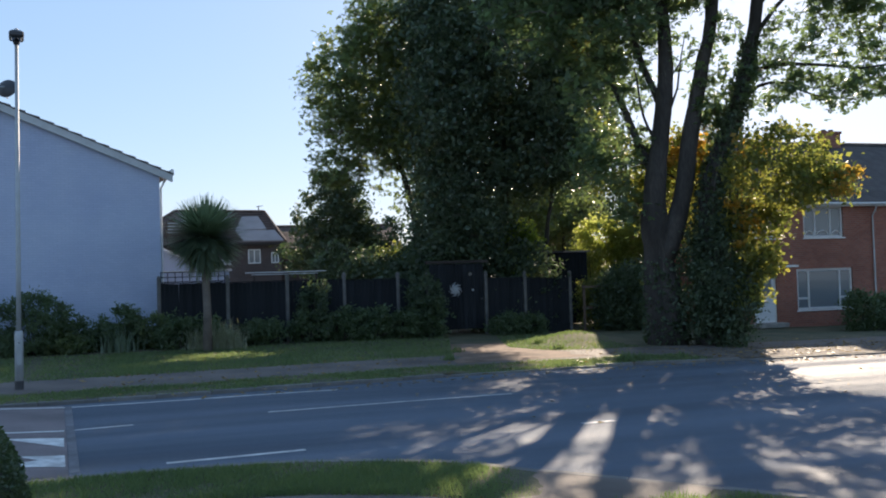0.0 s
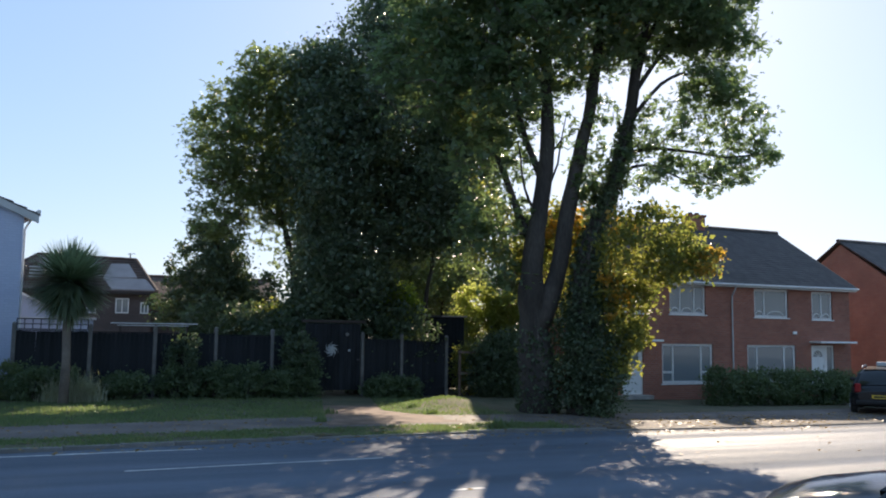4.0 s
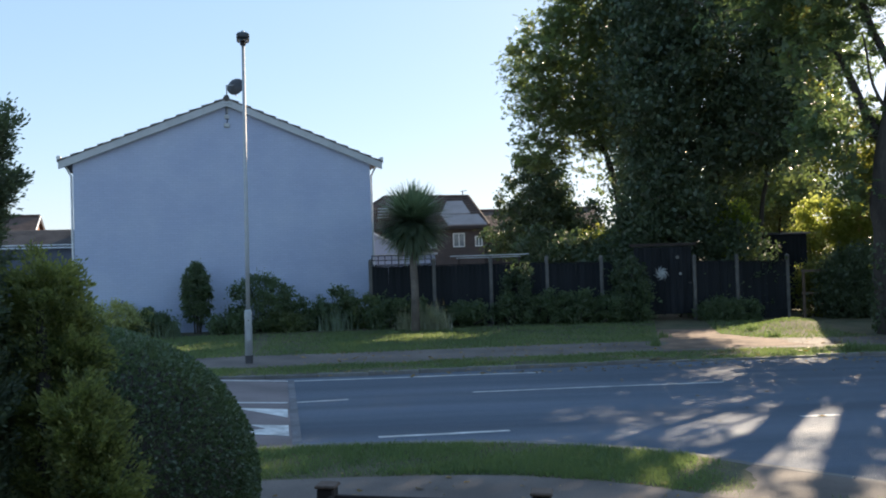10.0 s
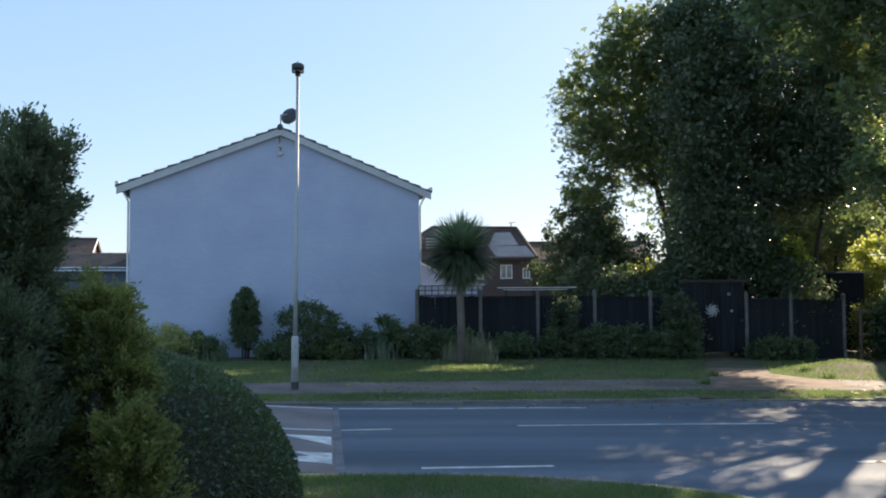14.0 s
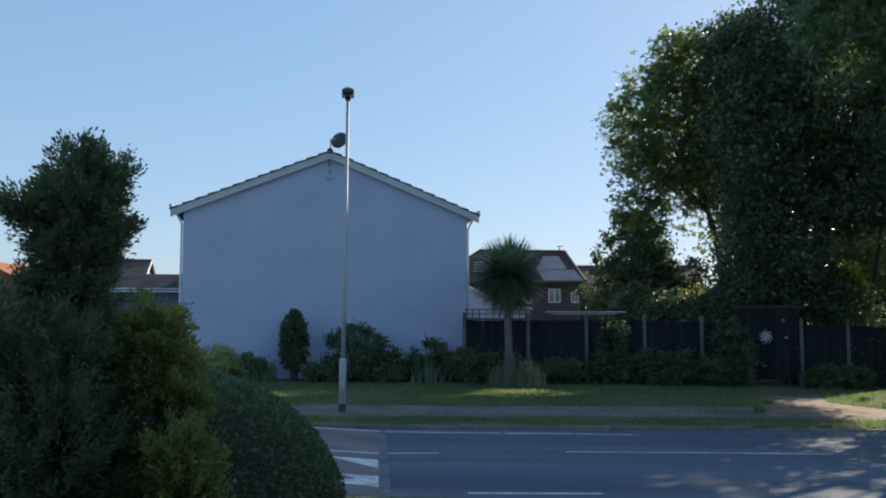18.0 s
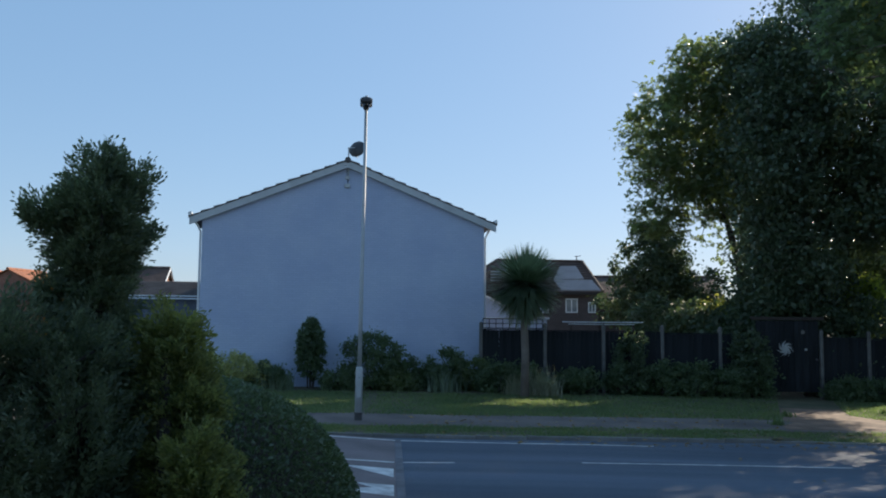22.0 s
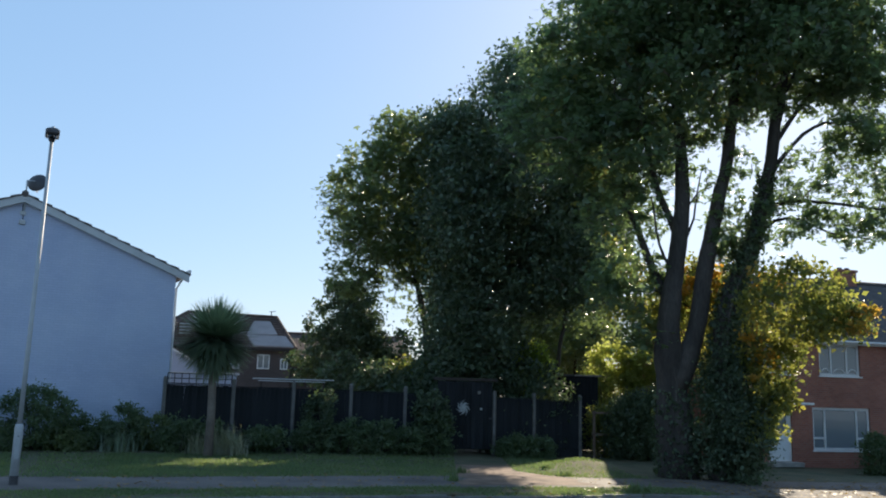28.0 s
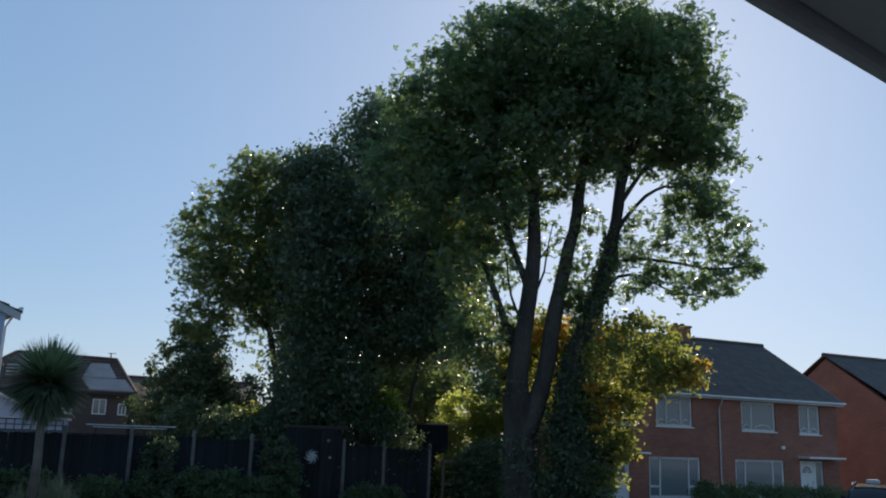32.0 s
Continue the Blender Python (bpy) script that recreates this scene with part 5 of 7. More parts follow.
def bush(name, label, blobs, mat_, seed, leaf=0.06, per=70, clump=0.22, shell=0.8, category="shrub", core=True, flat=0.8, group="", aspect=0.62, droop=0.1):
    """A shrub: short stems, a twiggy heart and many loose leaves."""
    rng = np.random.default_rng(seed)
    b0 = blobs[0]
    gz = ground_z(b0[0]) + UP - 0.02 - LAWN
    t = thing(name, label, category, Matrix.Translation((b0[0], b0[1], gz)), group)
    o = np.array([b0[0], b0[1], gz])
    st = Buf()
    for i in range(9):
        b = blobs[i % len(blobs)]
        e = np.array(b[:3]) - o + rng.normal(size=3) * np.array(b[3:6]) * 0.4
        s = np.array([(b[0] - o[0]) * 0.8 + rng.normal() * 0.06, (b[1] - o[1]) * 0.8 + rng.normal() * 0.06, -0.03])
        st.tube([s, (s + e) / 2 + rng.normal(size=3) * 0.04, e], [0.028, 0.02, 0.008], 5, False)
    part("stem_base", st, BARK, t, kind="stuff")
    pts = crown_points(rng, blobs, clump, per, shell, flat) - o
    pts = pts[pts[:, 2] > 0.0]
    part("foliage", quads("foliage", leaves_at(rng, pts, leaf, aspect=aspect, droop=droop), mat_), mat_, t, "many small loose leaves")
    return t


def grass_clump(name, label, at, count, length, mat_, seed, spread=0.25, width=0.02, arch=0.6, category="grass"):
    """Arching blades from one foot, each in three joined lengths."""
    rng = np.random.default_rng(seed)
    t = thing(name, label, category, Matrix.Translation(at))
    out = []
    for i in range(count):
        a = rng.random() * 2 * math.pi
        L = length * (0.6 + 0.6 * rng.random())
        lean = rng.random() ** 0.7 * arch
        p = np.array([rng.normal() * spread * 0.4, rng.normal() * spread * 0.4, 0.0])
        side = np.array([-math.sin(a), math.cos(a), 0]) * width
        tilt = lean * 0.5
        for k in range(3):
            d = np.array([math.cos(a) * math.sin(tilt), math.sin(a) * math.sin(tilt), math.cos(tilt)]) * L / 3
            q = p + d
            w0, w1 = side * (1 - k / 3.2), side * (1 - (k + 1) / 3.2)
            out.append(np.stack([p - w0, p + w0, q + w1, q - w1]))
            p = q
            tilt += lean
    part("leafage", quads("leafage", np.array(out), mat_), mat_, t, kind="stuff")
    return t


# shrubs along the white house and the fence
def wp(s, out, z=0.0):
    q = wm @ Vector((s, -out, 0))
    return q.x, q.y, ground_z(q.x) + UP - LAWN + z


x, y, z = wp(-1.05, 0.75)
bush("topiary_conifer", "clipped upright dark conifer against the pale wall", [(x, y, z + 1.0, 0.42, 0.42, 0.72, 130), (x, y, z + 1.45, 0.4, 0.4, 0.62, 120), (x, y, z + 1.85, 0.22, 0.22, 0.3, 30)], SHRUB, 21, leaf=0.06, per=60, clump=0.08)
x, y, z = wp(0.85, 0.9)
bush("round_shrub", "dark rounded evergreen shrub beside the pale wall", [(x, y, z + 0.8, 1.0, 0.8, 0.95, 110)], SHRUB, 22, leaf=0.075, per=80, clump=0.18)
x, y, z = wp(-3.6, 0.8)
bush("variegated_shrub", "pale variegated shrub by the house wall", [(x, y, z + 0.55, 0.8, 0.6, 0.6, 60), (x + 0.9, y + 0.45, z + 0.4, 0.5, 0.5, 0.45, 30)], PALE_SHRUB, 23, leaf=0.07, per=70, clump=0.16)
for i, (s, o_, r, h, m_) in enumerate(((-2.4, 0.9, 0.6, 0.7, SHRUB), (2.2, 1.0, 0.7, 0.95, SHRUB), (3.2, 0.9, 0.65, 1.15, SHRUB), (4.1, 1.1, 0.6, 1.0, OLIVE), (-0.2, 1.2, 0.55, 0.5, SHRUB), (-4.8, 1.0, 0.7, 0.9, PALE_SHRUB), (1.5, 1.35, 0.5, 0.6, OLIVE))):
    x, y, z = wp(s, o_)
    bush("border_shrub", "low loose shrub in the border by the pale wall" if m_ is SHRUB else "low olive-green shrub in the border", [(x, y, z + h * 0.5, r, r * 0.8, h * 0.55, 55), (x + 0.35, y + 0.1, z + h * 0.35, r * 0.6, r * 0.6, h * 0.4, 25)], m_, 30 + i, leaf=0.08, per=60, clump=0.16, group="border shrubs")
x, y, z = wp(3.0, 1.5)
grass_clump("iris_clump", "clump of tall strap leaves in the border", (x, y, z), 140, 0.75, CORDY, 41, 0.6, 0.022, 0.5, "plant")
x, y, z = wp(-1.9, 1.3)
grass_clump("iris_clump", "clump of tall strap leaves in the border", (x, y, z), 120, 0.6, CORDY, 42, 0.5, 0.02, 0.5, "plant")


def fp(s, out):
    q = FENCE_AT @ Vector((s, -out, 0))
    return q.x, q.y, ground_z(q.x) + UP - LAWN


for i, (s, o_, r, h) in enumerate(((-3.4, 0.8, 0.7, 0.9), (-2.6, 0.9, 0.7, 0.8), (-0.9, 0.7, 0.7, 0.75), (0.6, 0.6, 0.6, 0.9), (1.7, 0.6, 0.7, 0.95), (2.6, 0.65, 0.75, 1.0), (3.5, 0.6, 0.7, 0.8), (4.6, 0.5, 0.7, 1.2), (7.4, 0.6, 0.55, 0.6), (8.2, 0.6, 0.6, 0.6))):
    x, y, z = fp(s, o_)
    bush("border_shrub", "dark low shrub growing along the garden fence", [(x, y, z + h * 0.5, r, r * 0.7, h * 0.58, 55), (x - 0.3, y, z + h * 0.4, r * 0.6, r * 0.6, h * 0.45, 24)], SHRUB, 50 + i, leaf=0.08, per=60, clump=0.16, group="fence shrubs")
x, y, z = fp(0.9, 0.45)
bush("climbing_shrub", "taller green shrub against the fence boards", [(x, y, z + 1.1, 0.55, 0.4, 0.75, 45), (x, y, z + 0.5, 0.5, 0.4, 0.5, 25)], IVY, 61, leaf=0.08, per=60, clump=0.16)
x, y, z = fp(4.45, 0.4)
bush("climbing_shrub", "dark ivy-like shrub covering the fence by the gate", [(x, y, z + 1.2, 0.6, 0.35, 0.9, 60), (x, y, z + 0.5, 0.6, 0.4, 0.6, 30)], IVY, 62, leaf=0.09, per=60, clump=0.18)
x, y, z = fp(-2.1, 1.6)
grass_clump("pampas_clump", "dry straw-coloured ornamental grass clump", (x, y, z), 520, 0.85, PAMPAS, 43, 0.55, 0.012, 0.8)
grass_clump("pampas_clump", "dry straw-coloured ornamental grass clump", (x - 0.7, y - 0.1, z), 380, 0.75, PAMPAS, 44, 0.5, 0.012, 0.8)


def cordyline():
    at = (-6.62, 24.62, 0.246)
    t = thing("cordyline_palm", "cordyline palm with a ball of sword leaves on one trunk", "tree", Matrix.Translation(at))
    part("trunk", Buf().tube([(0, 0, -0.3), (0.02, 0, 1.0), (-0.02, 0, 2.2), (0.0, 0, 3.05)], [0.14, 0.115, 0.11, 0.13], 12), TWIG, t, "single ringed trunk", True)
    rng = np.random.default_rng(8)
    out = []
    for i in range(2200):
        d = rng.normal(size=3)
        d[2] = d[2] * 0.8 + 0.16
        d /= np.linalg.norm(d)
        side = np.cross(d, (0.05, 0.03, 1.0))
        side /= np.linalg.norm(side) + 1e-6
        side *= 0.03
        L = 1.12 * (0.82 + 0.3 * rng.random())
        p = np.array([0, 0, 3.05]) + d * 0.1
        for k in range(3):
            q = p + d * L / 3
            w0, w1 = side * (0.8, 1.0, 0.75)[k], side * (1.0, 0.75, 0.1)[k]
            out.append(np.stack([p - w0, p + w0, q + w1, q - w1]))
            p = q
            d = d + np.array([0, 0, -0.12 if d[2] < 0.75 else -0.04])
            d /= np.linalg.norm(d)
    part("crown", quads("crown", np.array(out), CORDY), CORDY, t, "spiky ball of narrow grey-green leaves")


cordyline()


# ------------------------------------------------------------------ behind the fence
def gable_house(name, label, m, w, deep, eave, ridge, wall_mat, roof_mat, group=""):
    """A simple far house, ridge along x, with its eaves towards the road."""
    h = thing(name, label, "house", m, group)
    part("front_wall", Buf().box((-w / 2, 0, -0.5), (w / 2, 0.25, eave)), wall_mat, h)
    part("back_wall", Buf().box((-w / 2, deep - 0.25, -0.5), (w / 2, deep, eave)), wall_mat, h)
    for x in (-w / 2, w / 2 - 0.25):
        vs = [(x + d, y, z) for d in (0, 0.25) for y, z in ((0.25, -0.5), (deep - 0.25, -0.5), (deep - 0.25, eave), (deep / 2, ridge - 0.1), (0.25, eave))]
        part("gable_wall", Buf().add(vs, [(0, 1, 2, 3, 4), (9, 8, 7, 6, 5)] + [(i, i + 5, (i + 1) % 5 + 5, (i + 1) % 5) for i in range(5)]), wall_mat, h)
    roof_slab(h, "roof_front", -w / 2 - 0.2, w / 2 + 0.2, ridge, eave - 0.05, deep / 2, -0.35, roof_mat, 12)
    roof_slab(h, "roof_back", -w / 2 - 0.2, w / 2 + 0.2, ridge, eave - 0.05, deep / 2, deep + 0.35, roof_mat, 12)
    part("ridge_tiles", Buf().tube([(-w / 2 - 0.2, deep / 2, ridge), (w / 2 + 0.2, deep / 2, ridge)], [0.12, 0.12], 8), roof_mat, h)
    part("fascia", Buf().box((-w / 2 - 0.2, -0.36, eave - 0.2), (w / 2 + 0.2, -0.33, eave - 0.04)), roof_mat, h)
    return h


def far_window(h, x, z, w=0.8, hh=1.0, y=0.0):
    f = part("window", bar_frame(x, x + w, z, z + hh, 0.06, y - 0.03, y + 0.03), WHITE, h, "white-framed window")
    part("pane", Buf().box((x + 0.06, y - 0.012, z + 0.06), (x + w - 0.06, y - 0.004, z + hh - 0.06)), GLASS, f)
    part("mullion", Buf().box((x + w / 2 - 0.025, y - 0.025, z + 0.06), (x + w / 2 + 0.025, y + 0.0, z + hh - 0.06)), WHITE, f)


def rear_house():
    """Hipped house behind the gardens, one lighter area on the roof slope."""
    h = thing("rear_house", "brown brick house with a hipped roof, paler on part of its front slope", "house", pose(-12.2, 47.5, 0, 0, 0, 14))
    part("front_wall", Buf().box((-4.6, 0, -0.3), (3.55, 0.25, 4.2)), BRICK_DARK, h)
    part("back_wall", Buf().box((-4.6, 6.25, -0.3), (3.55, 6.5, 4.2)), BRICK_DARK, h)
    for x in (-4.6, 3.3):
        part("side_wall", Buf().box((x, 0.25, -0.3), (x + 0.25, 6.25, 4.2)), BRICK_DARK, h)
    e = [(-4.9, -0.3, 4.17), (3.8, -0.3, 4.17), (3.8, 6.8, 4.17), (-4.9, 6.8, 4.17), (-2.25, 3.0, 6.2), (2.82, 3.0, 6.1)]
    lower = [(x, y, z - 0.12) for x, y, z in e]
    slopes = (("roof_front", (0, 1, 5, 4)), ("roof_back", (2, 3, 4, 5)), ("roof_hip", (1, 2, 5)), ("roof_hip", (3, 0, 4)))
    for name, ids in slopes:
        n = len(ids)
        part(name, Buf().add([e[i] for i in ids] + [lower[i] for i in ids], [tuple(range(n)), tuple(range(2 * n - 1, n - 1, -1))] + [(q, q + n, (q + 1) % n + n, (q + 1) % n) for q in range(n)]), TILE_BROWN, h)
    slope = (6.15 - 4.17) / 3.3
    for row in range(1, 13):
        y = -0.3 + 0.265 * row
        z = 4.17 + slope * (y + 0.3)
        x0, x1 = -4.9 + 2.65 * row / 12.5, 3.8 - 0.98 * row / 12.5
        part("tile_course", Buf().box((x0, y - 0.02, z - 0.015), (x1, y + 0.02, z + 0.02)), TILE_BROWN, h)
    for a, b in ((4, 5), (1, 5), (0, 4)):
        part("ridge_tiles", Buf().tube([e[a], e[b]], [0.1, 0.1], 8), TILE_BROWN, h)
    for outline in ([(1.09, 0.84), (1.49, 2.31), (2.42, 2.33), (2.82, 0.98)], [(1.5, -0.22), (1.1, 0.82), (3.26, 0.82), (3.7, -0.24)]):
        top = [(x, y, 4.215 + slope * (y + 0.3)) for x, y in outline]
        part("roof_panel", Buf().add(top + [(x, y, z - 0.06) for x, y, z in top], [(0, 1, 2, 3), (7, 6, 5, 4)] + [(q, q + 4, (q + 1) % 4 + 4, (q + 1) % 4) for q in range(4)]), PANELGREY, h, "paler area laid on the roof slope")
    part("fascia", Buf().box((-4.9, -0.34, 3.98), (3.8, -0.3, 4.14), 0.006), DARK_WOOD, h)
    far_window(h, 1.74, 2.98, 0.68, 0.8)
    far_window(h, 0.15, 2.95, 0.65, 0.3)
    far_window(h, 3.0, 2.98, 0.42, 0.6)
    # small dormer with a slatted vent in the front slope
    dm = part("dormer", Buf().prism([(-2.62, 4.6), (-1.76, 4.6), (-1.76, 5.35), (-2.19, 5.62), (-2.62, 5.35)], 0.35, 2.4), TILE_BROWN, h, "small tile-hung dormer")
    for q in range(4):
        part("slat", Buf().box((-2.52, 0.3, 4.78 + 0.17 * q), (-1.86, 0.35, 4.84 + 0.17 * q), 0.005), GREY_PVC, dm)
    part("aerial", Buf().tube([(2.5, 3.0, 6.1), (2.5, 3.0, 6.45)], [0.03, 0.03], 6).tube([(2.35, 3.0, 6.4), (2.75, 3.0, 6.45)], [0.02, 0.02], 6), DARK_METAL, h, "short aerial stub")


rear_house()
wing = gable_house("rear_house_wing", "lower tiled wing of the brown brick house", pose(-6.1, 51.6, 0.2, 0, 0, 14), 7.6, 6.0, 3.75, 5.12, BRICK_DARK, TILE_BROWN)
far_window(wing, -2.0, 2.1, 0.7, 0.9)


def conservatory():
    c = thing("conservatory", "pale lean-to conservatory with a white sloping roof edge", "conservatory", pose(-9.4, 31.7, 0.25, 0, 0, 20))
    part("end_wall", Buf().prism([(-1.4, 0), (1.7, 0), (1.7, 2.2), (0.62, 2.32), (-1.4, 3.42)], 0, 0.08), RENDER, c, "pale rendered end wall")
    part("roof", Buf().add([(-1.5, -0.1, 3.48), (0.75, -0.1, 2.3), (0.75, 3, 2.3), (-1.5, 3, 3.48), (-1.5, -0.1, 3.54), (0.75, -0.1, 2.36), (0.75, 3, 2.36), (-1.5, 3, 3.54)], [(3, 2, 1, 0), (4, 5, 6, 7), (0, 1, 5, 4), (1, 2, 6, 5), (2, 3, 7, 6), (3, 0, 4, 7)]), PANELGREY, c, "pale sloping roof")
    part("verge_board", Buf().add([(-1.5, -0.13, 3.45), (0.78, -0.13, 2.26), (0.78, -0.13, 2.33), (-1.5, -0.13, 3.53), (-1.5, -0.1, 3.45), (0.78, -0.1, 2.26), (0.78, -0.1, 2.33), (-1.5, -0.1, 3.53)], [(0, 1, 2, 3), (7, 6, 5, 4), (0, 4, 5, 1), (1, 5, 6, 2), (2, 6, 7, 3), (3, 7, 4, 0)]), SOFFIT, c, "white verge board")
    part("side_roof", Buf().box((0.3, -0.1, 2.22), (1.78, 2.4, 2.27), 0.008), PANELGREY, c, "low flat side roof")
    part("gutter", Buf().tube([(-1.5, -0.16, 2.2), (1.78, -0.16, 2.2)], [0.03, 0.03], 8), GREY_PVC, c)


conservatory()


def pergola():
    p = thing("garden_canopy", "thin pale canopy rails above the fence", "canopy", pose(-5.3, 29.7, 0, 0, 0, 12))
    part("front_rail", Buf().tube([(-1.3, 0, 2.305), (0.1, 0, 2.30), (1.45, 0, 2.305)], [0.018] * 3, 8), GREY_PVC, p)
    part("front_rail", Buf().tube([(-1.1, -0.02, 2.235), (0.1, -0.02, 2.23), (1.15, -0.02, 2.235)], [0.014] * 3, 8), GREY_PVC, p)
    for x in (-1.0, 1.1):
        part("post", Buf().box((x - 0.03, -0.03, 0.0), (x + 0.03, 0.03, 2.23), 0.005), DARK_WOOD, p)


pergola()


def shed():
    s = thing("garden_shed", "dark flat-roofed timber shed behind the fence", "shed", pose(4.88, 34.0, ground_z(4.9) + UP, 0, 0, 8))
    part("front_wall", Buf().box((-1.07, 0, 0), (1.07, 0.04, 2.79)), FENCE, s)
    part("side_wall", Buf().box((-1.07, 0.04, 0), (-1.03, 2.0, 2.78)), FENCE, s)
    part("side_wall", Buf().box((1.03, 0.04, 0), (1.07, 2.0, 2.78)), FENCE, s)
    part("back_wall", Buf().box((-1.03, 1.96, 0), (1.03, 2.0, 2.78)), FENCE, s)
    part("roof", Buf().box((-1.17, -0.1, 2.8), (1.17, 2.1, 2.86), 0.01), DARK_METAL, s)
    part("roof_edge", Buf().box((0.1, -0.115, 2.81), (1.17, -0.1, 2.86)), PANELGREY, s, "pale edge strip")


shed()


def rail_fence():
    r = thing("rail_fence", "low weathered rail fence among the brambles", "fence", pose(5.75, 31.2, ground_z(5.6) + UP, 0, 0, 12))
    for x in (-0.5, 0.5, 1.5):
        part("post", Buf().box((x - 0.04, -0.04, -0.1), (x + 0.04, 0.04, 1.55), 0.006), POSTWOOD, r)
    for z in (0.7, 1.45):
        part("rail", Buf().box((-0.6, -0.07, z), (1.6, -0.04, z + 0.08), 0.005), POSTWOOD, r)


rail_fence()
for n_, l_, b_, m_, sd, lf in (("dark_hedge", "dark overgrown hedge beside the maple trunks", [(7.4, 31.6, 0.95, 1.0, 1.0, 1.25, 190), (6.7, 31.4, 0.9, 0.9, 0.9, 1.25, 170), (7.0, 31.2, 0.5, 1.3, 0.9, 0.7, 80)], IVY, 71, 0.09),
                               ("ivy_bush", "tall ivy-clad bush round the foot of the maple", [(7.53, 22.97, 1.60, 0.56, 0.65, 1.80, 90), (7.81, 22.79, 0.90, 0.51, 0.56, 1.10, 48), (7.16, 23.25, 1.00, 0.65, 0.65, 1.30, 48), (8.09, 22.79, 1.90, 0.33, 0.37, 0.70, 20), (7.02, 23.53, 2.40, 0.37, 0.37, 0.70, 20), (7.91, 23.06, 3.60, 0.47, 0.47, 1.00, 24), (8.11, 23.58, 5.20, 0.33, 0.33, 1.00, 21), (8.32, 23.53, 6.50, 0.28, 0.28, 0.80, 13)], IVY, 72, 0.09),
                               # sun on this hedge and the next shrub is put into the leaf colours
                               ("sunlit_hedge", "hedge beyond the gardens, leaves yellowed and lightened to look sunlit", [(6.95, 36.0, 2.5, 1.25, 0.25, 1.65, 150), (7.9, 35.8, 2.3, 0.8, 0.2, 1.6, 90), (7.1, 36.0, 1.0, 1.5, 0.3, 1.0, 50)], LIME, 73, 0.12),
                               ("lit_shrub", "green garden shrub behind the fence, leaves lightened to look sunlit", [(2.2, 32.3, 3.4, 0.5, 0.35, 0.28, 16), (2.95, 32.4, 3.6, 0.6, 0.4, 0.32, 24), (3.5, 32.5, 3.2, 0.35, 0.3, 0.28, 10), (2.9, 32.5, 2.1, 0.6, 0.35, 1.1, 24)], BRIGHT, 74, 0.13),
                               ("tall_hedge", "tall dark garden hedge behind the fence", [(-1.0, 30.8, 1.4, 1.3, 0.8, 1.35, 110), (0.6, 30.9, 1.8, 1.3, 0.8, 1.8, 120), (1.8, 31.2, 1.5, 1.2, 0.8, 1.5, 100), (3.2, 31.3, 1.6, 1.1, 0.7, 1.5, 90), (-2.4, 31.5, 1.5, 1.2, 0.8, 1.5, 90), (-3.6, 32.5, 1.6, 1.2, 0.8, 1.7, 90)], IVY, 75, 0.13),
                               # turning-leaf yellow stands in for sun on this shrub's top
                               ("sunlit_shrub", "shrub top above the fence, given yellow leaves to look sunlit", [(-1.5, 33.0, 2.5, 0.75, 0.3, 0.6, 40), (-1.4, 33.0, 1.3, 0.8, 0.4, 1.2, 40)], GOLD, 78, 0.12),
                               ("bramble", "tangled green and yellow brambles behind the rail", [(5.8, 31.9, 0.8, 0.7, 0.5, 0.9, 50), (6.3, 34.9, 1.6, 0.6, 0.5, 1.3, 40)], GOLD, 76, 0.09)):
    bush(n_, l_, b_, m_, sd, leaf=lf, per=70, clump=0.3, shell=0.7)


def front_hedge():
    pts = [((14.4 + 1.07 * k, 29.2 + 0.31 * k), 0.62) for k in range(7)]
    bush("front_hedge", "dark clipped front-garden hedge before the brick house", [(x, y, ground_z(x) + UP + 0.52, 0.75, 0.45, 0.68, 70) for (x, y), _ in pts], SHRUB, 77, leaf=0.08, per=70, clump=0.2, category="hedge")


front_hedge()
garage = thing("garage", "low blue-grey garage with a shallow dark roof and pale double fascia", "garage", pose(-22.0, 28.6, 0.0, 0, 0, 29))
part("front_wall", Buf().box((-3, 0, 0), (1.4, 0.2, 3.1)), GARAGEBLUE, garage)
for x_ in (-3, 1.2):
    part("side_wall", Buf().box((x_, 0.2, 0), (x_ + 0.2, 5, 3.1)), GARAGEBLUE, garage)
part("back_wall", Buf().box((-2.8, 4.8, 0), (1.2, 5.0, 3.1)), GARAGEBLUE, garage)
roof_slab(garage, "roof", -3.15, 1.45, 3.86, 3.24, 0.8, -0.25, TILE, 10)
roof_slab(garage, "roof", -3.15, 1.45, 3.86, 3.24, 0.8, 5.3, TILE, 14)
part("fascia", Buf().box((-3.15, -0.29, 3.2), (1.45, -0.26, 3.25), 0.006), SOFFIT, garage, "pale upper fascia strip")
part("gutter", Buf().tube([(-3.15, -0.29, 3.12), (1.45, -0.29, 3.12)], [0.035, 0.035], 8), SOFFIT, garage)
end_house = gable_house("far_house", "brown-roofed house with a sunlit orange gable end", pose(-40.1, 46.1, 0.0, 0, 0, 28), 5.0, 5, 4.4, 6.05, BRICK_ORANGE, TILE_BROWN, "far houses")
for y_ in (-0.35, 5.35):
    part("verge_board", Buf().tube([(2.72, y_, 4.3), (2.72, 2.5, 6.0)], [0.06, 0.06], 4), SOFFIT, end_house, "pale verge board")
bush("autumn_shrub", "yellowing shrub before the far houses", [(-45.7, 46.0, 4.8, 1.3, 0.8, 0.5, 40), (-45.7, 46.4, 2.5, 1.4, 0.9, 2.4, 50)], ORANGE, 79, leaf=0.16, per=50, clump=0.35, shell=0.7)
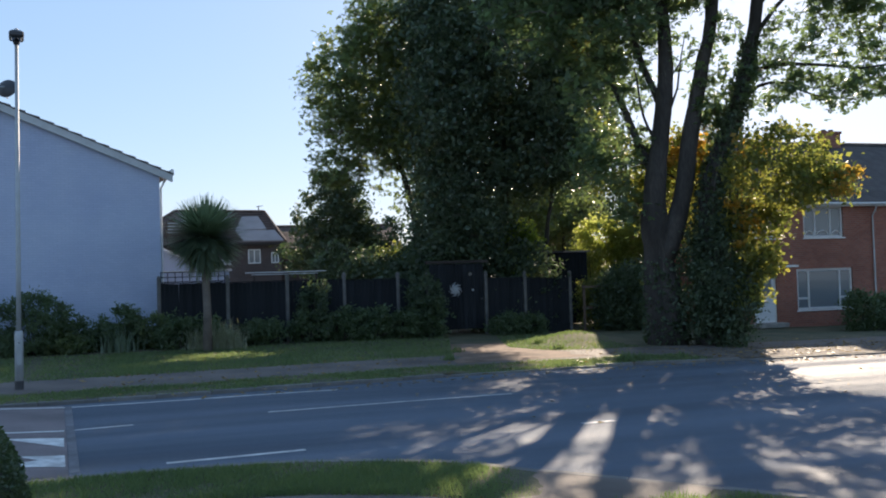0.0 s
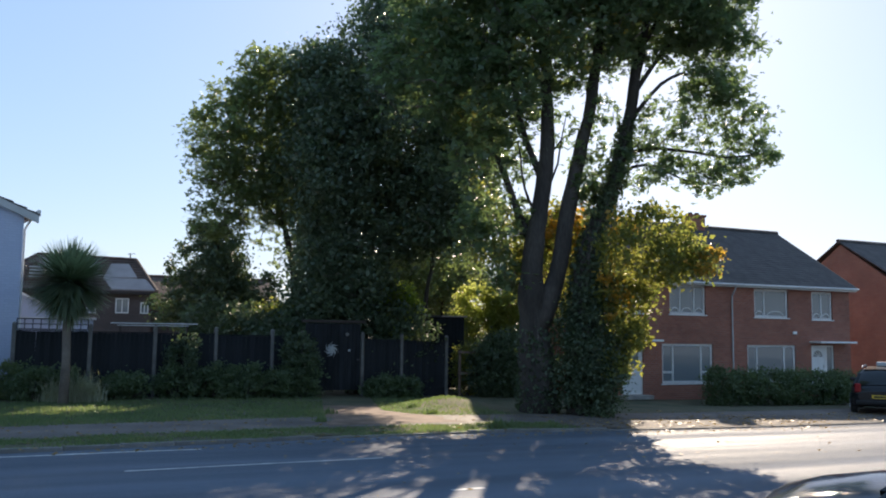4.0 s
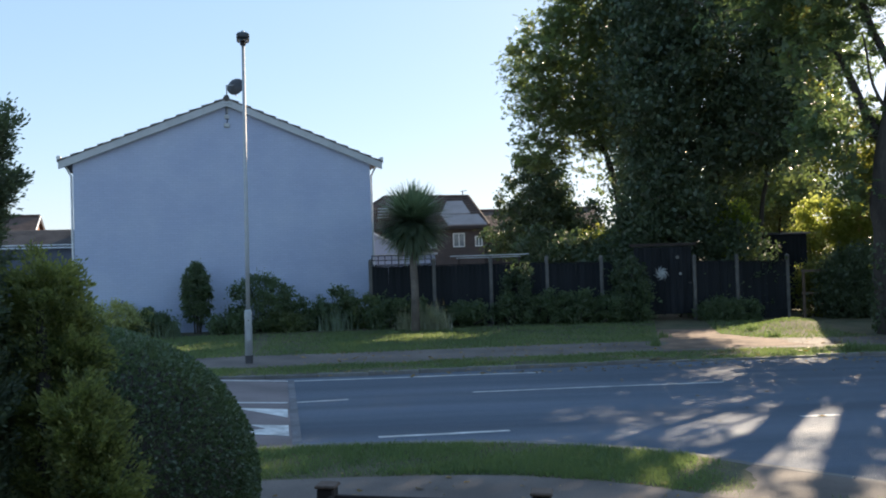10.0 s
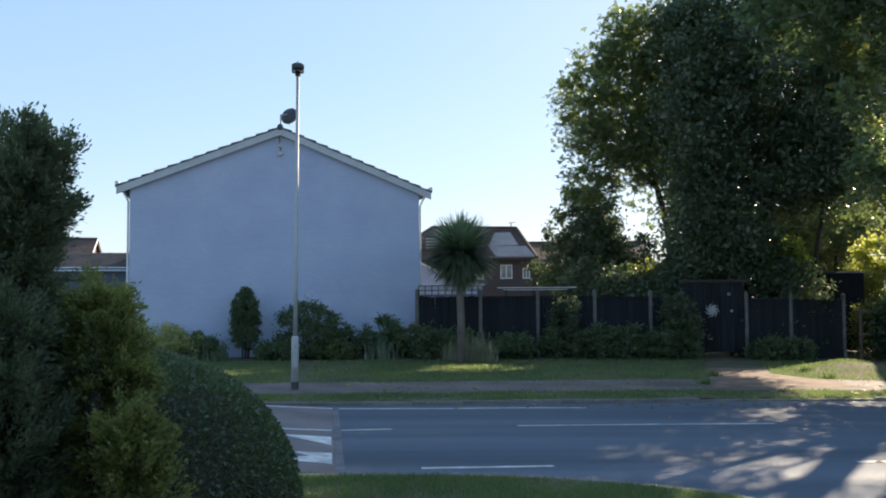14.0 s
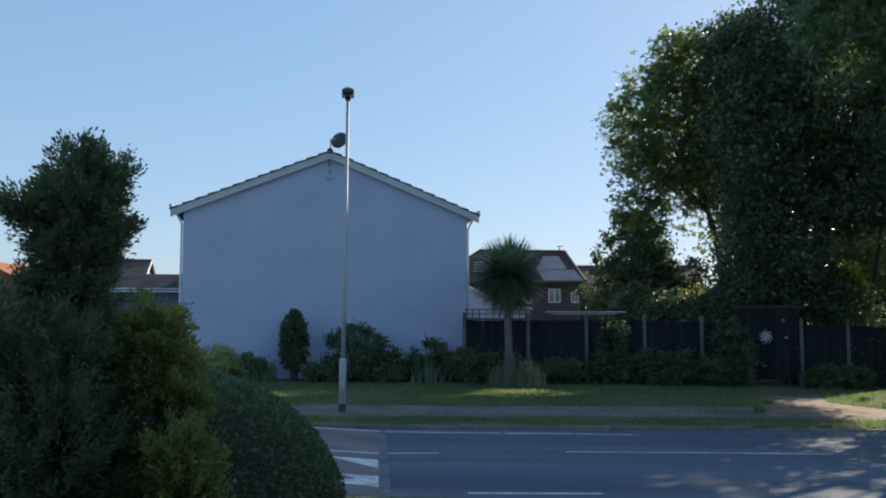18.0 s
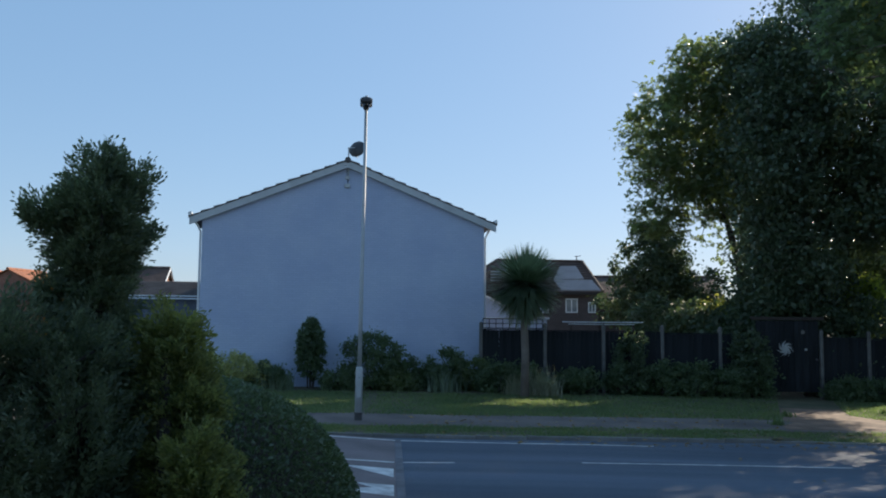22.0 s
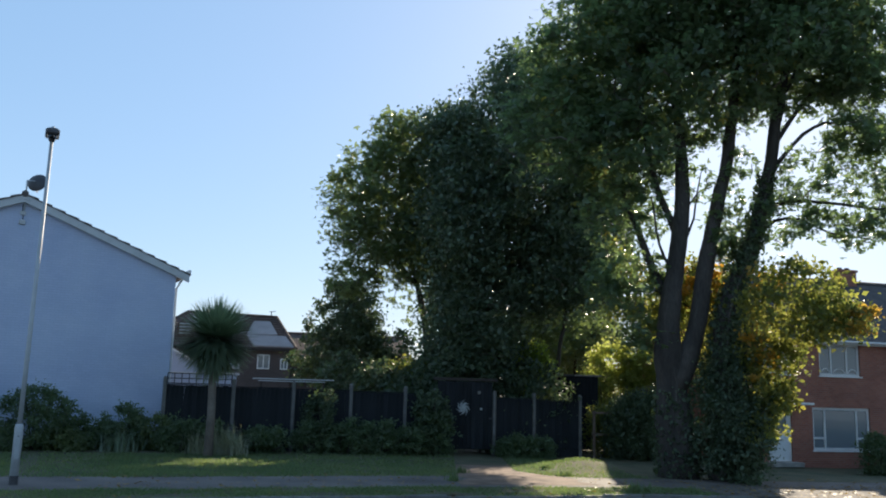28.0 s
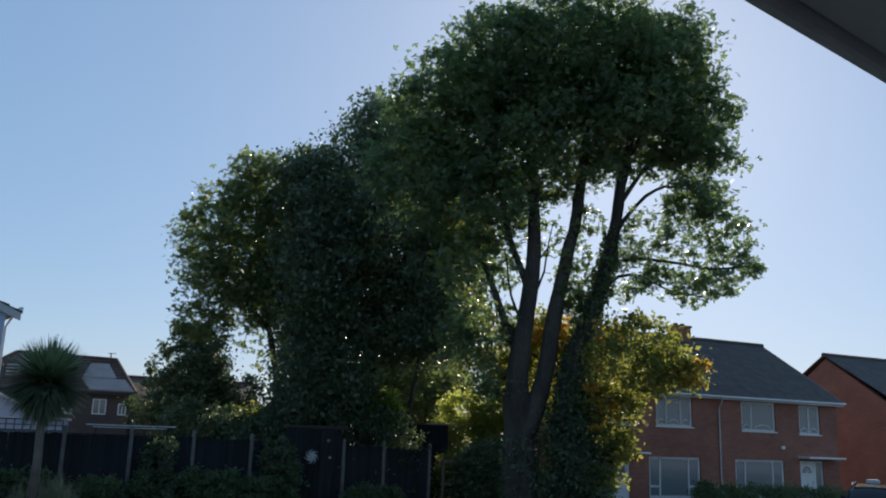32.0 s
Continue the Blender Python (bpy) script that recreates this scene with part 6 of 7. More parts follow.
gable_house("far_house", "orange brick house with a tiled roof down the road", pose(-49.4, 50.5, 0, 0, 0, 100), 4.0, 6, 4.7, 6.1, BRICK_ORANGE, TILE_ORANGE, "far houses")
gable_house("far_house", "orange brick house with a tiled roof down the road", pose(-67.2, 63.0, 0, 0, 0, 100), 5.0, 6, 5.6, 7.2, BRICK_ORANGE, TILE_ORANGE, "far houses")


# ------------------------------------------------------------------ near side: clipped dome, conifers, bench, own house
def dome_hedge():
    rng = np.random.default_rng(81)
    c, r = np.array([-3.72, 4.98, 0.62]), np.array([1.225, 1.225, 1.10])
    t = thing("clipped_dome", "clipped dark green hedge shrub shaped as a dome", "shrub", Matrix.Translation((c[0], c[1], 0.1)))
    n = 115000
    d = rng.normal(size=(n, 3))
    d /= np.linalg.norm(d, axis=1, keepdims=True)
    bumps = np.array([noise.noise(Vector(q) * 3.0) for q in d[:4000]])
    k = 0.90 + 0.10 * rng.random((n, 1)) ** 0.5
    k[:4000, 0] += bumps * 0.05
    pts = c + d * r * k
    keep = pts[:, 2] > 0.08
    pts, d = pts[keep], d[keep]
    o = np.array([c[0], c[1], 0.1])
    part("foliage", quads("foliage", leaves_at(rng, pts - o, 0.025, aspect=0.6, droop=0.0, outward=d * 0.9), BOX), BOX, t, "tight skin of small glossy leaves")
    rows = []
    for i in range(15):
        a = -0.5 * math.pi * 0.35 + (0.5 * math.pi * 1.35) * i / 14
        rows.append([(1.13 * math.cos(a) * math.cos(b), 1.13 * math.cos(a) * math.sin(b), 0.52 + 0.97 * math.sin(a)) for b in np.linspace(0, 2 * math.pi, 29)])
    part("twiggy_heart", Buf().grid(rows), BARK, t, "dark twigs inside", True)
    part("stem", Buf().tube([(0, 0, -0.1), (0, 0, 0.5)], [0.08, 0.06], 8), BARK, t)


dome_hedge()


def spray_conifer(name, label, at, blobs, mat_, seed, per=160, size=0.023, clump=0.085):
    """A conifer of flattened feathery sprays on short limbs."""
    rng = np.random.default_rng(seed)
    gz = ground_z(at[0]) + UP - 0.02
    o = np.array([at[0], at[1], gz])
    t = thing(name, label, "conifer", Matrix.Translation(tuple(o)))
    top = max(b[2] + b[5] for b in blobs) - gz
    part("trunk", Buf().tube([(0, 0, -0.1), (0.03, 0, top * 0.5), (0, 0, top * 0.9)], [0.09, 0.06, 0.015], 8), BARK, t)
    out = []
    limbs = Buf()
    for cx, cy, cz, rx, ry, rz, count in blobs:
        for i in range(count):
            d = rng.normal(size=3)
            d /= np.linalg.norm(d)
            k = 0.72 + 0.34 * rng.random() if rng.random() < 0.85 else 0.4 + 0.3 * rng.random()
            c = np.array([cx, cy, cz]) + d * np.array([rx, ry, rz]) * k - o
            if c[2] < 0.02:
                continue
            tilt = d * np.array([1, 1, 0.2]) + np.array([0, 0, 0.65])
            tilt /= np.linalg.norm(tilt)
            s = np.cross(tilt, rng.normal(size=3))
            s /= np.linalg.norm(s)
            m_ = per
            a, b = rng.random((m_, 1)), rng.normal(size=(m_, 1))
            p = c + tilt * clump * (a * 2 - 0.7) + s * clump * b * 0.5 * (1.1 - a) + rng.normal(size=(m_, 3)) * clump * 0.16
            dd = tilt * 0.9 + s * b * 0.45 + rng.normal(size=(m_, 3)) * 0.25
            dd /= np.linalg.norm(dd, axis=1, keepdims=True)
            w = np.cross(dd, rng.normal(size=(m_, 3)))
            w /= np.linalg.norm(w, axis=1, keepdims=True)
            L = size * (0.5 + rng.random((m_, 1)))
            out.append(np.stack([p, p + dd * L * 0.55 + w * L * 0.2, p + dd * L, p + dd * L * 0.55 - w * L * 0.2], axis=1))
            if i % 20 == 0:
                limbs.tube([(0, 0, max(0.1, c[2] * 0.75)), c], [0.02, 0.006], 5, False)
    part("branching", limbs, BARK, t, kind="stuff")
    part("foliage", quads("foliage", np.concatenate(out), mat_), mat_, t, "feathery overlapping sprays")
    return t


spray_conifer("tall_conifer", "tall ragged dark conifer in the near garden", (-3.08, 3.35), [(-3.07, 3.35, 2.53, 0.155, 0.155, 0.33, 200), (-3.08, 3.35, 2.15, 0.15, 0.15, 0.35, 140), (-3.19, 3.22, 2.56, 0.09, 0.09, 0.08, 40), (-2.95, 3.46, 2.74, 0.05, 0.05, 0.07, 18), (-3.06, 3.35, 1.6, 0.3, 0.3, 0.42, 200), (-3.05, 3.3, 0.8, 0.45, 0.42, 0.6, 200), (-2.935, 3.48, 2.46, 0.03, 0.03, 0.03, 9), (-3.22, 3.2, 2.2, 0.06, 0.06, 0.05, 12)], CONIFER, 91)
spray_conifer("golden_conifer", "golden-tipped conifer beside the clipped dome", (-2.6, 3.3), [(-2.690, 3.46, 2.0, 0.08, 0.08, 0.1, 30), (-2.660, 3.44, 1.88, 0.13, 0.13, 0.13, 60), (-2.590, 3.44, 1.66, 0.13, 0.14, 0.18, 70), (-2.600, 3.42, 1.42, 0.1, 0.12, 0.16, 50), (-2.560, 3.4, 1.3, 0.12, 0.13, 0.25, 80), (-2.520, 3.34, 1.0, 0.16, 0.17, 0.3, 90), (-2.520, 3.27, 0.5, 0.28, 0.26, 0.4, 90)], GOLDTIP, 92)
spray_conifer("dark_conifer_bush", "broad dark conifer bush in the near garden", (-3.45, 2.75), [(-3.45, 2.78, 1.78, 0.34, 0.3, 0.32, 200), (-3.2, 2.72, 1.35, 0.4, 0.36, 0.42, 220), (-3.1, 2.62, 0.75, 0.45, 0.42, 0.6, 200), (-3.7, 2.5, 1.2, 0.4, 0.4, 0.8, 190), (-2.85, 2.98, 1.35, 0.24, 0.24, 0.5, 130), (-2.75, 3.0, 0.7, 0.3, 0.3, 0.5, 110), (-3.22, 2.9, 1.98, 0.26, 0.26, 0.16, 110), (-2.95, 3.1, 1.85, 0.2, 0.2, 0.2, 90)], CONIFER, 93, per=88)
spray_conifer("golden_conifer", "low golden-tipped conifer in the near garden", (-3.05, 2.4), [(-3.06, 2.45, 1.5, 0.13, 0.13, 0.16, 40), (-2.98, 2.4, 1.1, 0.2, 0.18, 0.3, 60), (-3.0, 2.35, 0.55, 0.28, 0.25, 0.45, 60)], GOLDCON, 94)

spray_conifer("golden_conifer", "low yellow-green conifer beside the clipped dome, sprays lightened as if sunlit", (-2.33, 3.12), [(-2.310, 3.14, 1.47, 0.05, 0.05, 0.09, 24), (-2.260, 3.15, 1.34, 0.075, 0.08, 0.12, 44), (-2.220, 3.17, 1.14, 0.1, 0.1, 0.18, 60), (-2.280, 3.14, 0.6, 0.18, 0.17, 0.45, 90)], GOLDTIP, 95)


def bench():
    """A low dark timber trough with square end posts in the front garden."""
    b = thing("timber_trough", "low dark timber trough with square end posts", "planter", pose(-1.42, 5.55, ground_z(-1.4) + 0.10, 0, 1.26, 4))
    for x in (-0.72, 0.72):
        p = part("end_post", Buf().box((x - 0.06, -0.06, -0.05), (x + 0.06, 0.06, 0.42), 0.012), DARK_WOOD, b)
        part("cap", Buf().box((x - 0.072, -0.072, 0.42), (x + 0.072, 0.072, 0.445), 0.008), POSTWOOD, p, "weathered post cap")
    for k in range(3):
        z = 0.01 + 0.125 * k
        part("plank", Buf().box((-0.66, -0.035, z), (0.66, -0.005, z + 0.118), 0.006), DARK_WOOD, b)
        part("plank", Buf().box((-0.66, -0.38, z), (0.66, -0.35, z + 0.118), 0.006), DARK_WOOD, b)
    for x in (-0.69, 0.66):
        part("end_board", Buf().box((x, -0.35, 0.03), (x + 0.03, -0.06, 0.38), 0.005), DARK_WOOD, b)
    part("soil", Buf().box((-0.66, -0.35, 0.05), (0.66, -0.035, 0.33)), EARTH, b)


bench()


def own_house():
    """The house at the camera's back, with the porch canopy whose edge comes into view."""
    h = thing("near_house", "brick house front with a pale porch canopy overhead", "house", pose(-0.45, -1.0, 0.0, 0, 0, 29))
    part("front_wall", sheet_wall(-5.5, 5.5, 0.0, 2.95, -0.28, 0.0, [(-0.5, 0.5, 0.1, 2.2), (1.6, 3.8, 0.9, 2.3), (-3.8, -1.6, 0.9, 2.3)]), BRICK, h, "red brick front wall")
    door(h, -0.5, 0.5, 0.1, 2.2, 0.5, -0.24)
    window(h, 1.6, 3.8, 0.9, 2.3, [2.4, 3.0], curtain=False, y=-0.24)
    window(h, -3.8, -1.6, 0.9, 2.3, [-3.0, -2.4], curtain=False, y=-0.24)
    part("back_wall", Buf().box((-5.5, -8.28, 0.0), (5.5, -8.0, 2.95)), BRICK, h)
    for x in (-5.5, 5.22):
        vs = [(x + d, y, z) for d in (0, 0.28) for y, z in ((-0.28, 0.0), (-8.0, 0.0), (-8.0, 2.95), (-4.15, 4.45), (-0.28, 2.95))]
        part("gable_wall", Buf().add(vs, [(0, 1, 2, 3, 4), (9, 8, 7, 6, 5)] + [(i, i + 5, (i + 1) % 5 + 5, (i + 1) % 5) for i in range(5)]), BRICK, h)
    roof_slab(h, "roof_front", -5.8, 5.8, 4.66, 3.02, -4.15, 0.3, TILE)
    roof_slab(h, "roof_back", -5.8, 5.8, 4.66, 3.02, -4.15, -8.6, TILE)
    c = part("porch_canopy", Buf().box((-0.6, 0.0, 2.77), (4.2, 1.32, 2.86), 0.015), SOFFIT, h, "pale porch canopy slab")
    part("fascia", Buf().box((-0.6, 1.32, 2.75), (4.2, 1.35, 2.9), 0.006), SOFFIT, c)
    for x in (-0.5, 4.1):
        part("bracket", Buf().tube([(x, 0.0, 2.2), (x, 0.5, 2.55), (x, 0.62, 2.78)], [0.03, 0.03, 0.03], 6), DARK_METAL, c)


own_house()


# ------------------------------------------------------------------ cars
def car(name, label, m, paint, length=4.2, width=1.76, height=1.46, estate=False):
    """A car, nose towards +x: shell, glasshouse, panes, wheels, lamps, mirrors."""
    c = thing(name, label, "car", m)
    h, w = length / 2, width / 2
    hk = height / 1.46
    # station along the car: x, sill, shoulder, half width
    st = [(-h, 0.45, 0.72, 0.72), (-h + 0.06, 0.32, 0.88, 0.84), (-h + 0.35, 0.24, 0.95, 0.97), (-h + 1.0, 0.2, 0.95, 1.0), (0, 0.2, 0.92, 1.0), (h - 1.35, 0.2, 0.9, 1.0), (h - 0.95, 0.22, 0.86, 0.99), (h - 0.45, 0.24, 0.78, 0.94), (h - 0.15, 0.26, 0.70, 0.84), (h - 0.03, 0.3, 0.62, 0.72), (h, 0.36, 0.54, 0.62)]
    def profile(lo, hi, k, x):
        crown = 0.03 if x < h - 1.4 else 0.075        # the bonnet is more crowned than the rest
        return [(k * 0.86, lo), (k * 0.97, lo + 0.06), (k, (lo + hi) / 2), (k * 0.985, hi - 0.12 * (hi - lo) - 0.03), (k * 0.93, hi - 0.045 - crown * 0.3), (k * 0.80, hi - 0.4 * crown), (k * 0.4, hi + 0.6 * crown), (0, hi + crown * 0.9)]

    rows = []
    for x, lo, hi, k in st:
        lo, hi, k = lo * hk, hi * hk, k * w
        half = profile(lo, hi, k, x)
        ring = half + [(-y, z) for y, z in half[-2::-1]]
        rows.append([(x, y, z) for y, z in ring] + [(x, half[0][0], half[0][1])])
    body = Buf().grid(rows)
    n = len(rows[0]) - 1
    body.add([rows[0][i] for i in range(n)], [tuple(range(n))]).add([rows[-1][i] for i in range(n)], [tuple(range(n))[::-1]])
    part("body", body, paint, c, "rounded painted body shell", True)
    rear = -h + (0.12 if estate else 0.5)
    cab = [(rear, 0.93, 0.80), (rear + (0.22 if estate else 0.6), height / hk - 0.06, 0.62), (-0.3, height / hk, 0.63), (0.25, height / hk - 0.04, 0.62), (h - 1.15, 0.90, 0.80)]
    rows = []
    for x, z, k in cab:
        z, k = z * hk, k * w
        base = 0.88 * hk
        rows.append([(x, 0.9 * w, base), (x, k + 0.05, z - 0.10 * (z > 1.0)), (x, k * 0.85, z), (x, 0, z + 0.02), (x, -k * 0.85, z), (x, -k - 0.05, z - 0.10 * (z > 1.0)), (x, -0.9 * w, base)])
    part("glasshouse", Buf().grid(rows), CARGLASS, c, "dark tinted glass all round", True)
    part("roof_panel", Buf().grid([[(x, y, z + 0.012) for x, y, z in r[2:5]] for r in rows[1:4]]), paint, c, "", True)
    for a, b in ((0, 1), (3, 4), (2, 2)):
        for s in (1, 5):
            p, q = (rows[a][s], rows[b][s]) if a != b else (rows[2][s], (rows[2][s][0] - 0.02, rows[2][s - 1 if s == 1 else 6][1], 0.9 * hk))
            part("pillar", Buf().tube([p, q], [0.035, 0.035], 6), paint, c)
    for x in (-h + 0.75, h - 0.82):
        for s in (-1, 1):
            wh = part("wheel", Buf().tube([(x, s * (w - 0.2), 0.32), (x, s * (w - 0.17), 0.32), (x, s * (w - 0.03), 0.32), (x, s * (w + 0.005), 0.32)], [0.30, 0.325, 0.325, 0.30], 28), RUBBER, c, "black tyre")
            part("rim", Buf().tube([(x, s * (w - 0.05), 0.32), (x, s * (w + 0.012), 0.32)], [0.215, 0.205], 24), ALLOY, wh)
            for k in range(5):
                a = 2 * math.pi * k / 5
                part("spoke", Buf().tube([(x, s * (w + 0.018), 0.32), (x + 0.19 * math.cos(a), s * (w + 0.014), 0.32 + 0.19 * math.sin(a))], [0.03, 0.022], 6), ALLOY, wh)
            part("wheel_arch", Buf().tube([(x + 0.37 * math.cos(a), s * (w - 0.02), 0.32 + 0.37 * math.sin(a)) for a in np.linspace(0.0, math.pi, 11)], [0.03] * 11, 6), RUBBER, c)
    for s in (-1, 1):
        head = []
        for v in np.linspace(0, 1, 5):
            row = []
            for u in np.linspace(0, 1, 8):
                x = h - 0.10 - 0.42 * u
                lo, hi, k = (np.interp(x, [q[0] for q in st], [q[j] for q in st]) for j in (1, 2, 3))
                half = profile(lo * hk, hi * hk, k * w, x)
                at_ring = 2.75 + 1.7 * u * u + (2.15 - 1.75 * u * u) * v
                y, z = (np.interp(at_ring, range(8), [q[j] for q in half]) for j in (0, 1))
                row.append((x + 0.008, s * (y + 0.006), z + 0.006))
            head.append(row)
        inner = [[(x - 0.03, y * 0.95, z) for x, y, z in r] for r in head]
        part("headlight", Buf().grid(head).grid(inner), LENS, c, "clear headlight", True)
        part("tail_light", Buf().box((-h - 0.012, s * w * 0.72 - 0.09, 0.70 * hk), (-h + 0.12, s * w * 0.72 + 0.09, 0.98 * hk if estate else 0.86 * hk), 0.03), REDLENS, c, "red tail light")
        mr = part("mirror", Buf().box((h - 1.45, s * (w + 0.10) - 0.09, 0.93 * hk), (h - 1.30, s * (w + 0.10) + 0.09, 1.06 * hk), 0.04), paint, c)
        part("mirror_arm", Buf().tube([(h - 1.38, s * (w * 0.9), 0.93 * hk), (h - 1.38, s * (w + 0.06), 0.97 * hk)], [0.02, 0.02], 6), RUBBER, mr)
        part("door_handle", Buf().box((-0.35, s * (w + 0.004) - 0.012, 0.78 * hk), (-0.15, s * (w + 0.004) + 0.012, 0.81 * hk), 0.006), paint, c)
        part("wiper", Buf().tube([(h - 1.0, s * 0.1, 0.945 * hk), (h - 1.16, s * 0.1 + 0.45, 0.965 * hk)], [0.012, 0.008], 6), RUBBER, c)
        if estate:
            part("roof_rail", Buf().tube([(rear + 0.4, s * w * 0.58, height + 0.0), (rear + 0.5, s * w * 0.58, height + 0.06), (0.2, s * w * 0.58, height + 0.05), (0.45, s * w * 0.58, height - 0.03)], [0.026] * 4, 8), ALLOY, c, "bright roof rail")
    if estate:
        part("roof_box", Buf().box((-0.35, -0.2, height + 0.02), (0.0, 0.2, height + 0.17), 0.03), GREY_PVC, c, "small pale box on the roof")
    part("grille", Buf().box((h - 0.02, -0.42, 0.36 * hk), (h + 0.012, 0.42, 0.48 * hk), 0.01), RUBBER, c)
    part("number_plate", Buf().box((-h - 0.02, -0.26, 0.52 * hk), (-h + 0.05, 0.26, 0.63 * hk), 0.004), YELLOW, c, "yellow plate with a dark bar")
    part("plate_bar", Buf().box((-h - 0.024, -0.2, 0.55 * hk), (-h - 0.018, 0.2, 0.60 * hk)), RUBBER, c)
    part("bumper", Buf().box((-h - 0.05, -w * 0.8, 0.32 * hk), (-h + 0.2, w * 0.8, 0.46 * hk), 0.04), RUBBER, c)
    return c


nose = Vector((-0.61, 0.79)).normalized()
car("parked_car", "blue-grey car parked on the near drive", pose(4.10 - nose.x * 2.1, 7.34 - nose.y * 2.1, ground_z(5.0) + 0.02, 0, 0.6, math.degrees(math.atan2(nose.y, nose.x))), CARBLUE, 4.2, 1.80, 1.74)
car("estate_car", "black estate car parked by the brick house", pose(19.4, 27.3, ground_z(19) + UP, 0, 0, 52), CARBLACK, 4.4, 1.85, 1.5, True)

# ------------------------------------------------------------------ kerbs, grass, fallen leaves
kerb_run("kerb_far", far_kerb, 1, -24, 26, ((0.4, 3.4), (6.5, 26)))
kerb_run("kerb_near", near_kerb, -1, -16, 4.2, (), near_lift)



def grass_patch(name, label, n, sample, length, seed, width=0.006, worn=0.3):
    """Upright blades scattered over a piece of lawn."""
    rng = np.random.default_rng(seed)
    p = sample(rng, n)
    # thin and bare places, in drifts along the verge
    drift = np.sin(p[:, 0] * 2.1 + 1.7 * np.sin(p[:, 1] * 1.9)) + np.sin(p[:, 0] * 5.3 - p[:, 1] * 6.1) * 0.7 + np.sin(p[:, 1] * 3.7 + p[:, 0] * 0.8) * 0.6
    p = p[rng.random(len(p)) < np.clip(1.15 - worn - worn * 0.7 * drift, 0.08, 1)]
    n = len(p)
    o = (p[:, 1] - np.interp(p[:, 0], far_kerb[:, 0], far_kerb[:, 1])) * 0.92
    z = ground_z(p[:, 0]) + far_lift(p[:, 0], o)
    base = np.column_stack([p, z])
    a = rng.random(n) * 2 * math.pi
    L = length * (0.5 + rng.random(n))
    lean = rng.normal(size=(n, 2)) * 0.45
    tip = base + np.column_stack([lean[:, 0] * L, lean[:, 1] * L, L])
    side = np.column_stack([np.cos(a), np.sin(a), np.zeros(n)]) * width
    v = np.stack([base - side, base + side, tip + side * 0.25, tip - side * 0.25], axis=1)
    solid(name, quads(name, v, GRASS), GRASS, label, "grass", "stuff")


nf = normals_of(far_kerb)
fl = np.concatenate([[0], np.cumsum(np.linalg.norm(np.diff(far_kerb, axis=0), axis=1))])


def far_band(lo, hi, x0, x1):
    def sample(rng, n):
        i = np.array([k for k in range(len(far_kerb)) if x0 < far_kerb[k, 0] < x1])
        k = rng.choice(i, n)
        o = lo + (hi - lo) * rng.random(n)
        tang = np.column_stack([nf[k][:, 1], -nf[k][:, 0]])
        p = far_kerb[k] + nf[k] * o[:, None] + tang * (rng.random((n, 1)) - 0.5) * 0.6 + rng.normal(size=(n, 2)) * 0.13
        inside = (p[:, 0] > 0.3) & (p[:, 0] < drive_right(p[:, 1] - 0.45 * p[:, 0] * (1 - (p[:, 1] - 18.9) / 10.3).clip(0, 1))) & (p[:, 1] > 17) & (o > 1.25)
        return p[~inside]
    return sample


nn_ = normals_of(near_kerb)


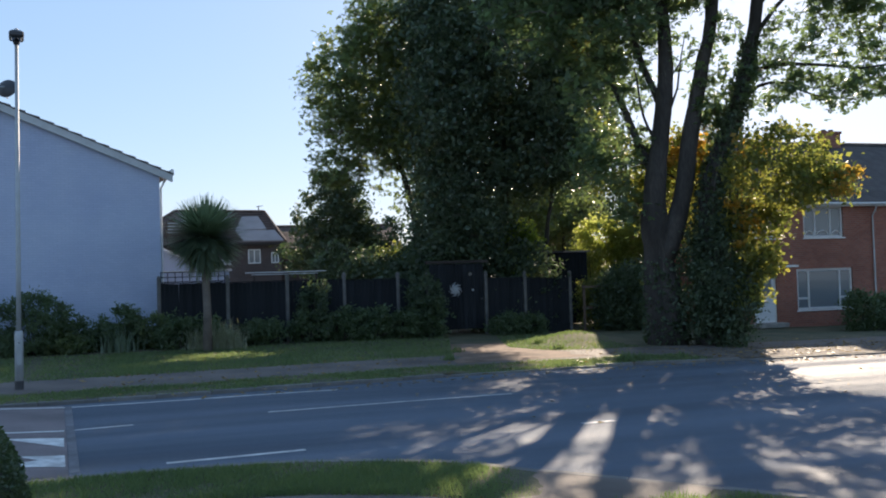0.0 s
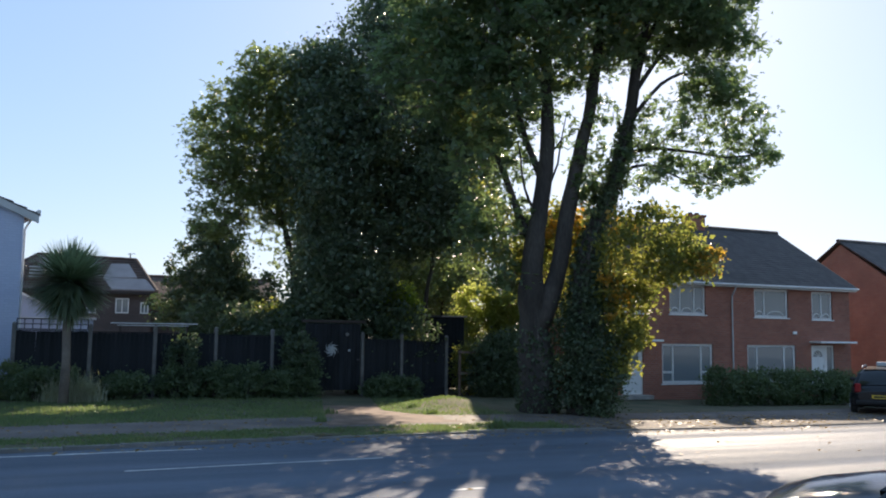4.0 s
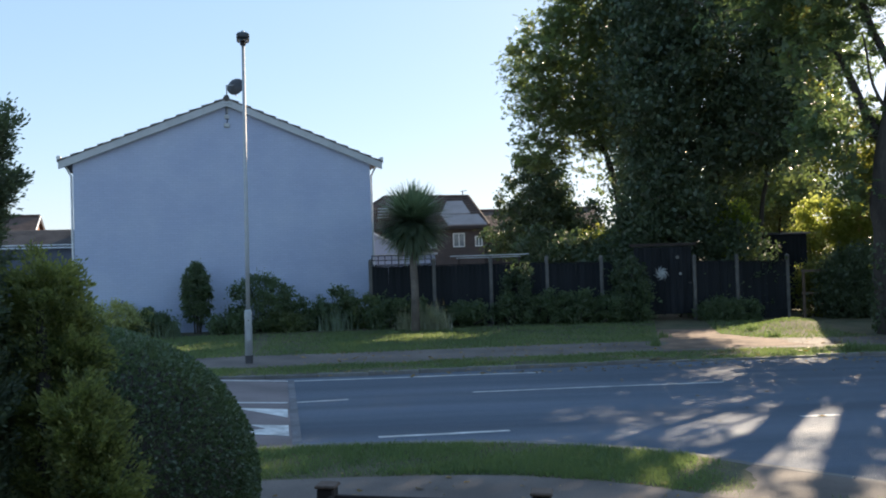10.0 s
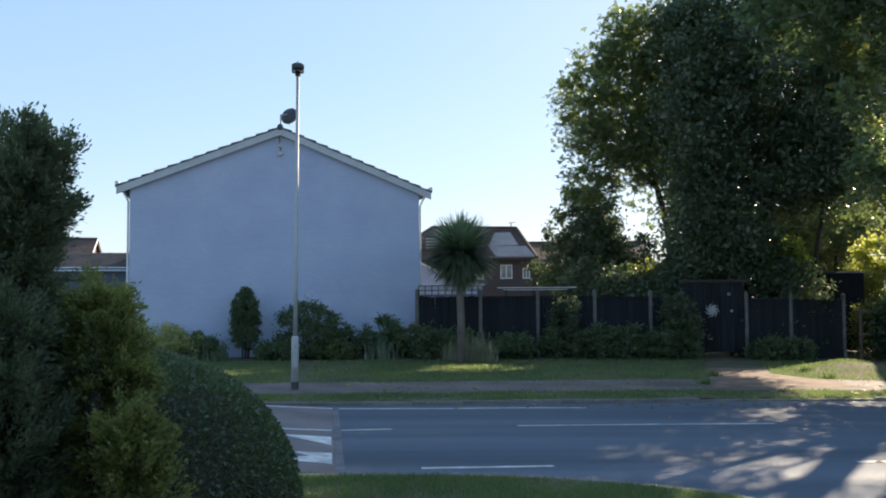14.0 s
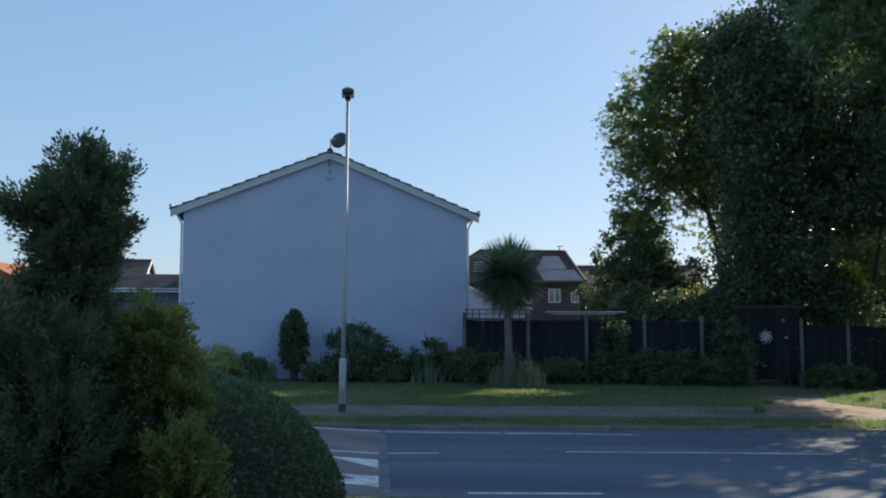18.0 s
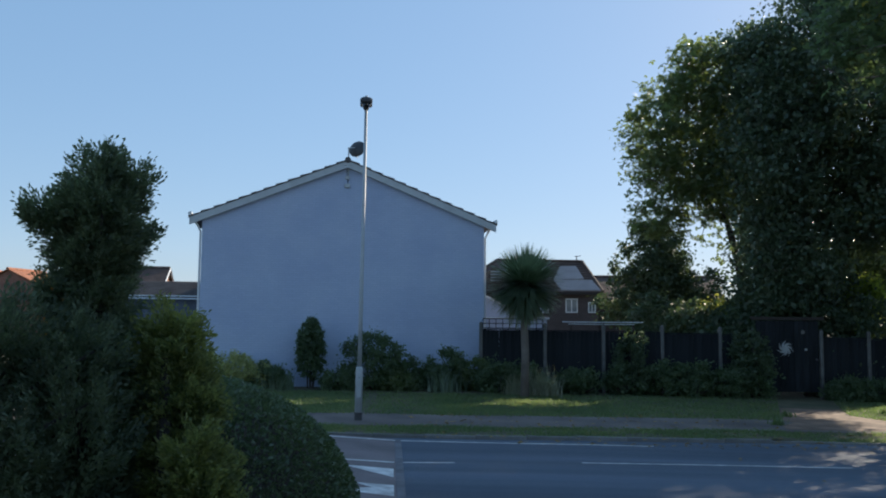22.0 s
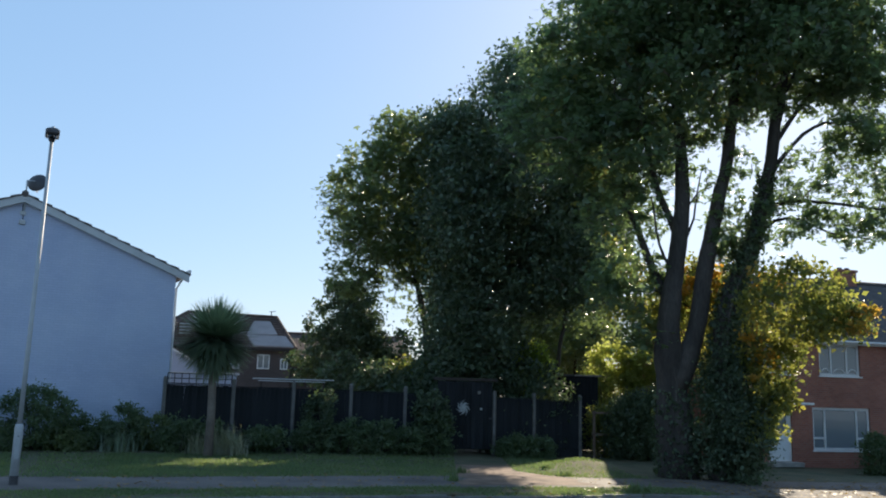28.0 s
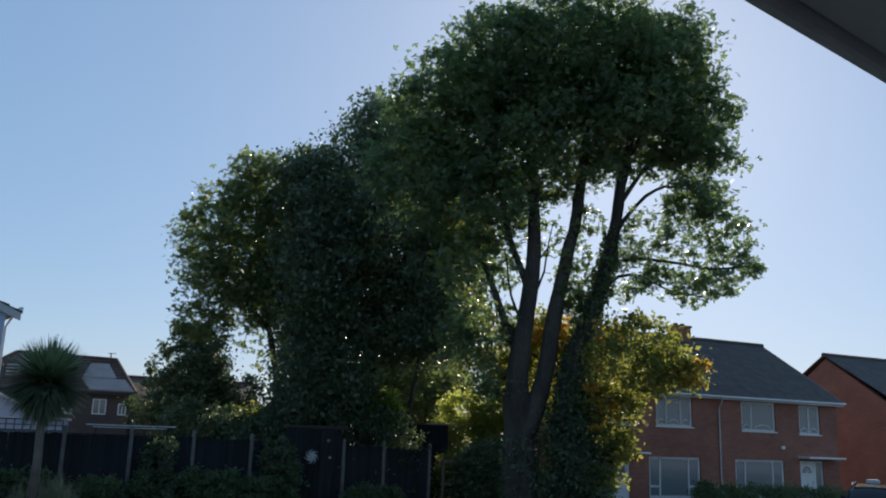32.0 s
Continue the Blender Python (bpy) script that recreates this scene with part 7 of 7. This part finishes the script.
def near_band(lo, hi, x0, x1):
    def sample(rng, n):
        i = np.array([k for k in range(len(near_kerb)) if x0 < near_kerb[k, 0] < x1 and near_kerb[k, 1] > 0])
        k = rng.choice(i, n)
        o = lo + (hi - lo) * rng.random(n)
        tang = np.column_stack([nn_[k][:, 1], -nn_[k][:, 0]])
        p = near_kerb[k] - nn_[k] * o[:, None] + tang * (rng.random((n, 1)) - 0.5) * 0.6 + rng.normal(size=(n, 2)) * 0.04
        bare = (p[:, 0] > 0.65 + 0.12 * rng.normal(size=n)) & (p[:, 0] < 3.0) & (o < np.array([crossing_width(x) for x in near_kerb[k][:, 0]]) + 0.06 * rng.normal(size=n))
        return p[~bare]
    return sample


grass_patch("verge_grass", "short mown grass on the strip beside the kerb", 42000, far_band(0.16, 1.36, -13, 6), 0.03, 101, 0.009, 0.5)
grass_patch("lawn_grass", "short mown grass on the lawn before the fence", 80000, far_band(3.38, 10.5, -14, 6), 0.042, 102, 0.011)
grass_patch("near_grass", "mown grass on the near verge", 70000, near_band(0.2, 1.5, -7, 3.2), 0.04, 103, 0.005, 0.42)


def litter(name, label, n, sample, seed, size, lift):
    rng = np.random.default_rng(seed)
    p = sample(rng, n)
    c = np.column_stack([p, ground_z(p[:, 0]) + lift + 0.012 + 0.01 * rng.random(len(p))])
    q = leaves_at(rng, np.zeros_like(c), size, aspect=0.8)
    q[:, :, 2] *= 0.22
    solid(name, quads(name, q + c[:, None, :], LITTER), LITTER, label, "leaves", "stuff")


litter("fallen_leaves", "scattered dry fallen leaves along the far kerb and verge", 900, far_band(-0.5, 4.0, -6, 14), 111, 0.09, UP)
litter("fallen_leaves", "a few dry fallen leaves on the near verge", 120, near_band(0.3, 3.0, -6, 3), 112, 0.06, UP)
litter("gutter_leaves", "dry leaves swept into the far gutter", 500, far_band(-0.55, -0.25, -4, 14), 113, 0.08, 0.0)

# weeds at the kerb and along the drive's edges
for i, (x, y, n, L) in enumerate(((4.15, 19.35, 90, 0.3), (4.5, 19.6, 60, 0.22), (0.2, 19.9, 70, 0.2), (0.4, 22.0, 60, 0.2), (3.1, 22.6, 70, 0.22), (2.8, 24.4, 60, 0.24), (5.6, 20.0, 60, 0.18))):
    grass_clump("weed_tuft", "small tuft of rough weeds at the drive's edge", (x, y, ground_z(x) + UP), n, L, GRASS, 120 + i, 0.22, 0.012, 0.7)
litter("fallen_leaves", "dry leaves scattered over the paved frontage", 900, far_band(0.1, 2.3, 6.5, 20), 114, 0.09, UP)
litter("road_leaves", "a few dry leaves blown over the road", 90, far_band(-6.0, -0.6, -2, 16), 115, 0.08, 0.0)


def motions():
    """Nothing in the place moves but the camera, which walk() keys above."""


motions()
